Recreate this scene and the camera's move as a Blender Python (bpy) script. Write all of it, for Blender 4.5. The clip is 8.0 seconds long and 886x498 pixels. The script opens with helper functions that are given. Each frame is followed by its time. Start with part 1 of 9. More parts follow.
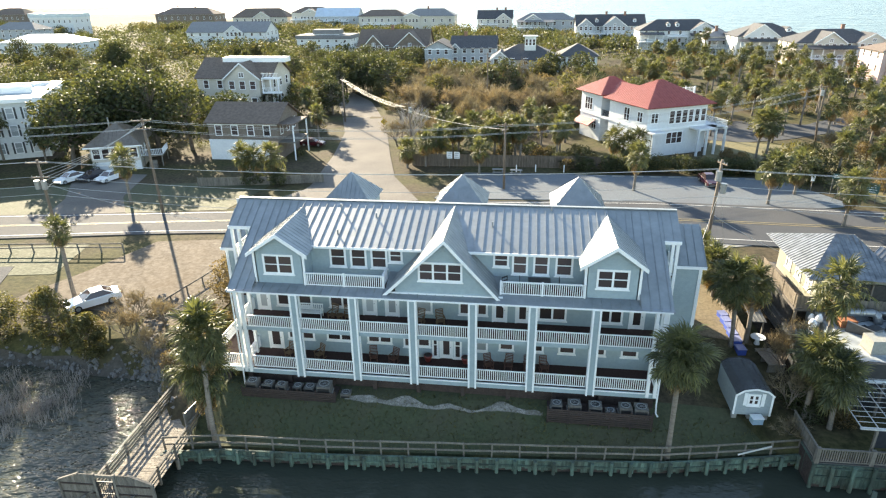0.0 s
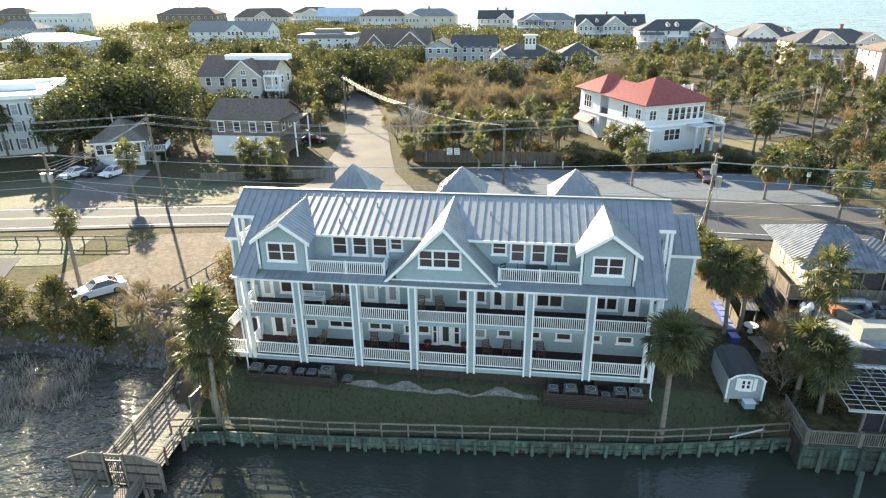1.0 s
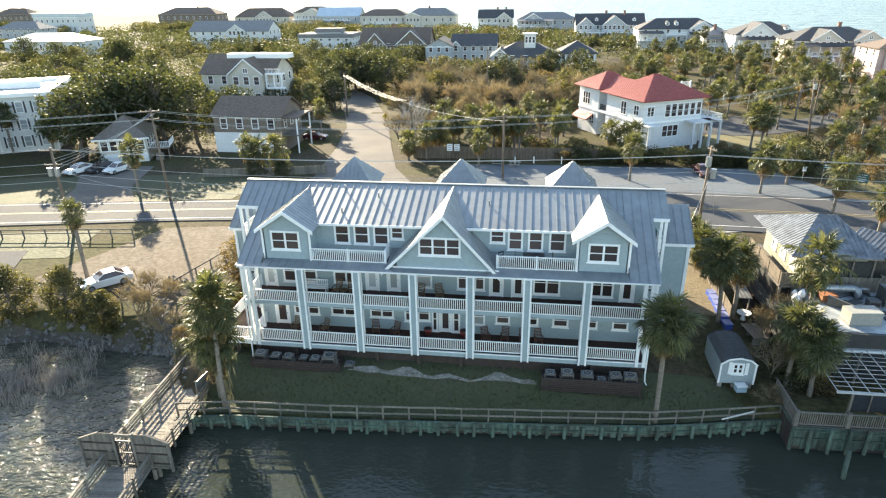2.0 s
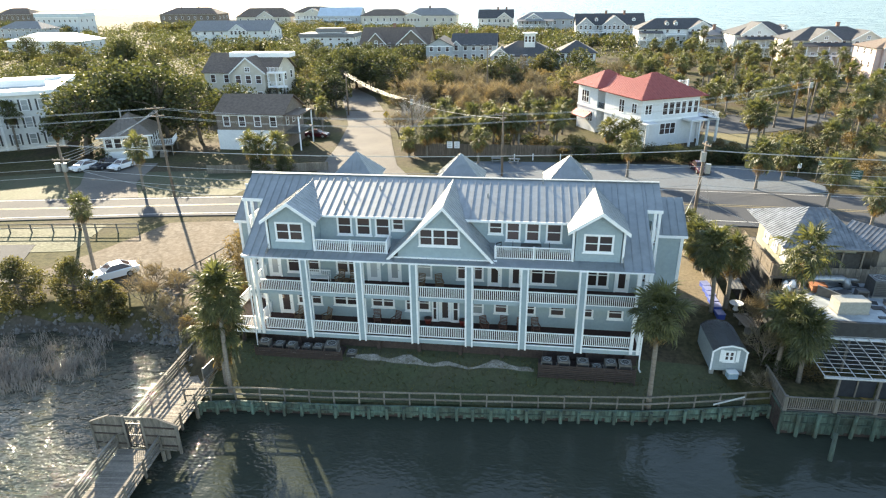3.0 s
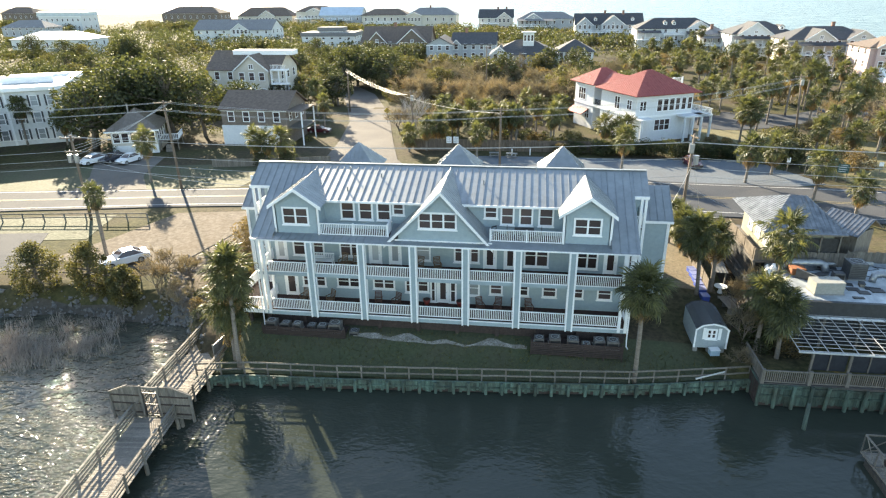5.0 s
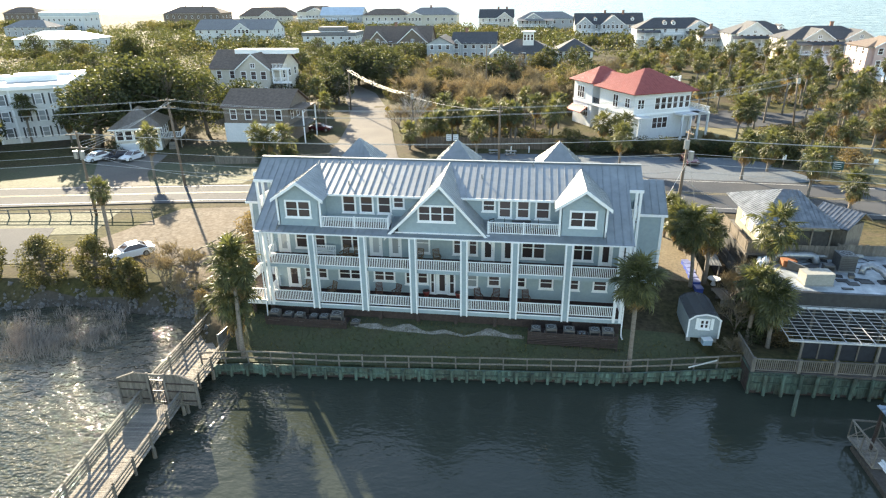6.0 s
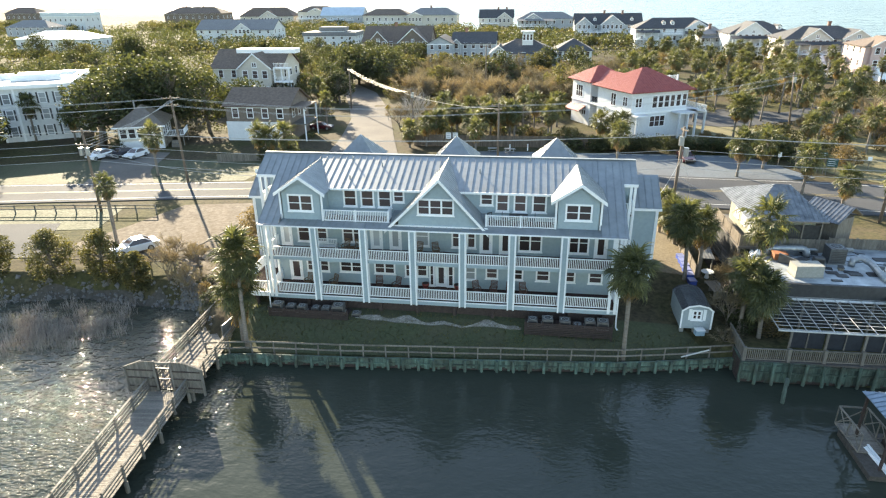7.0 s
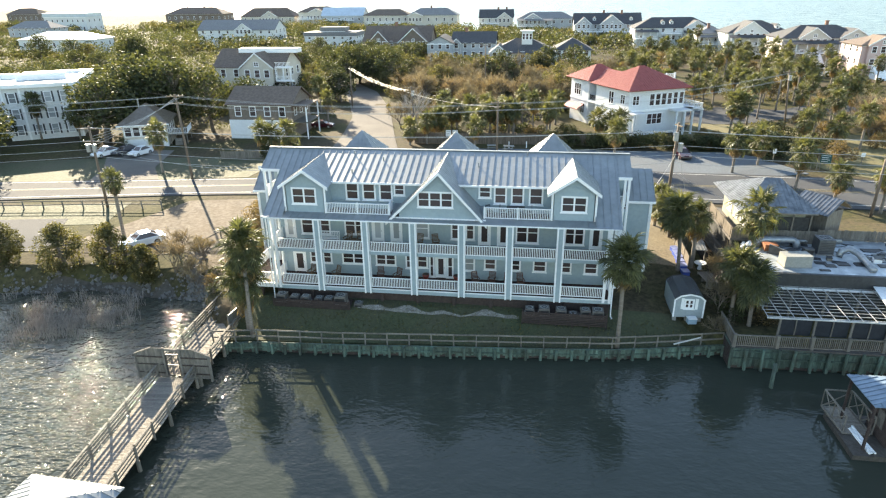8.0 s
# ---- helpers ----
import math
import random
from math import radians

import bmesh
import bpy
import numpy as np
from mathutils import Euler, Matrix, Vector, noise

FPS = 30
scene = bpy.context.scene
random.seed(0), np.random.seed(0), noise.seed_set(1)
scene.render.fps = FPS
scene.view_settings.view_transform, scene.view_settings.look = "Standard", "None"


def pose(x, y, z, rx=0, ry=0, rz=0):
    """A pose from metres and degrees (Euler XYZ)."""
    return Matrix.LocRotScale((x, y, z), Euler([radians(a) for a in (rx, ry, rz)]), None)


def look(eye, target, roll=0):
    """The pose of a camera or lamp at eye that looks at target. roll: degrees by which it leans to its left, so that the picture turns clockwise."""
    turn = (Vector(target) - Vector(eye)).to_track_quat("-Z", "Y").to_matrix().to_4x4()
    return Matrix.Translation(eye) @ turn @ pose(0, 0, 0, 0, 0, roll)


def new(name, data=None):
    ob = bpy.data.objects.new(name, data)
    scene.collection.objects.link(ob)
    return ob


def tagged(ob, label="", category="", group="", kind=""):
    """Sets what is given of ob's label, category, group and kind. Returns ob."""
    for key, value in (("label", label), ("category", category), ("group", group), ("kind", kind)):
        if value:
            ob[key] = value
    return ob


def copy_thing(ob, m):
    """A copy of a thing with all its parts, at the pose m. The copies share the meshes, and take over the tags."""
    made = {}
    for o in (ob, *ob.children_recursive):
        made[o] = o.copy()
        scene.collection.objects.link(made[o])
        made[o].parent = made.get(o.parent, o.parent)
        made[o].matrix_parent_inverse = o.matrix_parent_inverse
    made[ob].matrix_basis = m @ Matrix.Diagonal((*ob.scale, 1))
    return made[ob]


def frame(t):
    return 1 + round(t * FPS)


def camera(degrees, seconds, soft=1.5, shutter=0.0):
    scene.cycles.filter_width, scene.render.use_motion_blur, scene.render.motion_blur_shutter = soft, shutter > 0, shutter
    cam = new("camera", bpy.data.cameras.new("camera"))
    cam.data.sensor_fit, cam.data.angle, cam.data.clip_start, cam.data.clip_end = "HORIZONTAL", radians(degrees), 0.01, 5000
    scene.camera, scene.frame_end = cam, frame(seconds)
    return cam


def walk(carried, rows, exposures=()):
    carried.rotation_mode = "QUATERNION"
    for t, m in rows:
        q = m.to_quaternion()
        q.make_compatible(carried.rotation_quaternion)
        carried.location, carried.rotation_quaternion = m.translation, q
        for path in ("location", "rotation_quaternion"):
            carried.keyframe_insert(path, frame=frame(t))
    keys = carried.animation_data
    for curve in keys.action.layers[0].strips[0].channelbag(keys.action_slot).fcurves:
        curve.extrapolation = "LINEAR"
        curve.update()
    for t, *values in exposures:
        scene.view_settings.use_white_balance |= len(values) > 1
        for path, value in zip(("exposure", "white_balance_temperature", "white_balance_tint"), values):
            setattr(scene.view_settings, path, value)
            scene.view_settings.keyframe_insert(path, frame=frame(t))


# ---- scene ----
cam = camera(71.6, 8.0, soft=1.2)
PATH = [
    (0, (14.978, -36.096, 27.047), (14.731, -34.272, 26.264), -0.8),
    (0.5, (15.079, -36.723, 26.874), (14.831, -34.899, 26.092), -0.7),
    (1, (15.186, -37.355, 26.619), (14.938, -35.53, 25.838), -0.7),
    (1.5, (15.32, -38.017, 26.412), (15.07, -36.192, 25.631), -0.8),
    (3, (15.686, -40.126, 26.115), (15.434, -38.302, 25.336), -0.8),
    (3.5, (15.809, -40.831, 26.044), (15.556, -39.007, 25.265), -0.7),
    (4, (15.974, -41.538, 25.984), (15.721, -39.713, 25.206), -0.7),
    (4.5, (16.109, -42.247, 25.948), (15.856, -40.422, 25.169), -0.7),
    (6, (16.539, -44.208, 25.765), (16.284, -42.384, 24.987), -0.7),
    (6.5, (16.694, -44.857, 25.691), (16.437, -43.032, 24.914), -0.7),
    (7, (16.822, -45.512, 25.652), (16.566, -43.687, 24.875), -0.7),
    (7.5, (16.984, -46.266, 25.597), (16.725, -44.441, 24.82), -0.8),
    (8, (17.133, -47.155, 25.537), (16.875, -45.33, 24.761), -0.8),
]
walk(cam, [(t, look(eye, target, roll)) for t, eye, target, roll in PATH], exposures=[(0.0, 2.2, 7200, 8), (8.0, 2.2, 7200, 8)])

# ---- world, sun ----
SUN_AZ, SUN_EL = 34.5, 20.5            # degrees left of +y, degrees up
world = bpy.data.worlds.new("sky")
scene.world = world
world.use_nodes = True
wn = world.node_tree.nodes
sky = wn.new("ShaderNodeTexSky")
sky.sky_type = "NISHITA"
sky.sun_disc = False
sky.sun_elevation = radians(SUN_EL)
sky.sun_rotation = radians(-SUN_AZ)
sky.dust_density = 0.4
sky.ozone_density = 1.2
sky.air_density = 1.0
wn["Background"].inputs["Strength"].default_value = 0.115
world.node_tree.links.new(sky.outputs[0], wn["Background"].inputs[0])

sun = new("sun", bpy.data.lights.new("sun", "SUN"))
sun.data.energy = 5.0
sun.data.angle = radians(0.53)
sun.data.color = (1.0, 0.89, 0.72)
ca, ce = math.cos(radians(SUN_AZ)), math.cos(radians(SUN_EL))
SUN_DIR = Vector((-math.sin(radians(SUN_AZ)) * ce, ca * ce, math.sin(radians(SUN_EL))))
sun.matrix_world = look((0, 0, 60), Vector((0, 0, 60)) - SUN_DIR)


# ---- materials ----
def nodes_of(name):
    m = bpy.data.materials.new(name)
    m.use_nodes = True
    t = m.node_tree
    return m, t.nodes, t.links, t.nodes["Principled BSDF"]


def noise_node(n, l, pos, scale, detail=4.0, rough=0.6, stretch=None):
    vec = pos
    if stretch:
        mp = n.new("ShaderNodeMapping")
        mp.inputs["Scale"].default_value = stretch
        l.new(pos, mp.inputs["Vector"])
        vec = mp.outputs[0]
    tx = n.new("ShaderNodeTexNoise")
    tx.inputs["Scale"].default_value = scale
    tx.inputs["Detail"].default_value = detail
    tx.inputs["Roughness"].default_value = rough
    l.new(vec, tx.inputs["Vector"])
    return tx.outputs["Fac"]


def ramp(n, l, fac, stops):
    r = n.new("ShaderNodeValToRGB")
    e = r.color_ramp.elements
    while len(e) < len(stops):
        e.new(0.5)
    for el, (p, c) in zip(e, stops):
        el.position, el.color = p, (*c, 1)
    l.new(fac, r.inputs[0])
    return r.outputs[0]


def mix(n, l, fac, a, b, kind="MIX"):
    x = n.new("ShaderNodeMix")
    x.data_type, x.blend_type = "RGBA", kind
    for sock, v in ((x.inputs[0], fac), (x.inputs[6], a), (x.inputs[7], b)):
        if isinstance(v, (int, float)):
            sock.default_value = v
        elif isinstance(v, tuple):
            sock.default_value = (*v, 1)
        else:
            l.new(v, sock)
    return x.outputs[2]


def math_node(n, l, op, a, b=0.0):
    x = n.new("ShaderNodeMath")
    x.operation = op
    for sock, v in ((x.inputs[0], a), (x.inputs[1], b)):
        if isinstance(v, (int, float)):
            sock.default_value = v
        else:
            l.new(v, sock)
    return x.outputs[0]


def scaled(c, k):
    return tuple(min(1.0, v * k) for v in c)


def surface(name, col, col2=None, rough=0.6, metal=0.0, fine=6.0, coarse=0.35, bump=0.15, dirt=0.25,
            dirt_col=None, stretch=None, lap=0.0, lap_axis=2, spread=0.0, spec=0.5, pieces=0.0):
    """A weathered surface: two scales of stain, fine bump, and laps (boards) every lap metres along an axis."""
    m, n, l, p = nodes_of(name)
    geo = n.new("ShaderNodeNewGeometry")
    pos = geo.outputs["Position"]
    a = noise_node(n, l, pos, fine, 5, 0.65, stretch)
    b = noise_node(n, l, pos, coarse, 4, 0.55)
    col2 = col2 or scaled(col, 0.72)
    c = ramp(n, l, a, [(0.3, col2), (0.7, col)])
    stain = ramp(n, l, b, [(0.38, (0, 0, 0)), (0.72, (1, 1, 1))])
    c = mix(n, l, math_node(n, l, "MULTIPLY", stain, dirt), c, dirt_col or scaled(col, 0.45))
    if spread:
        oi = n.new("ShaderNodeObjectInfo")
        k = ramp(n, l, oi.outputs["Random"], [(0, (1 - spread,) * 3), (1, (1 + spread * 0.3,) * 3)])
        c = mix(n, l, 1.0, c, k, "MULTIPLY")
    if pieces:
        k = ramp(n, l, geo.outputs["Random Per Island"], [(0, (1 - pieces,) * 3), (1, (1 + pieces * 0.4,) * 3)])
        c = mix(n, l, 1.0, c, k, "MULTIPLY")
    height = a
    if lap:
        sep = n.new("ShaderNodeSeparateXYZ")
        l.new(pos, sep.inputs[0])
        f = math_node(n, l, "FRACT", math_node(n, l, "DIVIDE", sep.outputs[lap_axis], lap))
        edge = ramp(n, l, f, [(0.0, (0, 0, 0)), (0.12, (1, 1, 1)), (1.0, (0.55, 0.55, 0.55))])
        height = math_node(n, l, "ADD", math_node(n, l, "MULTIPLY", edge, 1.6), math_node(n, l, "MULTIPLY", a, 0.3))
    l.new(c, p.inputs["Base Color"])
    bp = n.new("ShaderNodeBump")
    bp.inputs["Strength"].default_value = bump
    bp.inputs["Distance"].default_value = 0.02
    l.new(height, bp.inputs["Height"])
    l.new(bp.outputs[0], p.inputs["Normal"])
    rr = ramp(n, l, a, [(0.3, (min(1, rough * 1.15),) * 3), (0.7, (rough * 0.85,) * 3)])
    l.new(rr, p.inputs["Roughness"])
    p.inputs["Metallic"].default_value = metal
    p.inputs["Specular IOR Level"].default_value = spec
    return m


def leafy(name, col, col2, through_light=0.4, rough=0.62):
    """Foliage: colour by island and by object, part of the light passes through."""
    m, n, l, p = nodes_of(name)
    geo = n.new("ShaderNodeNewGeometry")
    oi = n.new("ShaderNodeObjectInfo")
    c = ramp(n, l, geo.outputs["Random Per Island"], [(0.0, col2), (1.0, col)])
    k = ramp(n, l, oi.outputs["Random"], [(0, (0.72, 0.74, 0.7)), (1, (1.15, 1.08, 0.95))])
    c = mix(n, l, 1.0, c, k, "MULTIPLY")
    big = noise_node(n, l, geo.outputs["Position"], 0.5, 3)
    c = mix(n, l, 1.0, c, ramp(n, l, big, [(0.3, (0.65, 0.68, 0.7)), (0.7, (1.2, 1.15, 1.0))]), "MULTIPLY")
    l.new(c, p.inputs["Base Color"])
    p.inputs["Roughness"].default_value = rough
    tr = n.new("ShaderNodeBsdfTranslucent")
    l.new(mix(n, l, 1.0, c, (1.35, 1.28, 0.85), "MULTIPLY"), tr.inputs["Color"])
    ms = n.new("ShaderNodeMixShader")
    ms.inputs[0].default_value = through_light
    out = n["Material Output"]
    l.new(p.outputs[0], ms.inputs[1])
    l.new(tr.outputs[0], ms.inputs[2])
    l.new(ms.outputs[0], out.inputs[0])
    return m


def glass(name, tint, rough=0.04):
    """A window pane with a dark room behind: glossy, with a faint unevenness."""
    m, n, l, p = nodes_of(name)
    geo = n.new("ShaderNodeNewGeometry")
    oi = n.new("ShaderNodeObjectInfo")
    c = ramp(n, l, oi.outputs["Random"], [(0, scaled(tint, 0.5)), (1, scaled(tint, 1.5))])
    l.new(c, p.inputs["Base Color"])
    p.inputs["Roughness"].default_value = rough
    p.inputs["IOR"].default_value = 1.5
    bp = n.new("ShaderNodeBump")
    bp.inputs["Strength"].default_value = 0.03
    l.new(noise_node(n, l, geo.outputs["Position"], 0.8, 2), bp.inputs["Height"])
    l.new(bp.outputs[0], p.inputs["Normal"])
    return m


M_siding = surface("blue_grey_siding", (0.315, 0.395, 0.425), (0.27, 0.34, 0.37), 0.6, fine=3, bump=0.5, lap=0.16, dirt=0.15)
M_white = surface("white_paint", (0.82, 0.83, 0.83), (0.74, 0.76, 0.77), 0.5, fine=5, bump=0.08, dirt=0.10)
M_roof = surface("standing_seam_metal", (0.28, 0.305, 0.32), (0.215, 0.237, 0.25), 0.5, metal=0.35, fine=1.2, coarse=0.25, bump=0.04, dirt=0.25)
M_deck = surface("brown_porch_deck", (0.075, 0.042, 0.036), None, 0.75, fine=8, lap=0.14, lap_axis=0, bump=0.3, spec=0.2)
M_ceiling = surface("porch_ceiling_paint", (0.62, 0.66, 0.68), None, 0.6, lap=0.09, lap_axis=1)
M_pane = glass("dark_window_glass", (0.072, 0.054, 0.052))
M_blind = glass("window_with_blind", (0.30, 0.32, 0.33), 0.12)
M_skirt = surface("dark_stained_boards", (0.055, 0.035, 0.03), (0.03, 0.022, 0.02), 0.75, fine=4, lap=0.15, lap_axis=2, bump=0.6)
M_woodgrey = surface("weathered_grey_wood", (0.215, 0.195, 0.165), (0.12, 0.108, 0.093), 0.85, fine=7, stretch=(1, 1, 0.25), bump=0.35, spread=0.3)
M_dockwood = surface("weathered_dock_boards", (0.30, 0.265, 0.22), (0.18, 0.16, 0.135), 0.85, fine=7, bump=0.3, spread=0.35)
M_green = surface("algae_green_timber", (0.13, 0.205, 0.165), (0.05, 0.085, 0.068), 0.8, fine=4, coarse=0.9, stretch=(1.4, 1.4, 0.3), bump=0.4, dirt=0.8, dirt_col=(0.05, 0.045, 0.032), spread=0.4, pieces=0.5)
M_asphalt = surface("worn_asphalt", (0.070, 0.075, 0.083), (0.045, 0.049, 0.055), 0.9, fine=9, coarse=0.12, dirt=0.35, dirt_col=(0.12, 0.115, 0.11), spec=0.12)
M_street = surface("sandy_side_street", (0.155, 0.142, 0.128), (0.095, 0.088, 0.082), 0.9, fine=5, coarse=0.15, dirt=0.45, dirt_col=(0.22, 0.20, 0.17), spec=0.1)
M_sand = surface("pale_sandy_soil", (0.165, 0.138, 0.110), (0.088, 0.072, 0.056), 0.95, fine=2.5, coarse=0.22, dirt=0.55, dirt_col=(0.12, 0.09, 0.06), bump=0.5, spec=0.1)
M_litter = surface("tan_leaf_litter", (0.19, 0.15, 0.088), (0.085, 0.066, 0.038), 0.95, fine=5, coarse=0.5, dirt=0.4, bump=0.8)
M_lawn = surface("winter_lawn", (0.062, 0.075, 0.030), (0.032, 0.040, 0.018), 0.95, fine=4, coarse=0.28, dirt=0.45, dirt_col=(0.075, 0.06, 0.04), bump=0.8)
M_drygrass = surface("dry_grass", (0.19, 0.15, 0.06), (0.07, 0.068, 0.028), 0.95, fine=3, coarse=0.15, dirt=0.55, dirt_col=(0.06, 0.07, 0.03), bump=0.8)
M_concrete = surface("pale_concrete", (0.31, 0.305, 0.29), (0.22, 0.215, 0.205), 0.9, fine=4, coarse=0.3, dirt=0.3, spec=0.15)
M_line = surface("road_paint_white", (0.62, 0.62, 0.60), (0.40, 0.40, 0.39), 0.7, fine=6)
M_lineY = surface("road_paint_yellow", (0.34, 0.27, 0.12), (0.22, 0.18, 0.09), 0.7, fine=6)
M_pole = surface("grey_brown_pole_wood", (0.20, 0.15, 0.11), (0.11, 0.085, 0.065), 0.85, fine=6, stretch=(1, 1, 0.15), bump=0.4)
# pale base colour stands in for the sun's glint along the wires
M_wire = surface("sun_glint_cable", (0.55, 0.55, 0.53), None, 0.6, metal=0.3)
M_galv = surface("galvanised_metal", (0.36, 0.375, 0.385), (0.24, 0.255, 0.265), 0.42, metal=0.6, fine=3)
M_dark = surface("black_plastic", (0.03, 0.03, 0.032), None, 0.5)
M_rubber = surface("black_rubber", (0.025, 0.025, 0.025), None, 0.8)
M_rock = surface("shore_stone", (0.17, 0.16, 0.15), (0.08, 0.078, 0.075), 0.85, fine=2.5, bump=0.6, spread=0.4)
M_palm = leafy("palm_frond", (0.15, 0.162, 0.075), (0.062, 0.075, 0.036), 0.42, 0.5)
M_palmdry = leafy("dry_palm_frond", (0.34, 0.24, 0.12), (0.14, 0.10, 0.055), 0.3, 0.7)
M_leaf = leafy("evergreen_leaves", (0.082, 0.095, 0.042), (0.036, 0.047, 0.022), 0.4)
M_leaf2 = leafy("olive_leaves", (0.145, 0.142, 0.064), (0.068, 0.072, 0.034), 0.45)
M_leaf3 = leafy("russet_shrub_leaves", (0.22, 0.165, 0.09), (0.115, 0.09, 0.055), 0.45)
M_twig = leafy("bare_winter_twigs", (0.34, 0.28, 0.20), (0.19, 0.15, 0.11), 0.2, 0.8)
M_bark = surface("grey_bark", (0.20, 0.165, 0.13), (0.10, 0.085, 0.07), 0.9, fine=5, stretch=(1, 1, 0.3), bump=0.6)
M_reed = surface("bleached_dead_reed", (0.36, 0.31, 0.27), (0.18, 0.15, 0.13), 0.9, fine=3)
M_trunk = surface("palm_trunk_bark", (0.26, 0.22, 0.18), (0.13, 0.11, 0.09), 0.9, fine=6, stretch=(0.5, 0.5, 2.5), bump=0.7)

# water: dark and clear-topped, with wind ripples at two sizes; the ocean beyond is choppier
def water(name, deep, shallow, small, large, slope, rough, lee=0.0):
    m, n, l, p = nodes_of(name)
    pos = n.new("ShaderNodeNewGeometry").outputs["Position"]
    a = noise_node(n, l, pos, small, 1.6, 0.5, (1.0, 1.7, 1))
    b = noise_node(n, l, pos, large, 2, 0.45, (1.0, 1.4, 1))
    c = noise_node(n, l, pos, 0.06, 3, 0.5)
    calm = ramp(n, l, c, [(0.36, (0.35, 0.35, 0.35)), (0.60, (1, 1, 1))])
    if lee:                                  # sheltered in front of the inn, ruffled in the open creek
        sep = n.new("ShaderNodeSeparateXYZ")
        l.new(pos, sep.inputs[0])
        mr = n.new("ShaderNodeMapRange")
        mr.inputs["From Min"].default_value, mr.inputs["From Max"].default_value = -14.0, 0.0
        mr.inputs["To Min"].default_value, mr.inputs["To Max"].default_value = 1.0, lee
        l.new(sep.outputs[0], mr.inputs["Value"])
        calm = math_node(n, l, "MULTIPLY", calm, mr.outputs[0])
        b = math_node(n, l, "MULTIPLY", b, mr.outputs[0])
    h = math_node(n, l, "ADD", math_node(n, l, "MULTIPLY", a, calm), math_node(n, l, "MULTIPLY", b, 1.6))
    bp = n.new("ShaderNodeBump")
    bp.inputs["Strength"].default_value = 1.0
    bp.inputs["Distance"].default_value = slope
    l.new(h, bp.inputs["Height"])
    l.new(bp.outputs[0], p.inputs["Normal"])
    l.new(ramp(n, l, b, [(0.35, deep), (0.7, shallow)]), p.inputs["Base Color"])
    p.inputs["Roughness"].default_value = rough
    p.inputs["IOR"].default_value = 1.333
    return m


M_water = water("rippled_creek_water", (0.034, 0.040, 0.031), (0.060, 0.060, 0.043), 2.9, 0.9, 0.17, 0.03, 0.14)
M_ocean = water("open_ocean_water", (0.06, 0.105, 0.12), (0.09, 0.14, 0.15), 0.25, 0.06, 2.0, 0.32)


# ---- mesh tools ----
class Geo:
    """Vertices and faces gathered for one mesh."""

    def __init__(self):
        self.v, self.f = [], []
        self.seams = None

    def add(self, verts, faces):
        k = len(self.v)
        self.v += [tuple(p) for p in verts]
        self.f += [tuple(i + k for i in q) for q in faces]
        return self

    def box(self, x0, y0, z0, x1, y1, z1):
        vs = [(x, y, z) for z in (z0, z1) for y in (y0, y1) for x in (x0, x1)]
        return self.add(vs, [(0, 2, 3, 1), (4, 5, 7, 6), (0, 1, 5, 4), (2, 6, 7, 3), (0, 4, 6, 2), (1, 3, 7, 5)])

    def cbox(self, c, s, m=None):
        """A box of size s round c, turned by the matrix m about c."""
        vs = [Vector((x * s[0] / 2, y * s[1] / 2, z * s[2] / 2)) for z in (-1, 1) for y in (-1, 1) for x in (-1, 1)]
        vs = [(m @ p if m else p) + Vector(c) for p in vs]
        return self.add(vs, [(0, 2, 3, 1), (4, 5, 7, 6), (0, 1, 5, 4), (2, 6, 7, 3), (0, 4, 6, 2), (1, 3, 7, 5)])

    def beam(self, a, b, w, h):
        """A bar from a to b, w wide and h high (h in the upright plane)."""
        a, b = Vector(a), Vector(b)
        d = (b - a).normalized()
        side = d.cross(Vector((0, 0, 1)))
        side = side.normalized() if side.length > 1e-4 else Vector((1, 0, 0))
        up = side.cross(d).normalized()
        vs = [p + side * (sx * w / 2) + up * (sz * h / 2) for p in (a, b) for sz in (-1, 1) for sx in (-1, 1)]
        return self.add(vs, [(0, 1, 3, 2), (4, 6, 7, 5), (0, 4, 5, 1), (2, 3, 7, 6), (0, 2, 6, 4), (1, 5, 7, 3)])

    def tube(self, pts, radii, n=8, cap=True):
        pts = [Vector(p) for p in pts]
        rings = []
        for i, p in enumerate(pts):
            d = (pts[min(i + 1, len(pts) - 1)] - pts[max(i - 1, 0)]).normalized()
            s = d.cross(Vector((0.31, 0.95, 0.02)))
            if s.length < 1e-3:
                s = d.cross(Vector((1, 0, 0)))
            s.normalize()
            u = s.cross(d)
            r = radii[i] if not isinstance(radii, (int, float)) else radii
            rings.append([p + s * (r * math.cos(2 * math.pi * j / n)) + u * (r * math.sin(2 * math.pi * j / n)) for j in range(n)])
        fs = []
        for i in range(len(pts) - 1):
            for j in range(n):
                k = (j + 1) % n
                fs.append((i * n + j, (i + 1) * n + j, (i + 1) * n + k, i * n + k))
        if cap:
            fs += [tuple(range(n)), tuple(range((len(pts) - 1) * n, len(pts) * n))[::-1]]
        return self.add([p for r in rings for p in r], fs)

    def prism(self, poly, shift):
        """A flat polygon (3D points) pushed by shift into a solid."""
        n = len(poly)
        s = Vector(shift)
        vs = [Vector(p) for p in poly] + [Vector(p) + s for p in poly]
        fs = [tuple(range(n))[::-1], tuple(range(n, 2 * n))] + [(i, (i + 1) % n, n + (i + 1) % n, n + i) for i in range(n)]
        return self.add(vs, fs)


def root(name, loc=(0, 0, 0), turn=0.0, label="", category="", group="", kind=""):
    ob = new(name)
    ob.matrix_basis = pose(*loc, 0, 0, turn)
    ob.empty_display_size = 0.3
    return tagged(ob, label, category, group, kind)


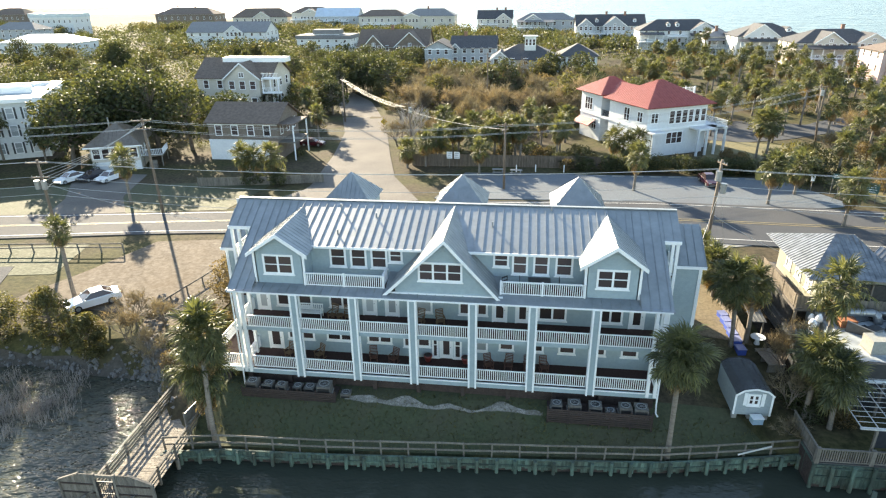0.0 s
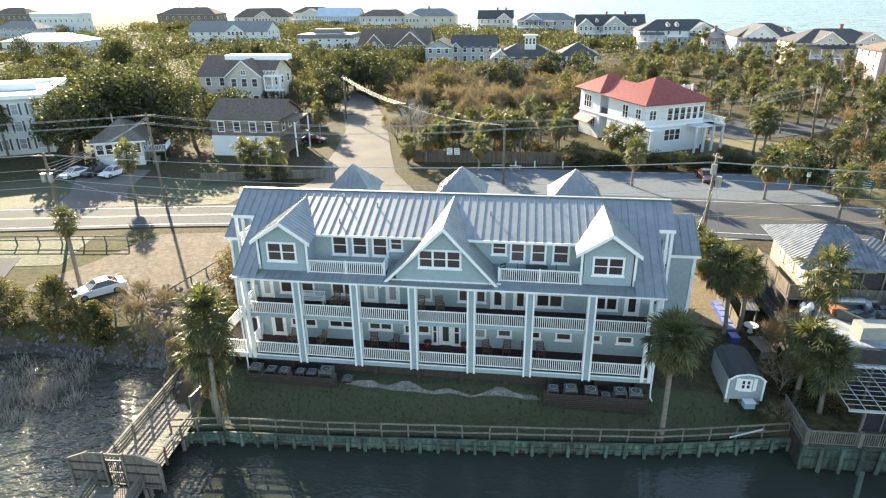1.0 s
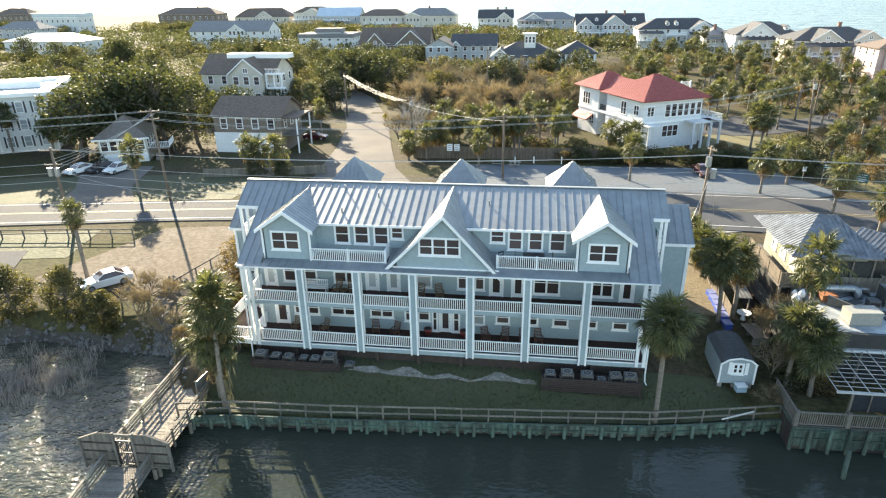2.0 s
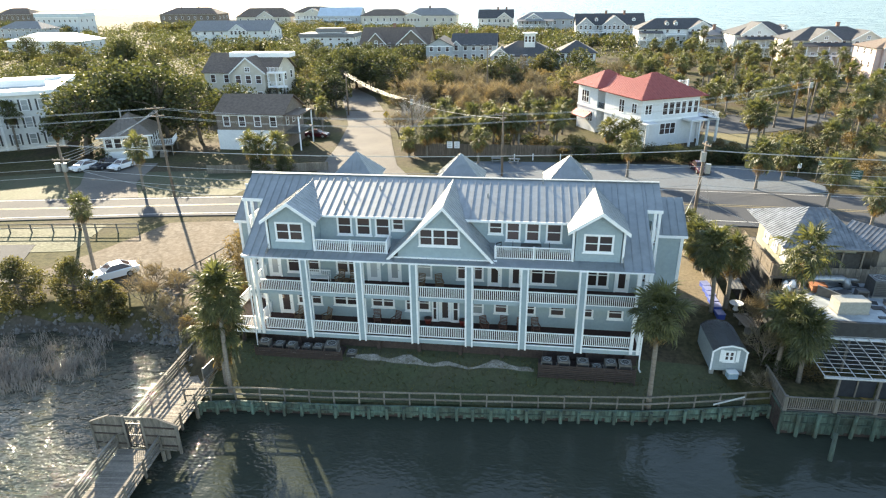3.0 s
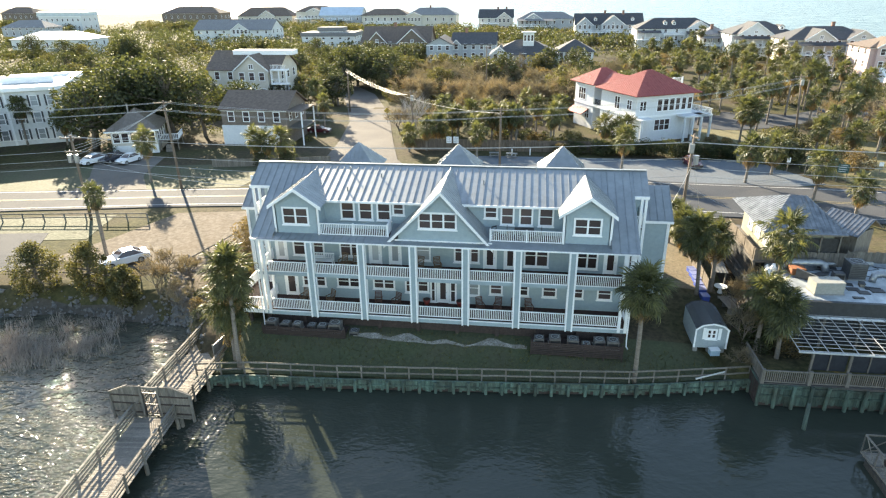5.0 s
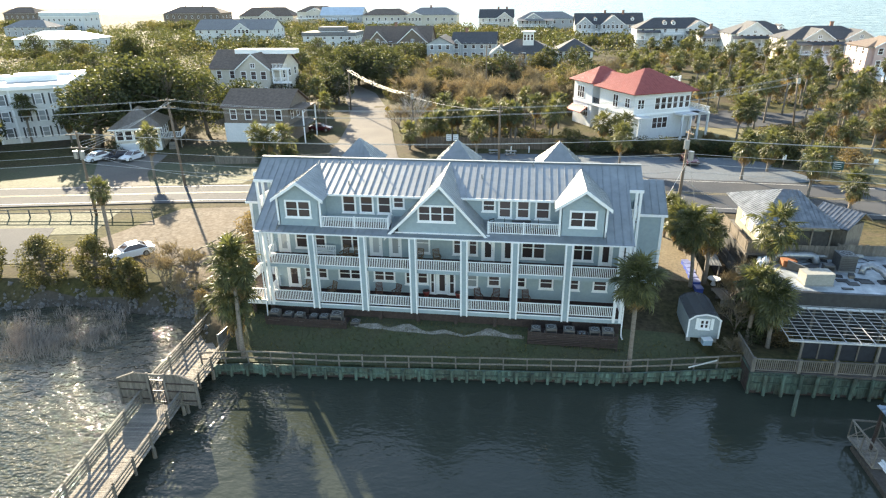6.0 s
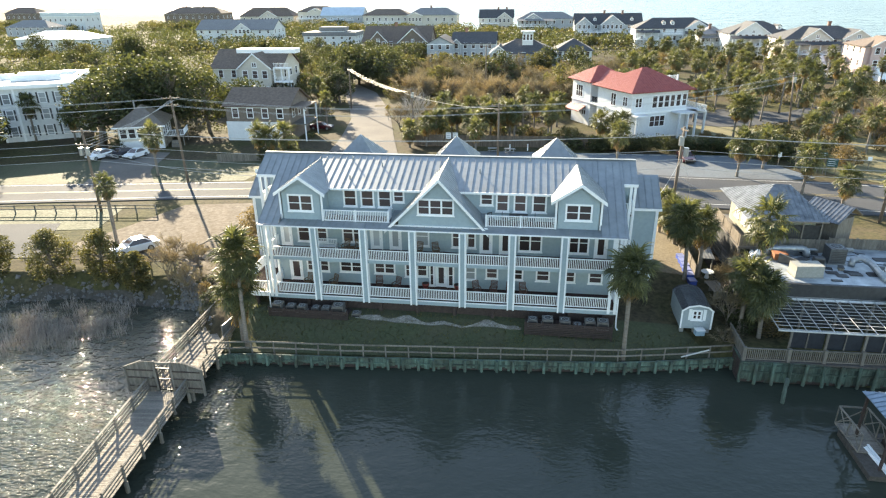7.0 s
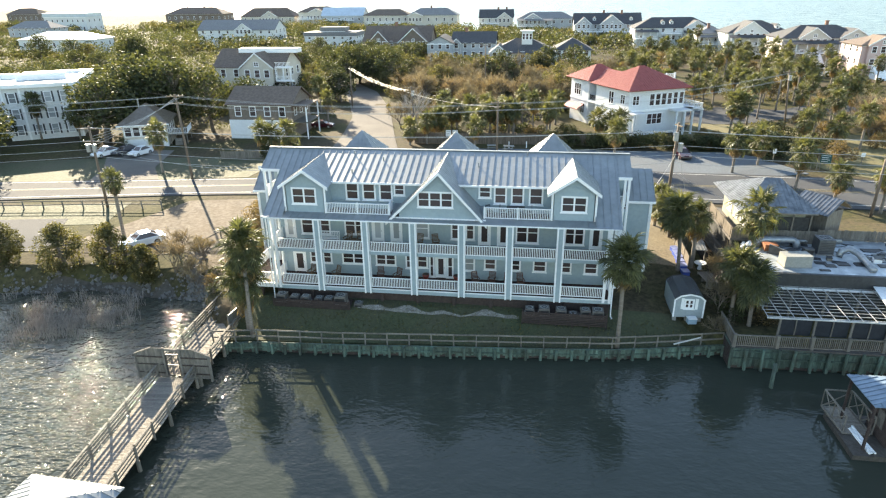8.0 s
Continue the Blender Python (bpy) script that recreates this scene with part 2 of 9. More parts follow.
def mesh_of(name, g, material, smooth=False):
    me = bpy.data.meshes.new(name)
    me.from_pydata(g.v, [], g.f)
    me.materials.append(material)
    if smooth:
        me.shade_smooth()
    return me


def part(name, g, material, parent=None, label="", smooth=False, world=False, at=None):
    """One mesh object under a thing or a part. world: the points are in world metres. at: a pose within the parent."""
    if world and parent is not None:
        inv = (parent.matrix_basis if parent.parent is None else parent.parent.matrix_basis @ parent.matrix_basis).inverted()
        g.v = [tuple(inv @ Vector(p)) for p in g.v]
        if g.seams:
            g.seams.v = [tuple(inv @ Vector(p)) for p in g.seams.v]
    me = g if isinstance(g, bpy.types.Mesh) else mesh_of(name, g, material, smooth)
    ob = new(name, me)
    if parent is not None:
        ob.parent = parent
    if at is not None:
        ob.matrix_basis = at
    if isinstance(g, Geo) and g.seams and g.seams.v:
        sm = new("seam", mesh_of("seam", g.seams, material))
        sm.parent = ob
        tagged(sm, kind="stuff")
    return tagged(ob, label)


def thing(name, g, material, label="", category="", group="", kind="", smooth=False):
    return tagged(part(name, g, material, smooth=smooth), label, category, group, kind)


def plane_basis(pts):
    p = [Vector(q) for q in pts]
    u = (p[1] - p[0]).normalized()
    nrm = u.cross(p[-1] - p[0]).normalized()
    if nrm.z < 0:
        nrm = -nrm
    return p, u, nrm, nrm.cross(u)


def roof_plane(g, pts, thick=0.10, rib=0.61, rib_h=0.045, rib_w=0.045):
    """One roof slope: a convex flat outline, its first edge the eave, with standing ribs up the slope."""
    p, u, nrm, v = plane_basis(pts)
    g.prism(p, -nrm * thick)
    if not rib:
        return g
    if g.seams is None:
        g.seams = Geo()
    q = [((a - p[0]).dot(u), (a - p[0]).dot(v)) for a in p]
    lo, hi = min(a for a, _ in q), max(a for a, _ in q)
    k = lo + 0.05
    while k < hi:
        ys = []
        for i in range(len(q)):
            (a0, b0), (a1, b1) = q[i], q[(i + 1) % len(q)]
            if (a0 - k) * (a1 - k) < 0:
                ys.append(b0 + (b1 - b0) * (k - a0) / (a1 - a0))
        if len(ys) >= 2 and max(ys) - min(ys) > 0.1:
            a, b = min(ys) + 0.01, max(ys) - 0.01
            vs = []
            for yy in (a, b):
                for du, dn in ((-rib_w / 2, 0), (rib_w / 2, 0), (rib_w / 2, rib_h), (-rib_w / 2, rib_h)):
                    vs.append(p[0] + u * (k + du) + v * yy + nrm * dn)
            g.seams.add(vs, [(0, 1, 2, 3), (4, 7, 6, 5), (0, 4, 5, 1), (1, 5, 6, 2), (2, 6, 7, 3), (3, 7, 4, 0)])
        k += rib
    return g


def railing(g, a, b, h=1.0, gap=0.14, posts=False, thick=0.045):
    """A balustrade from a to b (points at the floor): two rails and upright balusters."""
    a, b = Vector(a), Vector(b)
    up = Vector((0, 0, 1))
    g.beam(a + up * h, b + up * h, 0.09, 0.06)
    g.beam(a + up * 0.1, b + up * 0.1, 0.06, 0.06)
    d = b - a
    n = max(1, int(d.length / gap))
    s = thick / 2
    for i in range(1, n):
        p = a + d * (i / n)
        x, y, z0 = p
        g.box(x - s, y - s, z0 + 0.12, x + s, y + s, z0 + h - 0.02)
    if posts:
        for p in (a, b):
            g.box(p.x - 0.06, p.y - 0.06, p.z, p.x + 0.06, p.y + 0.06, p.z + h + 0.08)
    return g


def lattice(us, vs, solid_u, solid_v, y0, y1):
    """A plate of bars in one piece: cells of a grid are solid where their column or their row is."""
    g = Geo()
    nu, nv = len(us), len(vs)
    g.v = [(u, y, v) for y in (y0, y1) for v in vs for u in us]
    full = lambda i, j: 0 <= i < nu - 1 and 0 <= j < nv - 1 and (solid_u[i] or solid_v[j])
    at = lambda i, j, k: k * nu * nv + j * nu + i
    for j in range(nv - 1):
        for i in range(nu - 1):
            if not full(i, j):
                continue
            g.f.append((at(i, j, 0), at(i + 1, j, 0), at(i + 1, j + 1, 0), at(i, j + 1, 0)))
            g.f.append((at(i, j, 1), at(i, j + 1, 1), at(i + 1, j + 1, 1), at(i + 1, j, 1)))
            for di, dj, a, b in ((-1, 0, (i, j + 1), (i, j)), (1, 0, (i + 1, j), (i + 1, j + 1)), (0, -1, (i, j), (i + 1, j)), (0, 1, (i + 1, j + 1), (i, j + 1))):
                if not full(i + di, j + dj):
                    g.f.append((at(*a, 0), at(*a, 1), at(*b, 1), at(*b, 0)))
    return g


WINDOW_MESHES = {}


def window(parent, x, y, z0, z1, x1, lights=1, face="-y", pane_mat=None, name="window", cross=True, sill=True):
    """A trimmed window in a wall: frame ring, sash bars, sill and a pane for each light. In the parent's own axes:
    x..x1 along the wall, y the wall's face. face says where the wall looks."""
    w, h = x1 - x, z1 - z0
    key = (round(w, 1), round(h, 1), lights, cross)
    if key not in WINDOW_MESHES:
        w2, h2 = key[0], key[1]
        t = 0.14
        lw = (w2 - t) / lights
        us, solid_u = [0.0], []
        for i in range(lights):
            us += [i * lw + t, (i + 1) * lw]
            solid_u += [True, False]
        us.append(w2)
        solid_u.append(True)
        vs_ = [0, t, h2 * 0.5 - 0.03, h2 * 0.5 + 0.03, h2 - t, h2] if cross else [0, t, h2 - t, h2]
        solid_v = [True, False, True, False, True] if cross else [True, False, True]
        g = lattice(us, vs_, solid_u, solid_v, -0.05, 0.03)
        s = Geo().box(-0.06, -0.11, -0.06, w2 + 0.06, 0.03, 0.0)
        pn = Geo().box(t * 0.5, -0.012, 0, lw + t * 0.5, 0.01, h2 - t * 0.5)
        WINDOW_MESHES[key] = (mesh_of("window_frame", g, M_white), mesh_of("window_sill", s, M_white),
                              {M_pane.name: mesh_of("pane", pn, M_pane), M_blind.name: mesh_of("pane", pn, M_blind)}, lw)
    fr, sl, pn, lw = WINDOW_MESHES[key]
    turn = {"-y": 0, "+x": 90, "+y": 180, "-x": -90}[face]
    place = {"-y": (x, y, z0), "+x": (y, x, z0), "+y": (x1, y, z0), "-x": (y, x1, z0)}[face]
    ob = new(name, fr)
    ob.parent = parent
    ob.matrix_basis = pose(*place, 0, 0, turn)
    if sill:
        part("window_sill", sl, None, ob)
    for i in range(lights):
        part("pane", pn[(pane_mat or M_pane).name], None, ob, at=pose(i * lw, 0, 0))
    return ob


def door(parent, x, y, z0, x1, h=2.1, pane_mat=None, handle=True, face="-y"):
    """A white panelled door with one tall glass light, its casing and a knob."""
    w = x1 - x
    t = 0.12
    fr = Geo().box(0, -0.05, 0, t, 0.03, h).box(w - t, -0.05, 0, w, 0.03, h).box(t, -0.05, h - t, w - t, 0.03, h)
    ob = part("door", fr, M_white, parent, at=pose(*((x, y, z0) if face == "-y" else (y, x, z0)), 0, 0, 0 if face == "-y" else 90))
    leaf = Geo()
    m = 0.17
    leaf.box(t, -0.02, 0.02, t + m, 0.02, h - t).box(w - t - m, -0.02, 0.02, w - t, 0.02, h - t)
    leaf.box(t + m, -0.02, 0.02, w - t - m, 0.02, 0.34).box(t + m, -0.02, h - t - 0.2, w - t - m, 0.02, h - t)
    part("leaf", leaf, M_white, ob)
    part("pane", Geo().box(t + m - 0.01, -0.008, 0.33, w - t - m + 0.01, 0.008, h - t - 0.19), pane_mat or M_pane, ob)
    if handle:
        part("handle", Geo().tube([(w - t - m / 2, -0.02, 1.0), (w - t - m / 2, -0.08, 1.0)], 0.03, 8), M_galv, ob)
    return ob


# ---- ground, water, roads ----
WATER = -1.8


def lerp_line(pts, k):
    if k <= pts[0][0]:
        return pts[0][1]
    for (a, b), (c, d) in zip(pts, pts[1:]):
        if k <= c:
            return b + (d - b) * (k - a) / (c - a)
    return pts[-1][1]


BULK = [(-7.8, -6.75), (-4, -6.1), (3.2, -5.75), (10.2, -5.2), (17.5, -4.65), (24.4, -4.05), (28, -3.4), (33.3, -2.3)]
SHORE_R = [(33.3, -2.3), (33.35, -4.1), (60, -3.3), (200, -3)]
SHORE_L = [(-400, -10), (-70, -4), (-45, -1.2), (-30, 0.9), (-26, 2.1), (-19, 1.2), (-13.2, 1.2), (-11.5, -2.5), (-8.2, -6.3), (-7.8, -6.75)]


def shore(x):
    if x < -7.8:
        return lerp_line(SHORE_L, x)
    return lerp_line(BULK, x) if x < 33.3 else lerp_line(SHORE_R, x)


def beach(x):
    """The y at which the land ends at the ocean."""
    return 395 - 0.9 * x if x < 130 else 278 - 0.3 * (x - 130)


def smooth(a, b, k):
    k = min(1.0, max(0.0, (k - a) / (b - a)))
    return k * k * (3 - 2 * k)


def ground_z(x, y):
    s = shore(x)
    land = 0.15 + 0.10 * noise.noise((x * 0.06, y * 0.06, 0.3))
    if y > 100:
        land += 0.5 * noise.noise((x * 0.02, y * 0.02, 2.1))
    if -9 < x < 33:                       # the lawn falls towards the bulkhead
        land -= 1.15 * (1 - smooth(-4.6, 0.5, y - (s + 5.2)))
    if x > 26:                            # the side yard is filled up behind the shed
        land += 1.05 * smooth(26, 29.5, x) * smooth(2.5, 8, y) * (1 - smooth(18, 27, y)) * (1 - smooth(60, 75, x))
    if x <= -7.8 and y < s + 3.4:
        bank = smooth(-0.6, 3.4, y - s)
        return -2.6 + (land + 2.6) * bank
    b = beach(x)
    if y < s + 0.3:
        return -3.2
    if y > b - 25:
        return land + (-4.5 - land) * smooth(b - 25, b + 20, y)
    return land


xs = sorted(set([-4000, -2200, -1200, -800, -600] + list(range(-480, -120, 20)) + list(range(-120, -60, 5)) + [i * 1.0 for i in range(-60, 72)]
                + [i + 0.5 for i in range(-32, -6)] + list(range(75, 150, 5)) + list(range(160, 420, 20)) + [500, 700, 1100, 2200, 4000]))
ys = sorted(set([-600, -250, -120, -60, -30, -20] + [-14 + i * 0.5 for i in range(0, 52)] + list(range(12, 72, 1)) + list(range(72, 160, 4))
                + list(range(160, 480, 10)) + [520, 600, 750, 1000, 1600, 2600, 4000]))
g = Geo()
g.v = [(x, y, ground_z(x, y)) for y in ys for x in xs]
nx = len(xs)
g.f = [(j * nx + i, j * nx + i + 1, (j + 1) * nx + i + 1, (j + 1) * nx + i) for j in range(len(ys) - 1) for i in range(nx - 1)]

M_ground, gn, gl, gp = nodes_of("sandy_ground_with_dry_grass")
ggeo = gn.new("ShaderNodeNewGeometry")
ga = noise_node(gn, gl, ggeo.outputs["Position"], 2.2, 5, 0.65)
gb = noise_node(gn, gl, ggeo.outputs["Position"], 0.09, 4, 0.55)
gc = noise_node(gn, gl, ggeo.outputs["Position"], 0.5, 4, 0.6)
soil = ramp(gn, gl, ga, [(0.3, (0.035, 0.03, 0.02)), (0.7, (0.10, 0.078, 0.05))])
grass = ramp(gn, gl, ga, [(0.3, (0.032, 0.036, 0.016)), (0.7, (0.095, 0.085, 0.038))])
gcol = mix(gn, gl, ramp(gn, gl, gb, [(0.42, (0, 0, 0)), (0.58, (1, 1, 1))]), soil, grass)
gcol = mix(gn, gl, ramp(gn, gl, gc, [(0.58, (0, 0, 0)), (0.75, (0.6, 0.6, 0.6))]), gcol, (0.035, 0.034, 0.02))
gl.new(gcol, gp.inputs["Base Color"])
gp.inputs["Roughness"].default_value = 0.95
gp.inputs["Specular IOR Level"].default_value = 0.1
gbp = gn.new("ShaderNodeBump")
gbp.inputs["Strength"].default_value = 0.8
gbp.inputs["Distance"].default_value = 0.08
gl.new(ga, gbp.inputs["Height"])
gl.new(gbp.outputs[0], gp.inputs["Normal"])
thing("ground", g, M_ground, "sandy winter ground with dry grass and dark soil", "ground", kind="structure", smooth=True)

g = Geo()
wx = [-4500, -400, -150, -60, 0, 60, 150, 400, 4500]
g.v = [(x, y, WATER) for y in (-600, -100, -40, 0, 20, 40, 60) for x in wx]
g.f = [(j * 9 + i, j * 9 + i + 1, (j + 1) * 9 + i + 1, (j + 1) * 9 + i) for j in range(6) for i in range(8)]
thing("water", g, M_water, "dark rippled tidal water with sun glitter", "water", kind="structure")
g = Geo()
g.v = [(x, y, WATER) for y in (60, 150, 250, 400, 900, 4500) for x in wx]
g.f = [(j * 9 + i, j * 9 + i + 1, (j + 1) * 9 + i + 1, (j + 1) * 9 + i) for j in range(5) for i in range(8)]
thing("water", g, M_ocean, "pale open ocean beyond the houses", "water", kind="structure")


def strip(name, left, right, z, material, label, category, n=40, kind="structure", skirt=0.25):
    """A paved or planted sheet between two plan lines, lying a little above the ground."""
    gg = Geo()
    for i in range(n + 1):
        k = i / n
        a, b = along(left, k), along(right, k)
        for j in range(9):
            x, y = a[0] + (b[0] - a[0]) * j / 8, a[1] + (b[1] - a[1]) * j / 8
            gg.v.append((x, y, ground_z(x, y) + z if kind != "flat" else z))
    gg.f = [(i * 9 + j, (i + 1) * 9 + j, (i + 1) * 9 + j + 1, i * 9 + j + 1) for i in range(n) for j in range(8)]
    top = Geo()
    top.v, top.f = gg.v, gg.f
    rim = [i * 9 for i in range(n + 1)] + [n * 9 + j for j in range(1, 9)] + [i * 9 + 8 for i in range(n - 1, -1, -1)] + list(range(7, 0, -1))
    base = len(top.v)
    top.v = top.v + [(top.v[i][0], top.v[i][1], top.v[i][2] - skirt) for i in rim]
    m = len(rim)
    top.f = top.f + [(rim[i], rim[(i + 1) % m], base + (i + 1) % m, base + i) for i in range(m)]
    ob = thing(name, top, material, label, category, kind="structure")
    return ob


def along(pts, k):
    """The point at the share k of a plan line's length."""
    d = [math.dist(a, b) for a, b in zip(pts, pts[1:])]
    s = k * sum(d)
    for (a, b), e in zip(zip(pts, pts[1:]), d):
        if s <= e:
            return (a[0] + (b[0] - a[0]) * s / e, a[1] + (b[1] - a[1]) * s / e)
        s -= e
    return pts[-1]


M_skirtsoil = surface("dark_brown_soil", (0.045, 0.036, 0.028), (0.025, 0.02, 0.016), 0.95, fine=4, bump=0.8, spec=0.1)
ROAD_Z = 0.12
ROAD_NEAR = [(-400, -40), (-120, 10.5), (-70, 19.5), (-53, 23.0), (-31, 27.2), (-20, 28.8), (-5, 30.2), (12, 31.0), (39, 31.0), (60, 30.0), (120, 25), (400, -5)]
ROAD_FAR = [(-400, -30), (-120, 19.6), (-70, 28.9), (-60, 30.7), (-35, 34.5), (-23, 36.2), (-5, 40.0), (12, 43.6), (30, 45.2), (54, 44.3), (120, 38), (400, 8)]
road = strip("road", ROAD_NEAR, ROAD_FAR, ROAD_Z, M_asphalt, "worn two-lane asphalt coast road with painted lines", "road", 120)


def offset_line(f, w, name, material, ranges, label=""):
    """A painted line at the share f of the road's width, w metres wide, over shares of its length."""
    for k0, k1 in ranges:
        gg = Geo()
        n = 60
        for i in range(n + 1):
            k = k0 + (k1 - k0) * i / n
            a, b = Vector(along(ROAD_NEAR, k)), Vector(along(ROAD_FAR, k))
            d = (b - a).normalized()
            c = a + (b - a) * f
            for s in (-w / 2, w / 2):
                q = c + d * s
                gg.v.append((q.x, q.y, ground_z(q.x, q.y) + ROAD_Z + 0.03))
        gg.f = [(2 * i, 2 * i + 1, 2 * i + 3, 2 * i + 2) for i in range(n)]
        part(name, gg, material, road, label)


offset_line(0.10, 0.14, "edge_line", M_line, [(0.35, 0.70)])
offset_line(0.93, 0.14, "edge_line", M_line, [(0.35, 0.70)])
offset_line(0.50, 0.12, "centre_line", M_lineY, [(0.35, 0.70)], "double yellow centre line")
offset_line(0.54, 0.12, "centre_line", M_lineY, [(0.35, 0.70)], "double yellow centre line")

strip("pavement", [(3, 44.0), (30, 45.3), (54, 44.4), (58, 46.0)], [(6, 57.2), (22, 57.6), (50, 57.9), (53.5, 55.5)], 0.09, surface("pale_patched_asphalt", (0.150, 0.172, 0.190), (0.095, 0.110, 0.125), 0.75, fine=6, coarse=0.15, dirt=0.5, dirt_col=(0.11, 0.11, 0.115), spec=0.12),
            "patched asphalt parking lot beside the coast road", "parking lot", 24)
strip("road", [(-22, 36.5), (-16, 47), (-18, 66), (-21, 84), (-27, 103), (-33, 120), (-44, 142)],
                    [(1, 42.8), (-4.6, 54), (-7.8, 66), (-12.5, 85), (-17.5, 102), (-24.5, 122), (-36, 140)], 0.10, M_street,
                    "sandy side street between hedges in low sun", "road", 50)
strip("driveway", [(-47, 32.6), (-49, 39), (-57, 52)], [(-37, 34.6), (-41.5, 41), (-44.5, 52)], 0.07, M_street, "pale driveway in front of a cottage", "driveway", 16)
strip("driveway", [(-33, 10), (-30, 17), (-27, 25.4)], [(-13, 8), (-12, 17), (-11.5, 28.4)], 0.05, M_sand, "sandy parking yard beside the road", "yard", 24)
path = strip("pavement", [(-12.9, -0.4), (-17.3, 6), (-19.5, 14), (-20, 22)], [(-9.6, 0.5), (-11.8, 8), (-11.5, 17), (-11.2, 28.6)], 0.08, M_sand, "sandy footpath beside the inn", "path", 24)
strip("yard", [(28.2, 9.0), (28.9, 14), (29.5, 26)], [(33.2, 7.5), (33.6, 16), (35, 27.5)], 0.05, M_litter, "tan leaf-strewn side yard", "yard", 24)
# separate dark brown sheet over the gap beside the restaurant
gap = strip("yard", [(34.1, 4.0), (34.3, 12), (34.6, 18)], [(37.6, 3.2), (39.0, 12), (40.5, 18)], 0.07, M_skirtsoil, "dark brown ground between fence and restaurant", "yard", 20)
strip("driveway", [(26, 26.5), (12, 28.0), (-8, 28.0)], [(41, 31.0), (12, 31.4), (-8, 29.9)], 0.06, M_concrete, "pale concrete apron at the roadside", "driveway", 24)
strip("lawn", [(-7.0, -5.9), (-4, -5.6), (10.2, -4.7), (24.4, -3.6), (32, -2.2)], [(-7, 0.5), (-4, 0.8), (10.2, 1.0), (24.4, 1.0), (30, 1.0)], 0.04, M_lawn,
             "short winter lawn behind the bulkhead", "lawn", 40)
strip("bank", [(x, shore(x) + 0.2) for x in (-60, -52, -45, -38, -30, -26, -22, -19, -16, -13.4)], [(x, shore(x) + 1.5 + 0.7 * math.sin(x * 1.7)) for x in (-60, -56, -52, -48, -45, -41, -38, -34, -31, -29, -26, -24, -22, -20.5, -19, -17.5, -16, -14.8, -13.4)], 0.03,
            surface("grey_brown_mud_and_shell", (0.085, 0.070, 0.055), (0.034, 0.028, 0.022), 0.8, fine=3, coarse=0.6, dirt=0.6, dirt_col=(0.05, 0.045, 0.035), bump=0.9), "grey mud bank with shells and driftwood", "bank", 70)
strip("lawn", [(-120, 19.5), (-70, 29), (-49, 32.5), (-24, 36.8)], [(-120, 30), (-72, 40), (-56, 45), (-22, 50)], 0.03, M_lawn, "shaded grass verge beside the coast road", "lawn", 40)
strip("lawn", [(-33, 16), (-34, 21), (-34.5, 24.0)], [(-90, 5), (-90, 10), (-90, 13.0)], 0.03, M_lawn, "mown grass verge beside the coast road", "lawn", 20)
# asphalt-grey sheet with a slanting edge paints the cast shadow on this ground
strip("pavement", [(-33.5, 7.5), (-36.2, 12), (-38.6, 17.2)], [(-85, -3), (-85, 3), (-85, 9)], 0.06, M_asphalt, "grey asphalt sheet standing in for the shadow beside the verge", "parking lot", 24)
strip("lawn", [(42, 62), (58, 58), (62, 47), (70, 42)], [(50, 84), (66, 78), (84, 70), (110, 55)], 0.04, M_drygrass, "sunlit dry lawn beside the parking lot", "lawn", 30)
strip("road", [(44, 84.5), (55, 81.5), (63, 84.3), (71, 89), (92, 101)], [(44, 102), (54, 100), (64, 101), (72, 98.5), (90, 112)], 0.07, M_asphalt, "residential street between palms", "road", 30)


# ---- the inn ----
F1, F2, F3, EAVE = 1.50, 4.85, 7.95, 7.90        # floors and the porch eave
WALL = 2.7                                       # the porch's back wall
COLS = [-0.37, 3.83, 7.94, 12.04, 16.03, 20.13]
XL, XR = -5.0, 24.75                             # ends of the main block
RIDGE_Y, RIDGE_Z = 7.5, 12.08
SLOPE = (RIDGE_Z - EAVE) / (RIDGE_Y - 0.0)

inn = root("inn", (9.9, 6.0, 0.15), 0, "three-storey blue-grey clapboard inn with white porches and a metal roof", "building")


def inn_part(name, g, material, label="", smooth=False):
    return part(name, g, material, inn, label, smooth, world=True)


BALUSTER = {}


def inn_railing(a, b, h, label="", gap=0.14, thick=0.048):
    """A balustrade: two rails in one frame, with each baluster a piece of its own."""
    a, b = Vector(a), Vector(b)
    up = Vector((0, 0, 1))
    side = Vector((0.04, 0, 0)) if abs(b.x - a.x) > abs(b.y - a.y) else Vector((0, 0.04, 0))
    g = Geo().beam(a + up * h, b + up * h, 0.09, 0.06).beam(a + up * 0.1, b + up * 0.1, 0.06, 0.06)
    for e, s in ((a, 1), (b, -1)):
        g.beam(e + side * s + up * 0.07, e + side * s + up * (h + 0.03), 0.05, 0.05)
    ob = inn_part("railing", g, M_white, label)
    if h not in BALUSTER:
        BALUSTER[h] = mesh_of("baluster", Geo().box(-thick / 2, -thick / 2, 0.12, thick / 2, thick / 2, h - 0.02), M_white)
    n = max(1, int((b - a).length / gap))
    inv = inn.matrix_basis.inverted()
    for i in range(1, n):
        p = inv @ (a + (b - a) * (i / n))
        part("baluster", BALUSTER[h], None, ob, at=pose(*p))
    return ob


def inn_window(x0, x1, z0, z1, y, lights=1, pane_mat=None, face="-y"):
    bx, by, bz = inn.matrix_basis.translation
    if face == "-y":
        return window(inn, x0 - bx, y - by, z0 - bz, z1 - bz, x1 - bx, lights, face, pane_mat)
    return window(inn, x0 - by, y - bx, z0 - bz, z1 - bz, x1 - by, lights, face, pane_mat)


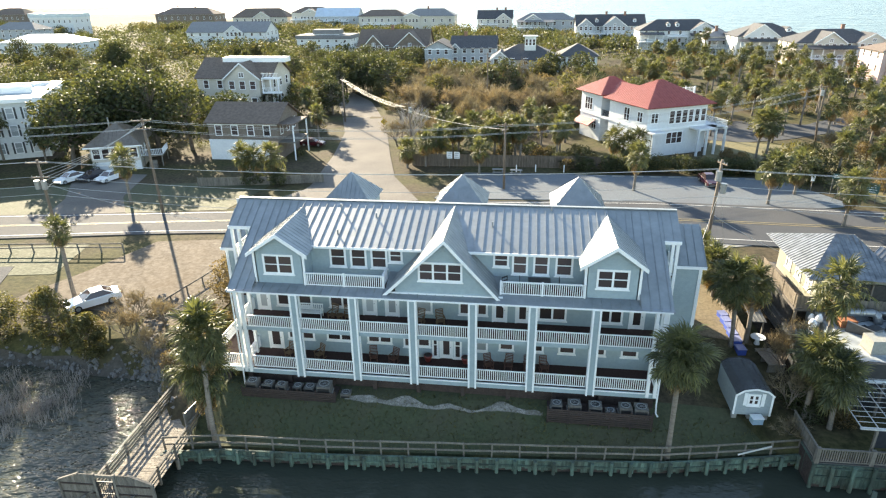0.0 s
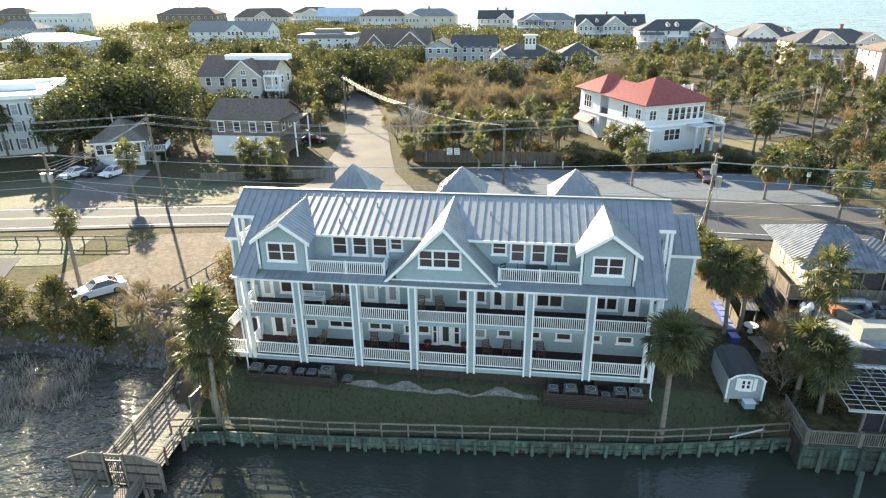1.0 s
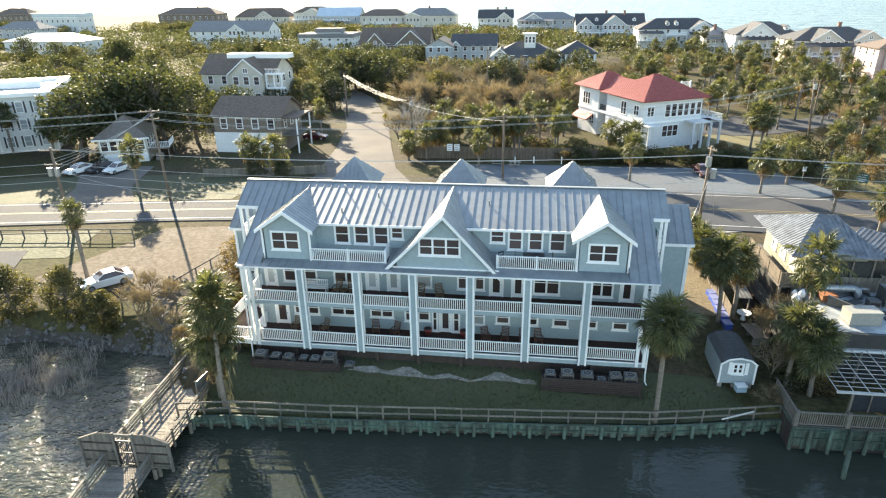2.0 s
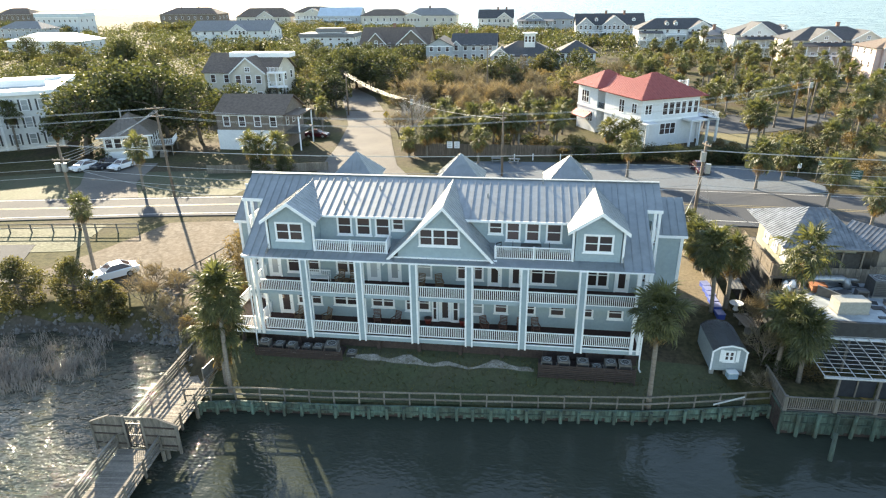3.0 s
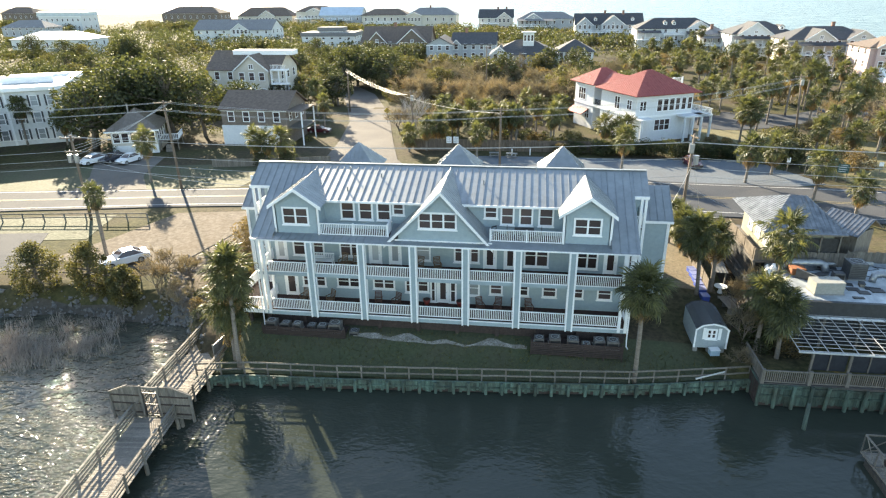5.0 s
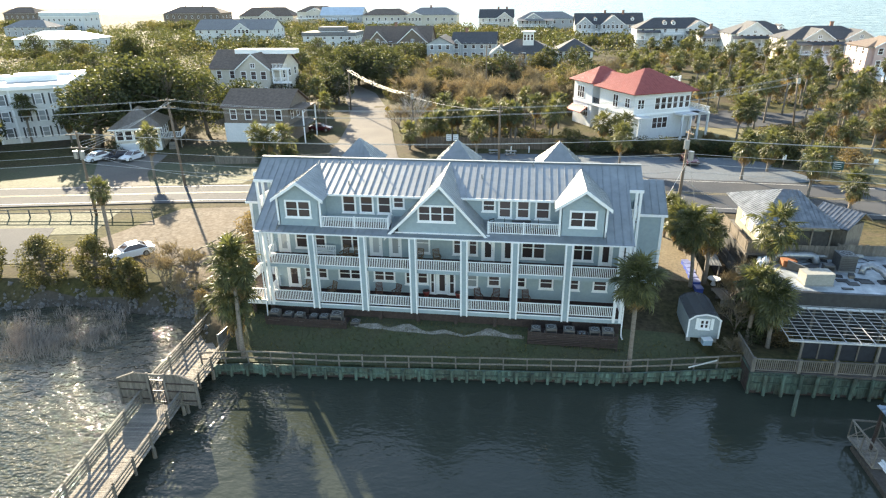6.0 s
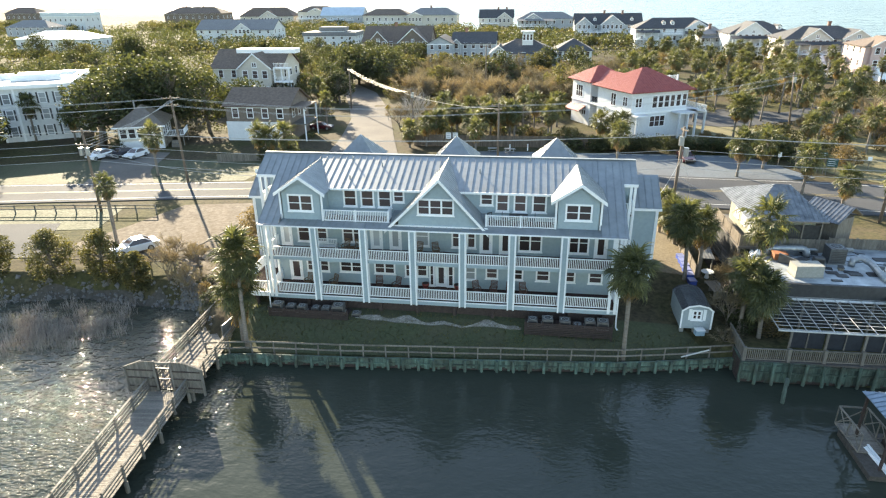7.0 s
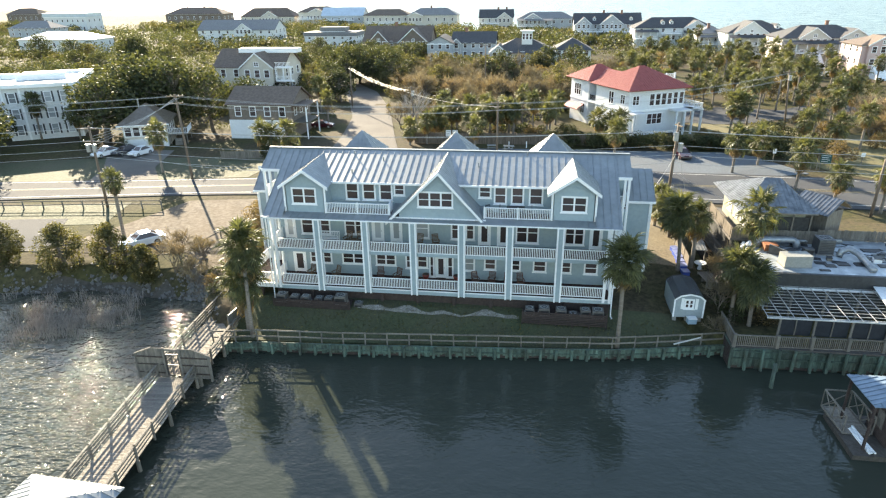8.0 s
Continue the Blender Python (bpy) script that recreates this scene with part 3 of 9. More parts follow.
def inn_door(x0, x1, z, y=WALL, pane_mat=None, h=2.15):
    bx, by, bz = inn.matrix_basis.translation
    return door(inn, x0 - bx, y - by, z - bz, x1 - bx, h, pane_mat)


# walls: porch back walls, ends, back, third floor
inn_part("wall", Geo().box(XL, WALL, 0.2, XR, WALL + 0.2, EAVE + WALL * SLOPE - 0.25).box(-1.5, WALL, EAVE + WALL * SLOPE - 0.249, 21.1, WALL + 0.2, 10.4), M_siding, "blue-grey clapboard wall")
inn_part("wall", Geo().prism([(XL, WALL, 0.2), (XL, 12.3, 0.2), (XL, 12.3, 9.2), (XL, RIDGE_Y, RIDGE_Z - 0.2), (XL, WALL, EAVE + WALL * SLOPE - 0.2)], (0.2, 0, 0)), M_siding)
inn_part("wall", Geo().prism([(XR, WALL, 0.2), (XR, 12.3, 0.2), (XR, 12.3, 9.2), (XR, RIDGE_Y, RIDGE_Z - 0.2), (XR, WALL, EAVE + WALL * SLOPE - 0.2)], (-0.2, 0, 0)), M_siding)
inn_part("wall", Geo().box(XL, 12.1, 0.2, XR, 12.3, 9.2), M_siding)
for x0, x1, xa, xb in ((-8.75, -5.0, -6.9, -5.0), (24.75, 28.4, 24.75, 26.0)):
    g = Geo().box(x0, 7.4, 0.1, x1, 7.6, 7.95).box(xa, 7.4, 7.951, xb, 7.6, 11.7).box(x0, 12.9, 0.1, x1, 13.1, 8.0)
    g.prism([(x0, 7.6, 0.1), (x0, 12.9, 0.1), (x0, 12.9, 7.9), (x0, 10.3, 9.75), (x0, 7.6, 7.9)], (0.2, 0, 0))
    g.prism([(x1, 7.6, 0.1), (x1, 12.9, 0.1), (x1, 12.9, 7.9), (x1, 10.3, 9.75), (x1, 7.6, 7.9)], (-0.2, 0, 0))
    inn_part("wall", g, M_siding, "set-back side wing wall")

# porch floors, bands, ceilings
inn_part("porch_floor", Geo().box(XL + 0.2, 0.06, F1 - 0.12, XR - 0.1, WALL, F1), M_deck, "brown boarded porch floor")
inn_part("porch_floor", Geo().box(XL + 0.2, 0.06, F2 - 0.12, XR - 0.1, WALL, F2), M_deck, "brown boarded porch floor")
inn_part("skirt_beam", Geo().box(XL + 0.1, -0.06, F1 - 0.42, XR - 0.05, 0.05, F1 - 0.02), M_siding, "grey rim beam under the lower porch")
inn_part("skirt_trim", Geo().box(XL + 0.1, -0.10, F1 - 0.08, XR - 0.05, -0.063, F1), M_white)
inn_part("floor_band", Geo().box(XL + 0.1, -0.06, F2 - 0.14, XR - 0.05, 0.12, F2 + 0.13), M_siding, "clapboard band between the porches")
inn_part("porch_ceiling", Geo().box(XL + 0.2, 0.13, F2 - 0.19, XR - 0.1, WALL, F2 - 0.13), M_ceiling)
inn_part("porch_ceiling", Geo().box(XL + 0.2, 0.13, F3 - 0.22, XR - 0.1, WALL, F3 - 0.17), M_ceiling)
inn_part("eave_fascia", Geo().box(XL - 0.1, -0.30, EAVE - 0.13, XR + 0.1, -0.22, EAVE - 0.03), M_white, "white eave board")
inn_part("eave_beam", Geo().box(XL + 0.1, -0.05, EAVE - 0.15, XR - 0.05, 0.12, EAVE - 0.09), M_white)
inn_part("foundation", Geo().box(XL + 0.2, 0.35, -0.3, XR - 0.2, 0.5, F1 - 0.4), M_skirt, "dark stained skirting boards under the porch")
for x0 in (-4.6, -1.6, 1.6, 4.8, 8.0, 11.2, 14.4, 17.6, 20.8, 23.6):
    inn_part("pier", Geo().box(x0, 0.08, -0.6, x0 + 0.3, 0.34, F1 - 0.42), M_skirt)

# square clapboard columns with white corner boards
cg, ct = Geo(), Geo()
cg.box(-0.21, -0.21, 0, 0.21, 0.21, EAVE - 0.15 - (F1 - 0.35))
for sx in (-1, 1):
    for sy in (-1, 1):
        ct.box(sx * 0.235 - 0.06, sy * 0.235 - 0.06, -0.02, sx * 0.235 + 0.06, sy * 0.235 + 0.06, EAVE - 0.15 - (F1 - 0.35))
ct.box(-0.3, -0.3, EAVE - 0.15 - (F1 - 0.35), 0.3, 0.3, EAVE - 0.08 - (F1 - 0.35))
m_col, m_trim = mesh_of("column", cg, M_siding), mesh_of("corner_trim", ct, M_white)
bx, by, bz = inn.matrix_basis.translation
for x in COLS:
    c = part("column", m_col, None, inn, "clapboard porch column with white corner boards", at=pose(x - bx, -0.02 - by, F1 - 0.35 - bz))
    part("corner_trim", m_trim, None, c)
# corner posts
for x in (-4.62, -4.25, 23.95, 24.45):
    inn_part("corner_post", Geo().box(x - 0.11, -0.16, F1 - 0.3, x + 0.11, 0.08, EAVE - 0.15), M_white, "white corner post")
for x in (-4.62, 24.45):
    inn_part("corner_post", Geo().box(x - 0.1, 1.9, F1 - 0.3, x + 0.1, 2.1, EAVE - 0.3), M_white)
# downspouts
for x in (-4.86, 24.62):
    inn_part("downspout", Geo().tube([(x, -0.2, EAVE - 0.2), (x, -0.22, 0.6), (x + 0.02, -0.3, 0.1), (x + 0.1, -0.6, 0.02)], 0.055, 8), M_white, "white downspout")

# balustrades, one to a bay
ends = [-4.2] + COLS + [24.2]
for z in (F1, F2):
    for a, b in zip(ends, ends[1:]):
        inn_railing((a + 0.2, -0.02, z + 0.08), (b - 0.2, -0.02, z + 0.08), 0.95, "white porch balustrade")
    inn_railing((24.5, 0.1, z + 0.08), (24.5, WALL, z + 0.08), 0.95)
    inn_railing((-4.65, 0.1, z + 0.08), (-4.65, WALL, z + 0.08), 0.95)
# third-floor balconies
RAILY = 0.92
for a, b in ((0.28, 5.75), (13.9, 19.3)):
    mid = (a + b) / 2
    for p, q in ((a, mid), (mid, b)):
        inn_railing((p, RAILY, F3 + 0.02), (q, RAILY, F3 + 0.02), 0.98, "white balcony balustrade")
    for p in (a - 0.065, mid, b + 0.065):
        inn_part("rail_post", Geo().box(p - 0.06, RAILY - 0.07, F3 - 0.05, p + 0.06, RAILY + 0.07, F3 + 1.08), M_white, "white balcony post")
inn_railing((5.75, RAILY, F3 + 0.02), (5.75, 2.4, F3 + 0.02), 0.98)
inn_part("balcony_floor", Geo().box(0.1, 0.75, F3 - 0.1, 5.9, WALL, F3 - 0.01), M_deck, "dark balcony floor")
for x0, x1 in ((5.9, 7.4), (12.9, 13.75)):
    inn_part("valley_flashing", Geo().prism([(x0, 0.9, F3 - 0.1), (x0, WALL, F3 + 0.5), (x0, WALL, F3 + 0.56), (x0, 0.9, F3 - 0.03)], (x1 - x0, 0, 0)), M_roof, "metal valley beside the gable")
inn_part("balcony_floor", Geo().box(13.75, 0.75, F3 - 0.1, 19.4, WALL, F3 - 0.01), M_deck, "dark balcony floor")

# roofs
g = Geo()
roof_plane(g, [(XL - 0.2, -0.25, EAVE), (XR + 0.2, -0.25, EAVE), (XR + 0.2, 1.0, EAVE + 0.13), (XL - 0.2, 1.0, EAVE + 0.13)], 0.10)
inn_part("porch_roof", g, M_roof, "low metal porch roof")
zc = lambda y: EAVE + y * SLOPE
g = Geo()
roof_plane(g, [(XL - 0.2, 0.0, zc(0)), (-3.4, 0.0, zc(0)), (-3.4, RIDGE_Y, RIDGE_Z), (XL - 0.2, RIDGE_Y, RIDGE_Z)])
roof_plane(g, [(-3.39, 1.2, zc(1.2)), (-1.6, 1.2, zc(1.2)), (-1.6, RIDGE_Y, RIDGE_Z), (-3.39, RIDGE_Y, RIDGE_Z)])
inn_part("roof", g, M_roof, "long standing-seam roof slope")
g = Geo()
roof_plane(g, [(22.88, 0.0, zc(0)), (XR + 0.2, 0.0, zc(0)), (XR + 0.2, RIDGE_Y, RIDGE_Z), (22.88, RIDGE_Y, RIDGE_Z)])
roof_plane(g, [(21.2, 1.2, zc(1.2)), (22.87, 1.2, zc(1.2)), (22.87, RIDGE_Y, RIDGE_Z), (21.2, RIDGE_Y, RIDGE_Z)])
inn_part("roof", g, M_roof, "long standing-seam roof slope")
for x0, x1 in ((-7.0, XL - 0.2), (XR + 0.2, 26.1)):
    g = Geo()
    roof_plane(g, [(x0, 4.95, zc(4.95)), (x1, 4.95, zc(4.95)), (x1, RIDGE_Y, RIDGE_Z), (x0, RIDGE_Y, RIDGE_Z)])
    inn_part("roof", g, M_roof)
    inn_part("eave_fascia", Geo().box(x0, 4.86, zc(4.95) - 0.22, x1, 4.94, zc(4.95) + 0.02), M_white)
g = Geo()
roof_plane(g, [(-1.6, 2.28, 10.47), (21.2, 2.28, 10.47), (21.2, RIDGE_Y, RIDGE_Z), (-1.6, RIDGE_Y, RIDGE_Z)])
inn_part("dormer_roof", g, M_roof, "broad seamed roof above the balconies, seams catching the sun")
inn_part("eave_fascia", Geo().box(0.2, 2.18, 10.28, 19.5, 2.26, 10.46), M_white)
inn_part("soffit", Geo().box(0.2, 2.27, 10.28, 19.5, WALL, 10.32), M_white)
g = Geo()
roof_plane(g, [(26.1, 13.0, 8.6), (-7.0, 13.0, 8.6), (-7.0, RIDGE_Y, RIDGE_Z), (26.1, RIDGE_Y, RIDGE_Z)])
inn_part("roof", g, M_roof)
inn_part("ridge_cap", Geo().beam((-7.0, RIDGE_Y, RIDGE_Z + 0.03), (26.1, RIDGE_Y, RIDGE_Z + 0.03), 0.3, 0.06), M_roof)
for x0, x1 in ((-9.05, -5.2), (24.95, 28.7)):
    g = Geo()
    roof_plane(g, [(x0, 7.0, 7.95), (x1, 7.0, 7.95), (x1, 10.3, 10.05), (x0, 10.3, 10.05)])
    roof_plane(g, [(x1, 13.4, 7.95), (x0, 13.4, 7.95), (x0, 10.3, 10.05), (x1, 10.3, 10.05)])
    inn_part("wing_roof", g, M_roof, "metal roof of the set-back wing")
    inn_part("eave_fascia", Geo().box(x0, 6.9, 7.72, x1, 6.98, 7.93), M_white)
    xo = x0 if x0 < 0 else x1
    inn_part("corner_trim", Geo().box(xo - 0.12 + (0.3 if x0 < 0 else -0.3), 7.33, 0.1, xo + 0.12 + (0.3 if x0 < 0 else -0.3), 7.45, 7.7), M_white)


def gable(xa, xm, xb, z_eave, z_peak, y_front, y_wall, y_back, wall_x0, wall_x1, wall_z):
    """A front gable: two seamed slopes running back, white barge boards, clapboard wall."""
    g = Geo()
    roof_plane(g, [(xa, y_back, z_eave), (xa, y_front, z_eave), (xm, y_front, z_peak), (xm, y_back, z_peak)], rib=0.42, rib_h=0.03)
    roof_plane(g, [(xb, y_front, z_eave), (xb, y_back, z_eave), (xm, y_back, z_peak), (xm, y_front, z_peak)], rib=0.42, rib_h=0.03)
    inn_part("gable_roof", g, M_roof, "steep metal gable roof, sunlit on one side")
    b = Geo()
    for xe in (xa, xb):
        b.prism([(xe, y_front - 0.06, z_eave - 0.24), (xe, y_front - 0.06, z_eave + 0.03), (xm, y_front - 0.06, z_peak + 0.03), (xm, y_front - 0.06, z_peak - 0.24)], (0, 0.055, 0))
    inn_part("barge_board", b, M_white, "white barge boards")
    k = (z_peak - z_eave) / (xm - xa)
    zl, zr = z_eave + (wall_x0 - xa) * k - 0.13, z_eave + (xb - wall_x1) * k - 0.13
    w = Geo().prism([(wall_x0, y_wall, wall_z), (wall_x1, y_wall, wall_z), (wall_x1, y_wall, zr), (xm, y_wall, z_peak - 0.13), (wall_x0, y_wall, zl)], (0, 0.15, 0))
    inn_part("gable_wall", w, M_siding, "clapboard gable wall")
    return zl, zr


zl, zr = gable(-3.75, -1.5, 0.62, 10.36, 11.84, 0.62, 1.02, 7.3, -3.38, 0.2, 7.9)
for x, ztop in ((-3.38, zl), (0.2, zr)):
    inn_part("wall", Geo().prism([(x, 1.02, 7.9), (x, 7.0, 7.9), (x, 7.0, ztop), (x, 1.02, ztop)], (0.15 if x < 0 else -0.15, 0, 0)), M_siding)
    inn_part("corner_trim", Geo().box(x - 0.08, 0.96, 7.95, x + 0.08, 1.015, ztop), M_white)
zl, zr = gable(18.92, 21.15, 23.2, 10.36, 11.84, 0.62, 1.02, 7.3, 19.35, 22.85, 7.9)
for x, ztop in ((19.35, zl), (22.85, zr)):
    inn_part("wall", Geo().prism([(x, 1.02, 7.9), (x, 7.0, 7.9), (x, 7.0, ztop), (x, 1.02, ztop)], (0.15 if x < 20 else -0.15, 0, 0)), M_siding)
    inn_part("corner_trim", Geo().box(x - 0.08, 0.96, 7.95, x + 0.08, 1.015, ztop), M_white)
gable(5.6, 10.08, 14.1, 7.62, 12.05, 0.15, 0.5, 7.5, 6.7, 13.5, EAVE)
inn_part("gable_trim", Geo().box(6.1, 0.38, EAVE - 0.02, 14.0, 0.48, EAVE + 0.16), M_white, "white board at the gable's foot")

# pyramid-roofed towers behind the ridge
for x in (0.0, 9.85, 19.7):
    g = Geo()
    a, y0, y1, zb, zt = 2.25, 12.6, 17.2, 9.95, 12.25
    pk = (x, (y0 + y1) / 2, zt)
    c = [(x - a, y0, zb), (x + a, y0, zb), (x + a, y1, zb), (x - a, y1, zb)]
    for i in range(4):
        roof_plane(g, [c[i], c[(i + 1) % 4], pk], 0.08, 0.4, 0.035)
    inn_part("tower_roof", g, M_roof, "pyramid metal tower roof, bright on its sunlit side")
    inn_part("tower_wall", Geo().box(x - 1.95, 12.3, 0.1, x + 1.95, 16.9, 9.95), M_siding)

# windows and doors: x0, x1, z0, z1
for x0, x1, z0 in ((1.55, 2.75, 8.7), (3.05, 4.25, 8.7), (4.55, 5.7, 8.7), (5.85, 6.8, 9.2), (13.2, 14.3, 9.2), (14.5, 15.6, 8.7), (15.95, 17.05, 8.7), (17.45, 18.6, 8.7)):
    inn_window(x0, x1, z0, 10.25, WALL)
inn_window(-2.75, -0.6, 8.72, 10.18, 1.02, 2)
inn_window(8.3, 11.35, 8.95, 10.36, 0.5, 3)
inn_window(20.05, 22.2, 8.72, 10.15, 1.02, 2)
for x0, x1, z0, n, pm in ((-2.85, -1.6, 5.3, 1, M_pane), (-1.2, -0.1, 5.3, 1, M_pane), (1.2, 3.2, 5.4, 2, M_pane), (7.6, 8.95, 5.3, 1, M_blind), (10.8, 11.75, 5.3, 1, M_pane), (12.1, 12.95, 5.3, 1, M_pane),
                          (16.45, 18.45, 5.2, 2, M_pane), (20.6, 22.3, 5.2, 2, M_pane)):
    inn_window(x0, x1, z0, 7.15, WALL, n, pm)
for x0, x1, pm in ((-4.4, -3.35, M_blind), (3.7, 4.8, M_blind), (5.38, 6.46, M_blind), (13.2, 14.3, M_pane), (14.85, 15.9, M_pane), (22.72, 23.8, M_pane)):
    inn_door(x0, x1, F2, pane_mat=pm)
for x0, x1, z0, n, pm in ((-2.3, -0.2, 2.45, 2, M_pane), (0.75, 3.0, 2.5, 2, M_pane), (3.9, 5.85, 2.5, 2, M_pane), (6.65, 7.3, 2.3, 1, M_pane), (7.7, 8.65, 2.4, 1, M_pane),
                          (11.85, 12.9, 2.3, 1, M_blind), (13.75, 14.85, 2.5, 1, M_pane), (16.1, 17.05, 2.5, 1, M_pane), (18.05, 19.25, 2.5, 1, M_pane),
                          (20.4, 21.4, 2.5, 1, M_pane), (22.45, 23.65, 2.5, 1, M_pane)):
    inn_window(x0, x1, z0, 3.75, WALL, n, pm)
inn_door(-3.9, -2.7, F1)
inn_door(9.35, 10.4, F1, h=2.2)
inn_window(8.8, 9.33, F1 + 0.05, F1 + 2.2, WALL, 1, M_pane)
inn_window(10.42, 10.98, F1 + 0.05, F1 + 2.2, WALL, 1, M_pane)

# side galleries at both ends: decks, posts, rails
for x0, x1, xo, posts in ((-6.95, XL, -6.75, (-6.83, -6.3, -5.4)), (XR, 26.05, 25.9, (24.87, 25.6, 25.93))):
    for z in (F1, F2, F3):
        inn_part("gallery_floor", Geo().box(x0, 5.21, z - 0.2, x1, 7.4, z), M_deck)
        inn_railing((x0 + 0.1, 5.08, z), (x1 - 0.05, 5.08, z), 1.0)
        inn_railing((xo, 5.1, z), (xo, 7.4, z), 1.0)
    for x in posts:
        inn_part("gallery_post", Geo().box(x - 0.1, 5.0, 0.1, x + 0.1, 5.2, zc(4.95) - 0.15), M_white, "tall white gallery post")

# terrace at the west end, with a short flight down to the path
inn_part("landing", Geo().box(-7.6, 0.1, F1 - 0.2, -4.75, 5.4, F1), M_deck, "brown boarded terrace")
inn_part("landing", Geo().box(-7.6, 6.0, F2 - 0.2, -5.0, 7.4, F2), M_deck)
inn_part("landing_rim", Geo().box(-7.68, 0.02, F1 - 0.42, -4.7, 0.1, F1), M_white)
inn_railing((-7.55, 0.1, F1), (-4.8, 0.1, F1), 1.0, "white terrace balustrade")
inn_railing((-7.55, 0.1, F1), (-7.55, 5.4, F1), 1.0, "white terrace balustrade")
inn_railing((-7.5, 5.38, F1), (-5.1, 5.38, F1), 1.0, "white terrace balustrade")
inn_part("lattice", Geo().box(-6.6, 5.6, F1 + 1.3, -5.1, 5.66, F2 - 0.25), surface("red_brown_lattice_panel", (0.19, 0.075, 0.055), (0.11, 0.045, 0.035), 0.8, fine=5), "red-brown wooden screen panel")
for x in (-7.5, -6.2):
    for y in (0.3, 5.2):
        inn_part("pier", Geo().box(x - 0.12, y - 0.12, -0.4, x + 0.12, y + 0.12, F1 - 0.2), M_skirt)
for i in range(6):
    z0 = F1 - 0.2 * (i + 1)
    inn_part("stair_tread", Geo().box(-7.62 - 0.28 * (i + 1), 1.2, z0 - 0.06, -7.62 - 0.28 * i + 0.04, 2.6, z0), M_deck)
for y in (1.16, 2.64):
    inn_part("stringer", Geo().beam((-7.6, y, F1 - 0.18), (-9.4, y, 0.16), 0.05, 0.24), M_white)
# roof vents
for x, y in ((2.0, 3.6), (4.4, 5.6), (13.0, 5.0), (17.2, 7.0), (1.5, 6.5)):
    z = 10.47 + (y - 2.28) * (RIDGE_Z - 10.47) / (RIDGE_Y - 2.28)
    inn_part("roof_vent", Geo().tube([(x, y, z - 0.05), (x, y, z + 0.35)], 0.06, 8), M_galv, "small roof vent pipe")


# ---- waterfront: bulkhead, rail fence, dock ----
def line_points(line, step):
    n = max(1, round(sum(math.dist(a, b) for a, b in zip(line, line[1:])) / step))
    return [along(line, i / n) for i in range(n + 1)]


def bulkhead(line, z_top, label, tall=False):
    ob = root("bulkhead", (*line[0], z_top), 0, label, "bulkhead")
    boards = Geo()
    rnd = random.Random(int(line[0][0] * 10))
    pts = line_points(line, 0.21)
    for a, b in zip(pts, pts[1:]):
        dz = rnd.uniform(-0.05, 0.03)
        zb = WATER + (rnd.uniform(0.08, 0.34) if rnd.random() < 0.85 else -0.15)
        dy = rnd.uniform(-0.02, 0.02)
        m = ((a[0] + b[0]) / 2, (a[1] + b[1]) / 2 + dy)
        w = math.dist(a, b) * 0.94
        ang = math.atan2(b[1] - a[1], b[0] - a[0])
        boards.cbox((m[0], m[1], (z_top + dz + zb) / 2), (w, 0.06, z_top + dz - zb), Matrix.Rotation(ang, 3, "Z"))
    sheet = part("board", boards, M_green, ob, "upright weathered bulkhead boards", world=True)
    tagged(sheet, kind="stuff")
    for zz in ((z_top - 0.42,) if not tall else (z_top - 0.2, z_top - 0.8)):
        for a, b in zip(line, line[1:]):
            part("waler", Geo().beam((a[0], a[1] - 0.07, zz), (b[0], b[1] - 0.07, zz), 0.09, 0.12), M_green, ob, world=True)
    for a, b in zip(line, line[1:]):
        part("cap", Geo().beam((a[0], a[1], z_top + 0.03), (b[0], b[1], z_top + 0.03), 0.14, 0.06), M_green, ob, world=True)
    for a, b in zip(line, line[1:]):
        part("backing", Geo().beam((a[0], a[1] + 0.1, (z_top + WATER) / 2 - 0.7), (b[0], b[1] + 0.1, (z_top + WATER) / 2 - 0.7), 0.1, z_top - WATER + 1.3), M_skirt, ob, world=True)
    pile = Geo().tube([(0, 0, WATER - 1.2 - z_top), (0, 0, -0.4), (0.01, 0, 0.08)], [0.13, 0.125, 0.115], 8)
    pm = mesh_of("piling", pile, M_green)
    for i, (x, y) in enumerate(line_points(line, 1.22)):
        part("piling", pm, None, ob, at=pose(x - line[0][0] + rnd.uniform(-0.06, 0.06), y - line[0][1] - 0.2, rnd.uniform(-0.1, 0.05), rnd.uniform(-2, 2), rnd.uniform(-2, 2), rnd.uniform(0, 90)))
    return ob


def rail_fence(line, z, h, step, material, label, rails=(0.0, 0.36), post=0.1, sag=0.02):
    ob = root("fence", (*line[0], z), 0, label, "fence")
    pts = line_points(line, step)
    rnd = random.Random(len(pts))
    pm = mesh_of("post", Geo().box(-post / 2, -post / 2, -0.25, post / 2, post / 2, h), material)
    for x, y in pts:
        part("post", pm, None, ob, at=pose(x - line[0][0], y - line[0][1], rnd.uniform(-sag, sag), rnd.uniform(-1.5, 1.5), rnd.uniform(-2, 2), 0))
    for a, b in zip(pts, pts[1:]):
        for r in rails:
            g = Geo().beam((a[0], a[1] - 0.06, z + h - r + rnd.uniform(-sag, sag)), (b[0], b[1] - 0.06, z + h - r + rnd.uniform(-sag, sag)), 0.045, 0.13)
            part("rail", g, material, ob, world=True)
    return ob


BULK_TOP = -0.9
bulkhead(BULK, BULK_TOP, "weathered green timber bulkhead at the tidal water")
rail_fence([(x, y + 0.28) for x, y in BULK], -1.02, 1.14, 1.82, M_woodgrey, "weathered two-rail fence along the bulkhead", (0.0, 0.55))
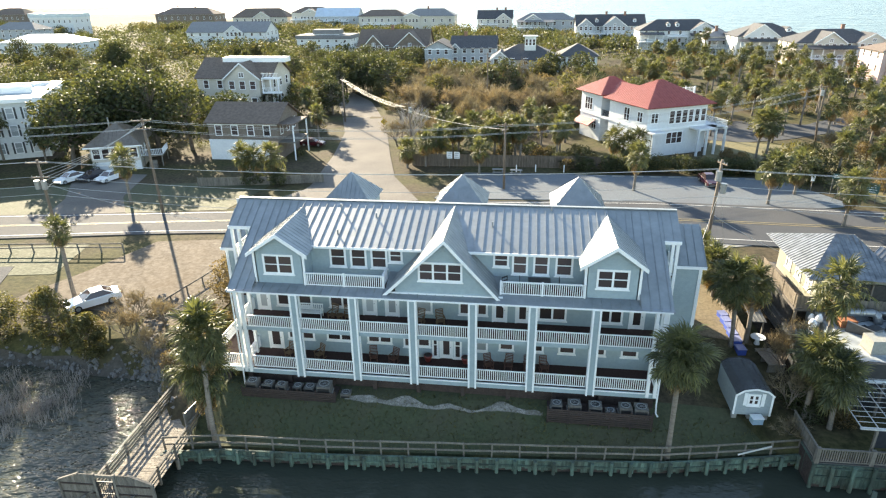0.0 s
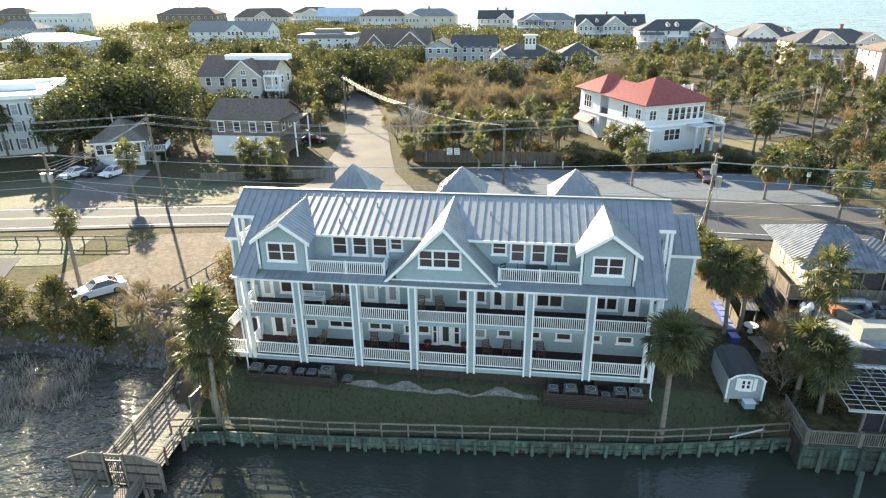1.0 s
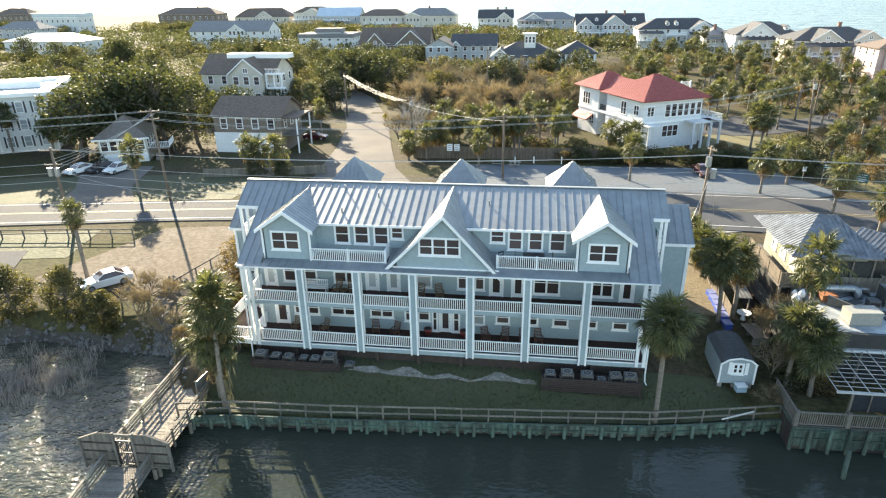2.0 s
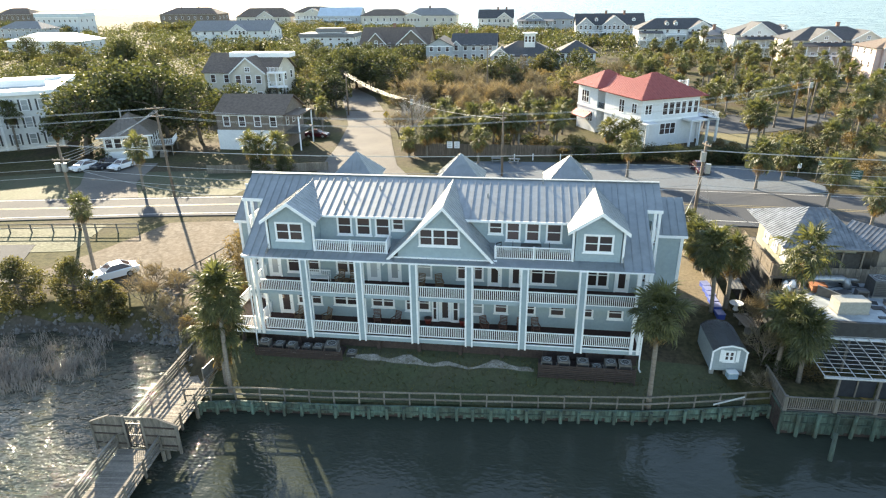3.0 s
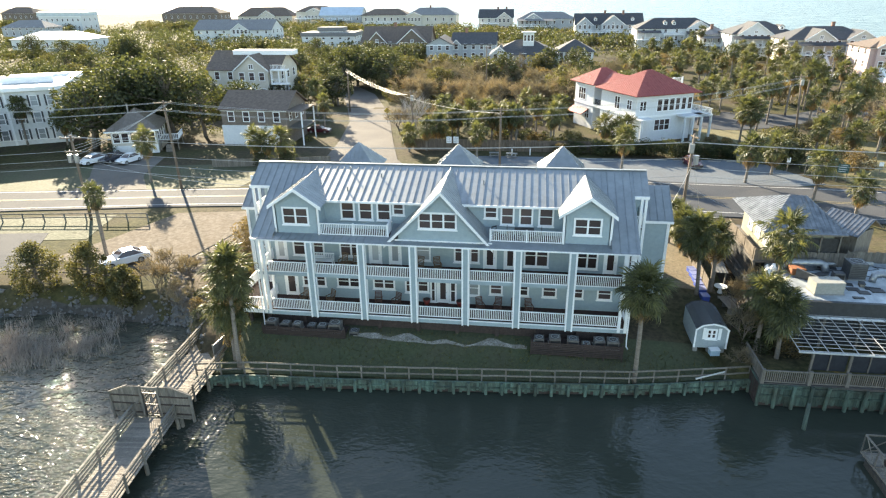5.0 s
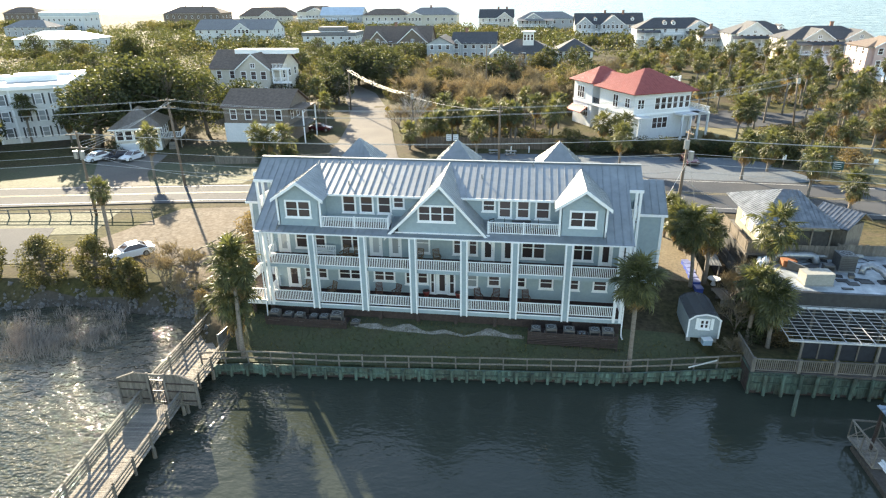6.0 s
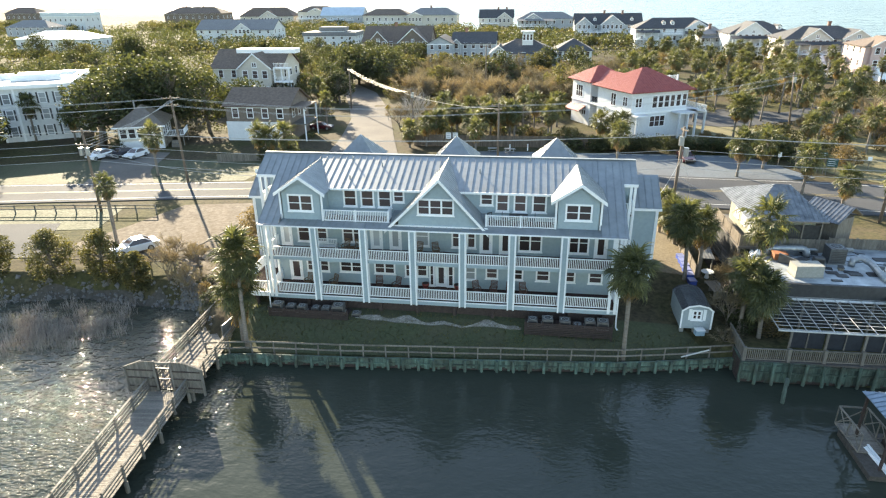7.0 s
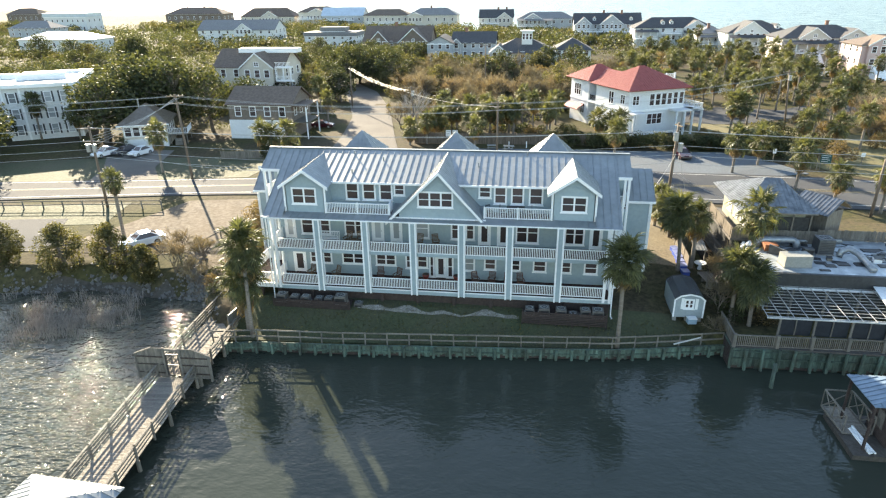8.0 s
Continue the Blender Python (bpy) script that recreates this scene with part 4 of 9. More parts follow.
thing("board", Geo().beam((29.3, -3.05, -0.62), (31.4, -2.62, -0.12), 0.05, 0.1), M_line, "pale loose board leaning on the rail fence", "board")

# dock: deck planks, stringers, piles, rails, gate
DOCK_Z = -0.9
dock = root("dock", (-8.1, -9, DOCK_Z), 0, "weathered timber dock with slatted side rails", "dock")


def dock_run(p, q, w, posts_step=2.05):
    a, b = Vector((*p, DOCK_Z)), Vector((*q, DOCK_Z))
    d = (b - a).normalized()
    s = Vector((d.y, -d.x, 0))
    n = int((b - a).length / 0.145)
    plank = mesh_of("plank", Geo().box(-w / 2, -0.066, -0.04, w / 2, 0.066, 0), M_dockwood)
    ang = math.degrees(math.atan2(s.y, s.x))
    inv = dock.matrix_basis.inverted()
    for i in range(n):
        c = a + d * (0.145 * (i + 0.5))
        part("plank", plank, None, dock, at=inv @ pose(c.x, c.y, c.z + random.uniform(-0.006, 0.006), 0, 0, ang + random.uniform(-0.5, 0.5)))
    for k in (-0.42, 0, 0.42):
        part("stringer", Geo().beam(a + s * (k * w) - Vector((0, 0, 0.15)), b + s * (k * w) - Vector((0, 0, 0.15)), 0.09, 0.2), M_skirt, dock, world=True)
    m = max(1, round((b - a).length / posts_step))
    for i in range(m + 1):
        c = a + (b - a) * (i / m)
        for e in (-1, 1):
            o = c + s * (e * (w / 2 + 0.06))
            part("post", Geo().box(o.x - 0.06, o.y - 0.06, DOCK_Z - 0.3, o.x + 0.06, o.y + 0.06, DOCK_Z + 1.08), M_woodgrey, dock, world=True)
            if i % 2 == 0:
                part("piling", Geo().tube([(o.x, o.y, WATER - 1.5), (o.x, o.y, DOCK_Z - 0.1)], 0.13, 8), M_woodgrey, dock, world=True)
    for e in (-1, 1):
        for h in (0.28, 0.55, 0.82, 1.06):
            o = s * (e * (w / 2 + (0.0 if h < 1 else 0.05)))
            part("rail", Geo().beam(a + o + Vector((0, 0, h)), b + o + Vector((0, 0, h)), 0.04 if h < 1 else 0.14, 0.12 if h < 1 else 0.04), M_woodgrey, dock, world=True)


dock_run((-8.6, 1.0), (-8.15, -11.3), 3.2)
dock_run((-8.1, -11.6), (-6.95, -24.6), 2.75)
gate = root("gate", (-8.3, -11.45, DOCK_Z), 2, "grey plank dock gate with wing screens and a barred door", "gate")
for x0, x1, zl, zr in ((-2.85, -0.62, 1.85, 2.4), (0.62, 2.85, 2.4, 1.85)):
    n = 11
    for i in range(n):
        u0, u1 = x0 + (x1 - x0) * i / n, x0 + (x1 - x0) * (i + 0.93) / n
        k = (i + 0.5) / n
        ztop = zl + (zr - zl) * min(1.0, max(0.0, (k * 1.6 if x0 < 0 else 1 - (1 - k) * 1.6)))
        part("board", Geo().box(u0, -0.02, -0.1, u1, 0.02, ztop), M_woodgrey, gate)
    # rails coloured dark to draw the shadow lines and gaps along the boards
    for zz in (0.25, 0.98, 1.62):
        part("rail", Geo().box(x0, -0.07, zz, x1, -0.021, zz + 0.09), M_skirt, gate)
    part("brace", Geo().beam((x0 + 0.2, -0.09, 0.1), (x1 - 0.2, -0.09, 1.2) if x0 < 0 else (x1 - 0.2, -0.09, 0.0), 0.05, 0.1), M_woodgrey, gate)
    part("cap_board", Geo().beam((x0, 0, zl + 0.05), (x0 + (x1 - x0) * 0.6, 0, zr + 0.05) if x0 < 0 else (x0, 0, zl + 0.05 + 0.001), 0.14, 0.05) if x0 < 0
         else Geo().beam((x1, 0, zr + 0.05), (x0 + (x1 - x0) * 0.4, 0, zl + 0.05), 0.14, 0.05), M_woodgrey, gate)
for x in (-0.62, 0.62, -2.85, 2.85):
    part("post", Geo().box(x - 0.07, -0.08, -0.3, x + 0.07, 0.08, 2.45 if abs(x) < 1 else 1.9), M_woodgrey, gate)
part("header", Geo().box(-0.62, -0.05, 2.2, 0.62, 0.05, 2.38), M_woodgrey, gate)
gd = part("gate_door", Geo().box(-0.55, -0.03, 0.02, -0.47, 0.03, 1.9).box(0.47, -0.03, 0.02, 0.55, 0.03, 1.9).box(-0.47, -0.03, 1.82, 0.47, 0.03, 1.9).box(-0.47, -0.03, 0.02, 0.47, 0.03, 0.1)
          .box(-0.47, -0.03, 0.92, 0.47, 0.03, 1.0), M_dark, gate, "dark metal gate leaf")
for i in range(7):
    part("bar", Geo().box(-0.42 + 0.14 * i - 0.012, -0.015, 0.1, -0.42 + 0.14 * i + 0.012, 0.015, 1.82), M_dark, gd)
part("ring", Geo().tube([(0.25 * math.cos(a), -0.02, 1.4 + 0.25 * math.sin(a)) for a in np.linspace(0, 2 * math.pi, 17)], 0.02, 6, False), M_dark, gd)

# pavilion at the dock's end
pav = root("pavilion", (-5.9, -27.6, DOCK_Z), -3, "dockside pavilion with a pale metal hip roof", "pavilion")
part("floor", Geo().box(-2.5, -2.5, -0.2, 2.5, 2.7, -0.02), M_dockwood, pav)
for x in (-2.3, 2.3):
    for y in (-2.3, 2.3):
        part("post", Geo().box(x - 0.08, y - 0.08, -2.5, x + 0.08, y + 0.08, 2.75), M_woodgrey, pav)
pr = Geo()
c = [(-2.8, -2.8, 2.75), (2.8, -2.8, 2.75), (2.8, 2.8, 2.75), (-2.8, 2.8, 2.75)]
for i in range(4):
    roof_plane(pr, [c[i], c[(i + 1) % 4], (0, 0, 4.0)], 0.08, 0.4, 0.035)
part("roof", pr, M_roof, pav, "pale metal hip roof")

# right-hand waterfront deck
RW = [(33.4, -0.3), (33.35, -4.1), (45, -3.75), (62, -3.3)]
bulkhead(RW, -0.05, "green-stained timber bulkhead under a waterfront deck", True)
deck = root("deck", (40, 0, -0.6), 0, "grey waterfront deck with picket rails", "deck")
part("floor", Geo().box(33.4, -4.0, -0.1, 62, 3.0, 0.05), surface("dark_damp_deck_boards", (0.10, 0.088, 0.078), (0.06, 0.053, 0.048), 0.85, fine=5, lap=0.15, lap_axis=1, bump=0.4), deck, world=True)
seg = [((33.45, -0.2), (33.45, -3.95)), ((33.45, -3.95), (36.6, -3.88)), ((36.6, -3.88), (39.1, -3.8)), ((39.1, -3.8), (41.7, -3.72)), ((41.7, -3.72), (44.2, -3.65)), ((44.2, -3.65), (47.5, -3.55))]
PICKET = mesh_of("picket", Geo().box(-0.03, -0.03, 0.14, 0.03, 0.03, 0.97), M_woodgrey)
for a, b in seg:
    a3, b3 = Vector((*a, 0.05)), Vector((*b, 0.05))
    up = Vector((0, 0, 1))
    rl = part("railing", Geo().beam(a3 + up, b3 + up, 0.12, 0.06), M_woodgrey, deck, "weathered picket railing", world=True)
    part("lower_rail", Geo().beam(a3 + up * 0.1, b3 + up * 0.1, 0.06, 0.08), M_woodgrey, rl, world=True)
    n = int((b3 - a3).length / 0.135)
    for i in range(1, n):
        p = a3 + (b3 - a3) * (i / n) - deck.matrix_basis.translation
        part("picket", PICKET, None, rl, at=pose(*p))
    part("post", Geo().box(b[0] - 0.12, b[1] - 0.12, -0.05, b[0] + 0.12, b[1] + 0.12, 1.15), M_woodgrey, deck, world=True)
thing("piling", Geo().tube([(35.6, -6.7, WATER - 1.5), (35.75, -6.2, 0.1)], [0.15, 0.13], 9), M_green, "leaning green-stained mooring piling", "piling", smooth=True)

M_slat = surface("weathered_white_lattice", (0.52, 0.53, 0.53), (0.36, 0.37, 0.37), 0.6, fine=4)
M_screen = surface("smoky_plastic_screen", (0.035, 0.04, 0.048), (0.02, 0.022, 0.028), 0.45, fine=2, coarse=0.8, bump=0.2, spec=0.25)
pergola = root("pergola", (40, -0.8, -0.55), 0, "white slatted pergola over the waterfront deck", "pergola")
PX0, PX1, PYF, PYB, PZF, PZB = 35.6, 47.0, -3.7, 1.15, 2.5, 2.75
for x in (36.6, 39.1, 41.7, 44.2, 46.8):
    part("post", Geo().box(x - 0.07, PYF + 0.1, -0.6, x + 0.07, PYF + 0.24, PZF), M_woodgrey, pergola, world=True)
    part("post", Geo().box(x - 0.07, PYB - 0.2, -0.6, x + 0.07, PYB - 0.06, PZB), M_woodgrey, pergola, world=True)
part("beam", Geo().beam((PX0, PYF + 0.1, PZF), (PX1, PYF + 0.1, PZF), 0.12, 0.10), M_slat, pergola, world=True)
part("beam", Geo().beam((PX0, PYB, PZB), (PX1, PYB, PZB), 0.14, 0.16), M_white, pergola, world=True)
x = PX0
while x < PX1:
    part("rafter", Geo().beam((x, PYF - 0.1, PZF + 0.12), (x, PYB, PZB + 0.12), 0.035, 0.05), M_slat, pergola, world=True)
    x += 0.95
for i in range(11):
    k = i / 10
    y, z = PYF + (PYB - PYF) * k, PZF + (PZB - PZF) * k + 0.19
    part("slat", Geo().beam((PX0 - 0.1, y, z), (PX1, y, z), 0.028, 0.025), M_slat, pergola, world=True)
for x in (37.8, 40.4, 43.0, 45.5):
    part("mullion", Geo().box(x - 0.04, PYF + 0.22, 1.0, x + 0.04, PYF + 0.29, 2.44), M_woodgrey, pergola, world=True)
    part("screen", Geo().box(x - 1.15, PYF + 0.30, 1.0, x + 1.15, PYF + 0.31, 2.42), M_screen, pergola, "dark clear plastic weather screen", world=True)
canopy = Geo()
roof_plane(canopy, [(44.3, -4.0, 2.95), (49.5, -3.9, 2.95), (49.3, 1.1, 3.3), (45.0, 1.1, 3.3)], 0.06, 0)
thing("canopy", canopy, surface("white_canvas", (0.75, 0.77, 0.78), None, 0.7, fine=2), "white canvas canopy over the waterfront deck", "canopy")

# flat-roofed restaurant kitchen with roof plant
kitchen = root("restaurant", (46, 7, 0), 0, "flat-roofed restaurant with a white membrane roof", "building")
M_hip = surface("streaked_bare_metal", (0.31, 0.32, 0.325), (0.11, 0.12, 0.13), 0.34, metal=0.75, fine=1.4, coarse=0.5, bump=0.05, dirt=0.3)
M_membrane = surface("white_roof_membrane", (0.52, 0.57, 0.60), (0.20, 0.23, 0.26), 0.42, fine=0.9, coarse=0.35, dirt=0.6, dirt_col=(0.10, 0.11, 0.12))
M_parapet = surface("charcoal_parapet_panels", (0.034, 0.038, 0.042), None, 0.6, fine=3)
part("wall", Geo().box(37.4, 1.51, -0.6, 62, 1.7, 3.8), M_parapet, kitchen, world=True)
part("wall", Geo().box(37.4, 1.71, -0.6, 37.6, 9.4, 3.8), M_siding, kitchen, world=True)
part("parapet", Geo().box(37.3, 1.22, 2.85, 62, 1.5, 4.03), M_parapet, kitchen, "dark parapet facing the water", world=True)
part("roof", Geo().box(37.4, 1.51, 3.82, 62, 9.42, 4.0), M_membrane, kitchen, "white membrane roof with puddles", world=True)
part("annex_wall", Geo().box(35.3, 4.4, 0.2, 37.38, 4.55, 2.9).box(35.3, 4.56, 0.2, 35.45, 8.1, 2.9), M_parapet, kitchen, world=True)
part("annex_roof", Geo().box(35.2, 4.3, 2.9, 37.38, 8.15, 3.02), M_parapet, kitchen, "dark low annex roof crowded with pipes", world=True)
for x0, y0, w, d in ((41.5, 3.5, 0.9, 0.5), (42.1, 2.95, 0.8, 0.55), (43.2, 3.35, 0.95, 0.55), (44.6, 3.4, 1.1, 0.6), (41.3, 2.1, 0.8, 0.3), (46.4, 3.3, 1.2, 0.6), (48.4, 4.4, 1.8, 0.6), (46.6, 6.6, 1.5, 0.7), (49.6, 2.8, 1.5, 0.7)):
    part("skylight", Geo().box(x0, y0, 4.0, x0 + w, y0 + d, 4.07), M_dark, kitchen, "dark roof mat", world=True)


def hvac(x, y, w, d, h, material, label, z=4.0, fan=True, turn=0.0, louvre=True):
    ob = root("air_conditioner", (x, y, z), turn, label, "air conditioner")
    part("cabinet", Geo().box(-w / 2, -d / 2, 0.08, w / 2, d / 2, h), material, ob)
    part("base", Geo().box(-w / 2 - 0.06, -d / 2 - 0.06, 0, w / 2 + 0.06, d / 2 + 0.06, 0.08), M_concrete, ob)
    for s in (-1, 1) if louvre else ():
        gr = Geo()
        for i in range(7):
            zz = 0.2 + (h - 0.35) * i / 7
            gr.box(-w * 0.42, s * d / 2 - 0.012 + s * 0.014, zz, w * 0.42, s * d / 2 + 0.012 + s * 0.014, zz + 0.05)
        part("grille", gr, M_dark, ob)
    if fan:
        r = min(w, d) * 0.38
        ring = Geo().tube([(r * math.cos(a), r * math.sin(a), h + 0.03) for a in np.linspace(0, 2 * math.pi, 21)], 0.03, 6, False)
        guard = part("fan_guard", ring, M_galv, ob)
        for i in range(4):
            a = math.pi * i / 4
            part("bar", Geo().beam((-r * math.cos(a), -r * math.sin(a), h + 0.03 + i * 0.004), (r * math.cos(a), r * math.sin(a), h + 0.03 + i * 0.004), 0.015, 0.015), M_galv, guard)
        part("fan_well", Geo().tube([(0, 0, h + 0.002), (0, 0, h + 0.012)], r * 0.95, 16), M_dark, ob)
    return ob


M_plant = surface("weathered_plant_steel", (0.115, 0.12, 0.125), (0.07, 0.075, 0.08), 0.5, metal=0.4, fine=3)
hvac(43.0, 6.15, 1.3, 1.3, 1.4, M_plant, "square grey rooftop air conditioner with a top fan")
hvac(39.65, 3.15, 2.2, 1.2, 1.0, surface("beige_plant_steel", (0.33, 0.33, 0.30), None, 0.5), "beige steel rooftop make-up air box", fan=False, louvre=False, turn=6)
hvac(41.6, 5.6, 0.8, 0.6, 0.6, M_plant, "small grey rooftop vent box", fan=False)
hvac(50.4, 7.4, 1.4, 1.2, 1.1, M_galv, "grey rooftop air conditioner")
hvac(41.9, 8.7, 1.5, 0.9, 0.75, M_plant, "low grey rooftop unit beside the railing")
hvac(38.7, 6.2, 1.1, 0.8, 0.65, surface("rusted_steel_box", (0.35, 0.14, 0.06), (0.2, 0.07, 0.03), 0.7), "rust-red steel exhaust box", fan=False, louvre=False)
baffle = root("baffle", (39.2, 5.0, 4.0), 0, "long grey sheet-metal baffle standing on the roof", "screen")
part("sheet", Geo().prism([(38.35, 5.5, 4.0), (40.1, 4.55, 4.0), (40.1, 4.55, 4.4), (38.35, 5.5, 4.85)], (0.03, 0.05, 0)), M_plant, baffle, world=True)
part("cap", Geo().beam((38.35, 5.52, 4.87), (40.1, 4.57, 4.42), 0.08, 0.04), M_galv, baffle, world=True)
for x, y, z, r, h in ((36.6, 6.5, 3.02, 0.3, 1.3), (37.15, 6.9, 3.02, 0.26, 1.55), (36.9, 7.5, 3.02, 0.24, 1.2), (36.2, 5.6, 3.02, 0.22, 0.8)):
    v_ = root("roof_fan", (x, y, z), 0, "white mushroom-capped exhaust fan", "fan")
    part("stack", Geo().tube([(0, 0, 0), (0, 0, h * 0.7)], r * 0.6, 12), M_galv, v_, smooth=True)
    part("cap", Geo().tube([(0, 0, h * 0.62), (0, 0, h * 0.8), (0, 0, h)], [r, r * 0.95, r * 0.35], 14), M_white, v_, smooth=True)
sheet = root("metal_sheet", (35.6, 5.6, 3.02), 0, "loose corrugated metal sheet leaning on the annex", "sheet")
sg = Geo()
roof_plane(sg, [(34.9, 4.7, 3.05), (36.0, 4.4, 3.05), (36.5, 6.0, 3.6), (35.4, 6.3, 3.6)], 0.04, 0.2)
part("panel", sg, M_hip, sheet, world=True)


def duct(pts, r, label):
    d = root("duct", pts[0], 0, label, "duct")
    part("pipe", Geo().tube(pts, r, 12), M_galv, d, smooth=True, world=True)
    for p, q in zip(pts, pts[1:]):
        m = (Vector(p) + Vector(q)) / 2
        u = (Vector(q) - Vector(p)).normalized()
        part("band", Geo().tube([m - u * 0.03, m + u * 0.03], r + 0.02, 12), M_galv, d, smooth=True, world=True)
    return d


duct([(37.9, 7.0, 4.05), (37.95, 7.1, 4.45), (38.3, 7.25, 4.62), (39.8, 7.3, 4.62), (40.9, 7.35, 4.62), (41.2, 7.2, 4.5), (41.2, 6.8, 4.05)], 0.3, "fat silver exhaust duct on the roof")
duct([(41.6, 8.0, 4.25), (42.9, 8.3, 4.25), (45.5, 8.4, 4.25)], 0.19, "straight silver duct along the roof")
duct([(44.0, 5.2, 4.1), (44.2, 5.5, 4.5), (44.9, 5.6, 4.65), (45.3, 4.8, 4.5), (45.35, 3.4, 4.3), (45.3, 2.1, 4.25)], 0.26, "pale duct running towards the parapet")
duct([(46.9, 5.8, 4.1), (48.8, 6.8, 4.12), (52.2, 7.5, 4.12)], 0.12, "thin grey roof pipe on the membrane")
duct([(45.9, 7.2, 4.08), (46.1, 5.5, 4.08), (47.4, 4.7, 4.08)], 0.08, "thin grey roof pipe on the membrane")

# restaurant front house with hip roof
rest = root("cottage", (40, 12.3, 0.8), 0, "cream restaurant cottage with a pale metal hip roof", "house")
# near-black for the lower storey, walkway, bars and the shaded porch openings
M_parapet_dark = surface("near_black_porch", (0.035, 0.036, 0.036), (0.02, 0.021, 0.021), 0.8, fine=3)
M_cream = surface("cream_board_siding", (0.29, 0.285, 0.22), (0.22, 0.215, 0.165), 0.7, lap=0.25, lap_axis=1, bump=0.4)
part("wall", Geo().box(37.3, 8.6, 4.26, 42.1, 8.77, 7.0).box(37.3, 8.78, 4.26, 37.47, 16.1, 7.0).box(37.48, 15.93, 4.26, 42.1, 16.1, 7.0).box(41.93, 8.78, 4.26, 42.1, 15.92, 7.0), M_cream, rest, world=True)
# one near-black box fills the space under the deck
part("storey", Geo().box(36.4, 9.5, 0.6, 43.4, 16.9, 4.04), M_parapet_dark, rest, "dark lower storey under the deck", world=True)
rr = Geo()
c = [(36.15, 7.65, 7.0), (42.75, 7.65, 7.0), (42.75, 16.9, 7.0), (36.25, 16.9, 7.0)]
ra, rb = (39.35, 11.9, 9.05), (40.7, 11.9, 9.0)
roof_plane(rr, [c[3], c[0], ra], 0.08, 0.36)
roof_plane(rr, [c[0], c[1], rb, ra], 0.08, 0.36, 0.02)
roof_plane(rr, [c[1], c[2], rb], 0.08, 0.36)
roof_plane(rr, [c[2], c[3], ra, rb], 0.08, 0.36)
part("roof", rr, M_hip, rest, "pale rippled metal hip roof", world=True)
part("eave_board", Geo().box(36.15, 7.6, 6.9, 42.75, 7.645, 7.0), M_woodgrey, rest, world=True)
bx, by, bz = rest.matrix_basis.translation
for a in (9.3, 11.3, 13.3):
    window(rest, a - by, 37.3 - bx, 5.1 - bz, 6.6 - bz, a + 1.1 - by, 2, "-x", M_blind)
for a in (38.4, 40.6):
    window(rest, a - bx, 8.6 - by, 5.0 - bz, 6.2 - bz, a + 1.3 - bx, 2)
M_porchwood = surface("grey_brown_deck_timber", (0.15, 0.13, 0.11), (0.085, 0.075, 0.065), 0.85, fine=5, lap=0.15, lap_axis=0, bump=0.4)
part("deck", Geo().box(35.9, 8.2, 4.05, 43.6, 17.0, 4.25), M_porchwood, rest, "raised grey timber deck", world=True)
for x, y in ((36.1, 8.4), (38.6, 8.4), (41.1, 8.4), (43.4, 8.4)):
    part("deck_post", Geo().box(x - 0.09, y - 0.09, 4.0 if x > 37.4 else 0.6, x + 0.09, y + 0.09, 4.05), M_woodgrey, rest, world=True)
# added dark sheet: shade in the openings below the eave, put in as colour
part("porch_screen", Geo().box(38.2, 8.3, 4.26, 42.5, 8.35, 6.4), M_parapet_dark, rest, "near-black sheet for the shaded porch openings", world=True)
for x in (38.2, 39.6, 41.0, 42.5):
    part("porch_post", Geo().box(x - 0.06, 8.22, 4.26, x + 0.06, 8.29, 6.8), M_woodgrey, rest, world=True)
for i in range(21):
    y = 10.6 + i * 0.26
    part("stair_rail_bar", Geo().box(35.3, y, 2.2, 35.34, y + 0.04, 3.2), M_parapet_dark, rest, world=True)
for z in (2.2, 2.7, 3.2):
    part("stair_rail", Geo().box(35.28, 8.6, z - 0.03, 35.36, 16.0, z + 0.03), M_parapet_dark, rest, world=True)
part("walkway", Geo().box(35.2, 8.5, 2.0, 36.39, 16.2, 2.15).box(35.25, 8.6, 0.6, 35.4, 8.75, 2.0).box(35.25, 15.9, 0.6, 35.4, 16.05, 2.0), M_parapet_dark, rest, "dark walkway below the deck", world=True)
shack = root("shed", (44.7, 11.9, 1.0), -54, "small plank shed with a tilted metal roof", "shed")
part("wall", Geo().box(-1.5, -1.15, 0, 1.5, 1.15, 5.35), M_woodgrey, shack)
sr = Geo()
roof_plane(sr, [(-1.9, -1.9, 5.25), (1.9, -1.9, 5.25), (1.9, 0.2, 6.45), (-1.9, 0.2, 6.45)], 0.08, 0.36)
roof_plane(sr, [(1.9, 1.7, 5.5), (-1.9, 1.7, 5.5), (-1.9, 0.2, 6.45), (1.9, 0.2, 6.45)], 0.08, 0.36)
part("roof", sr, M_hip, shack, "weathered metal roof")


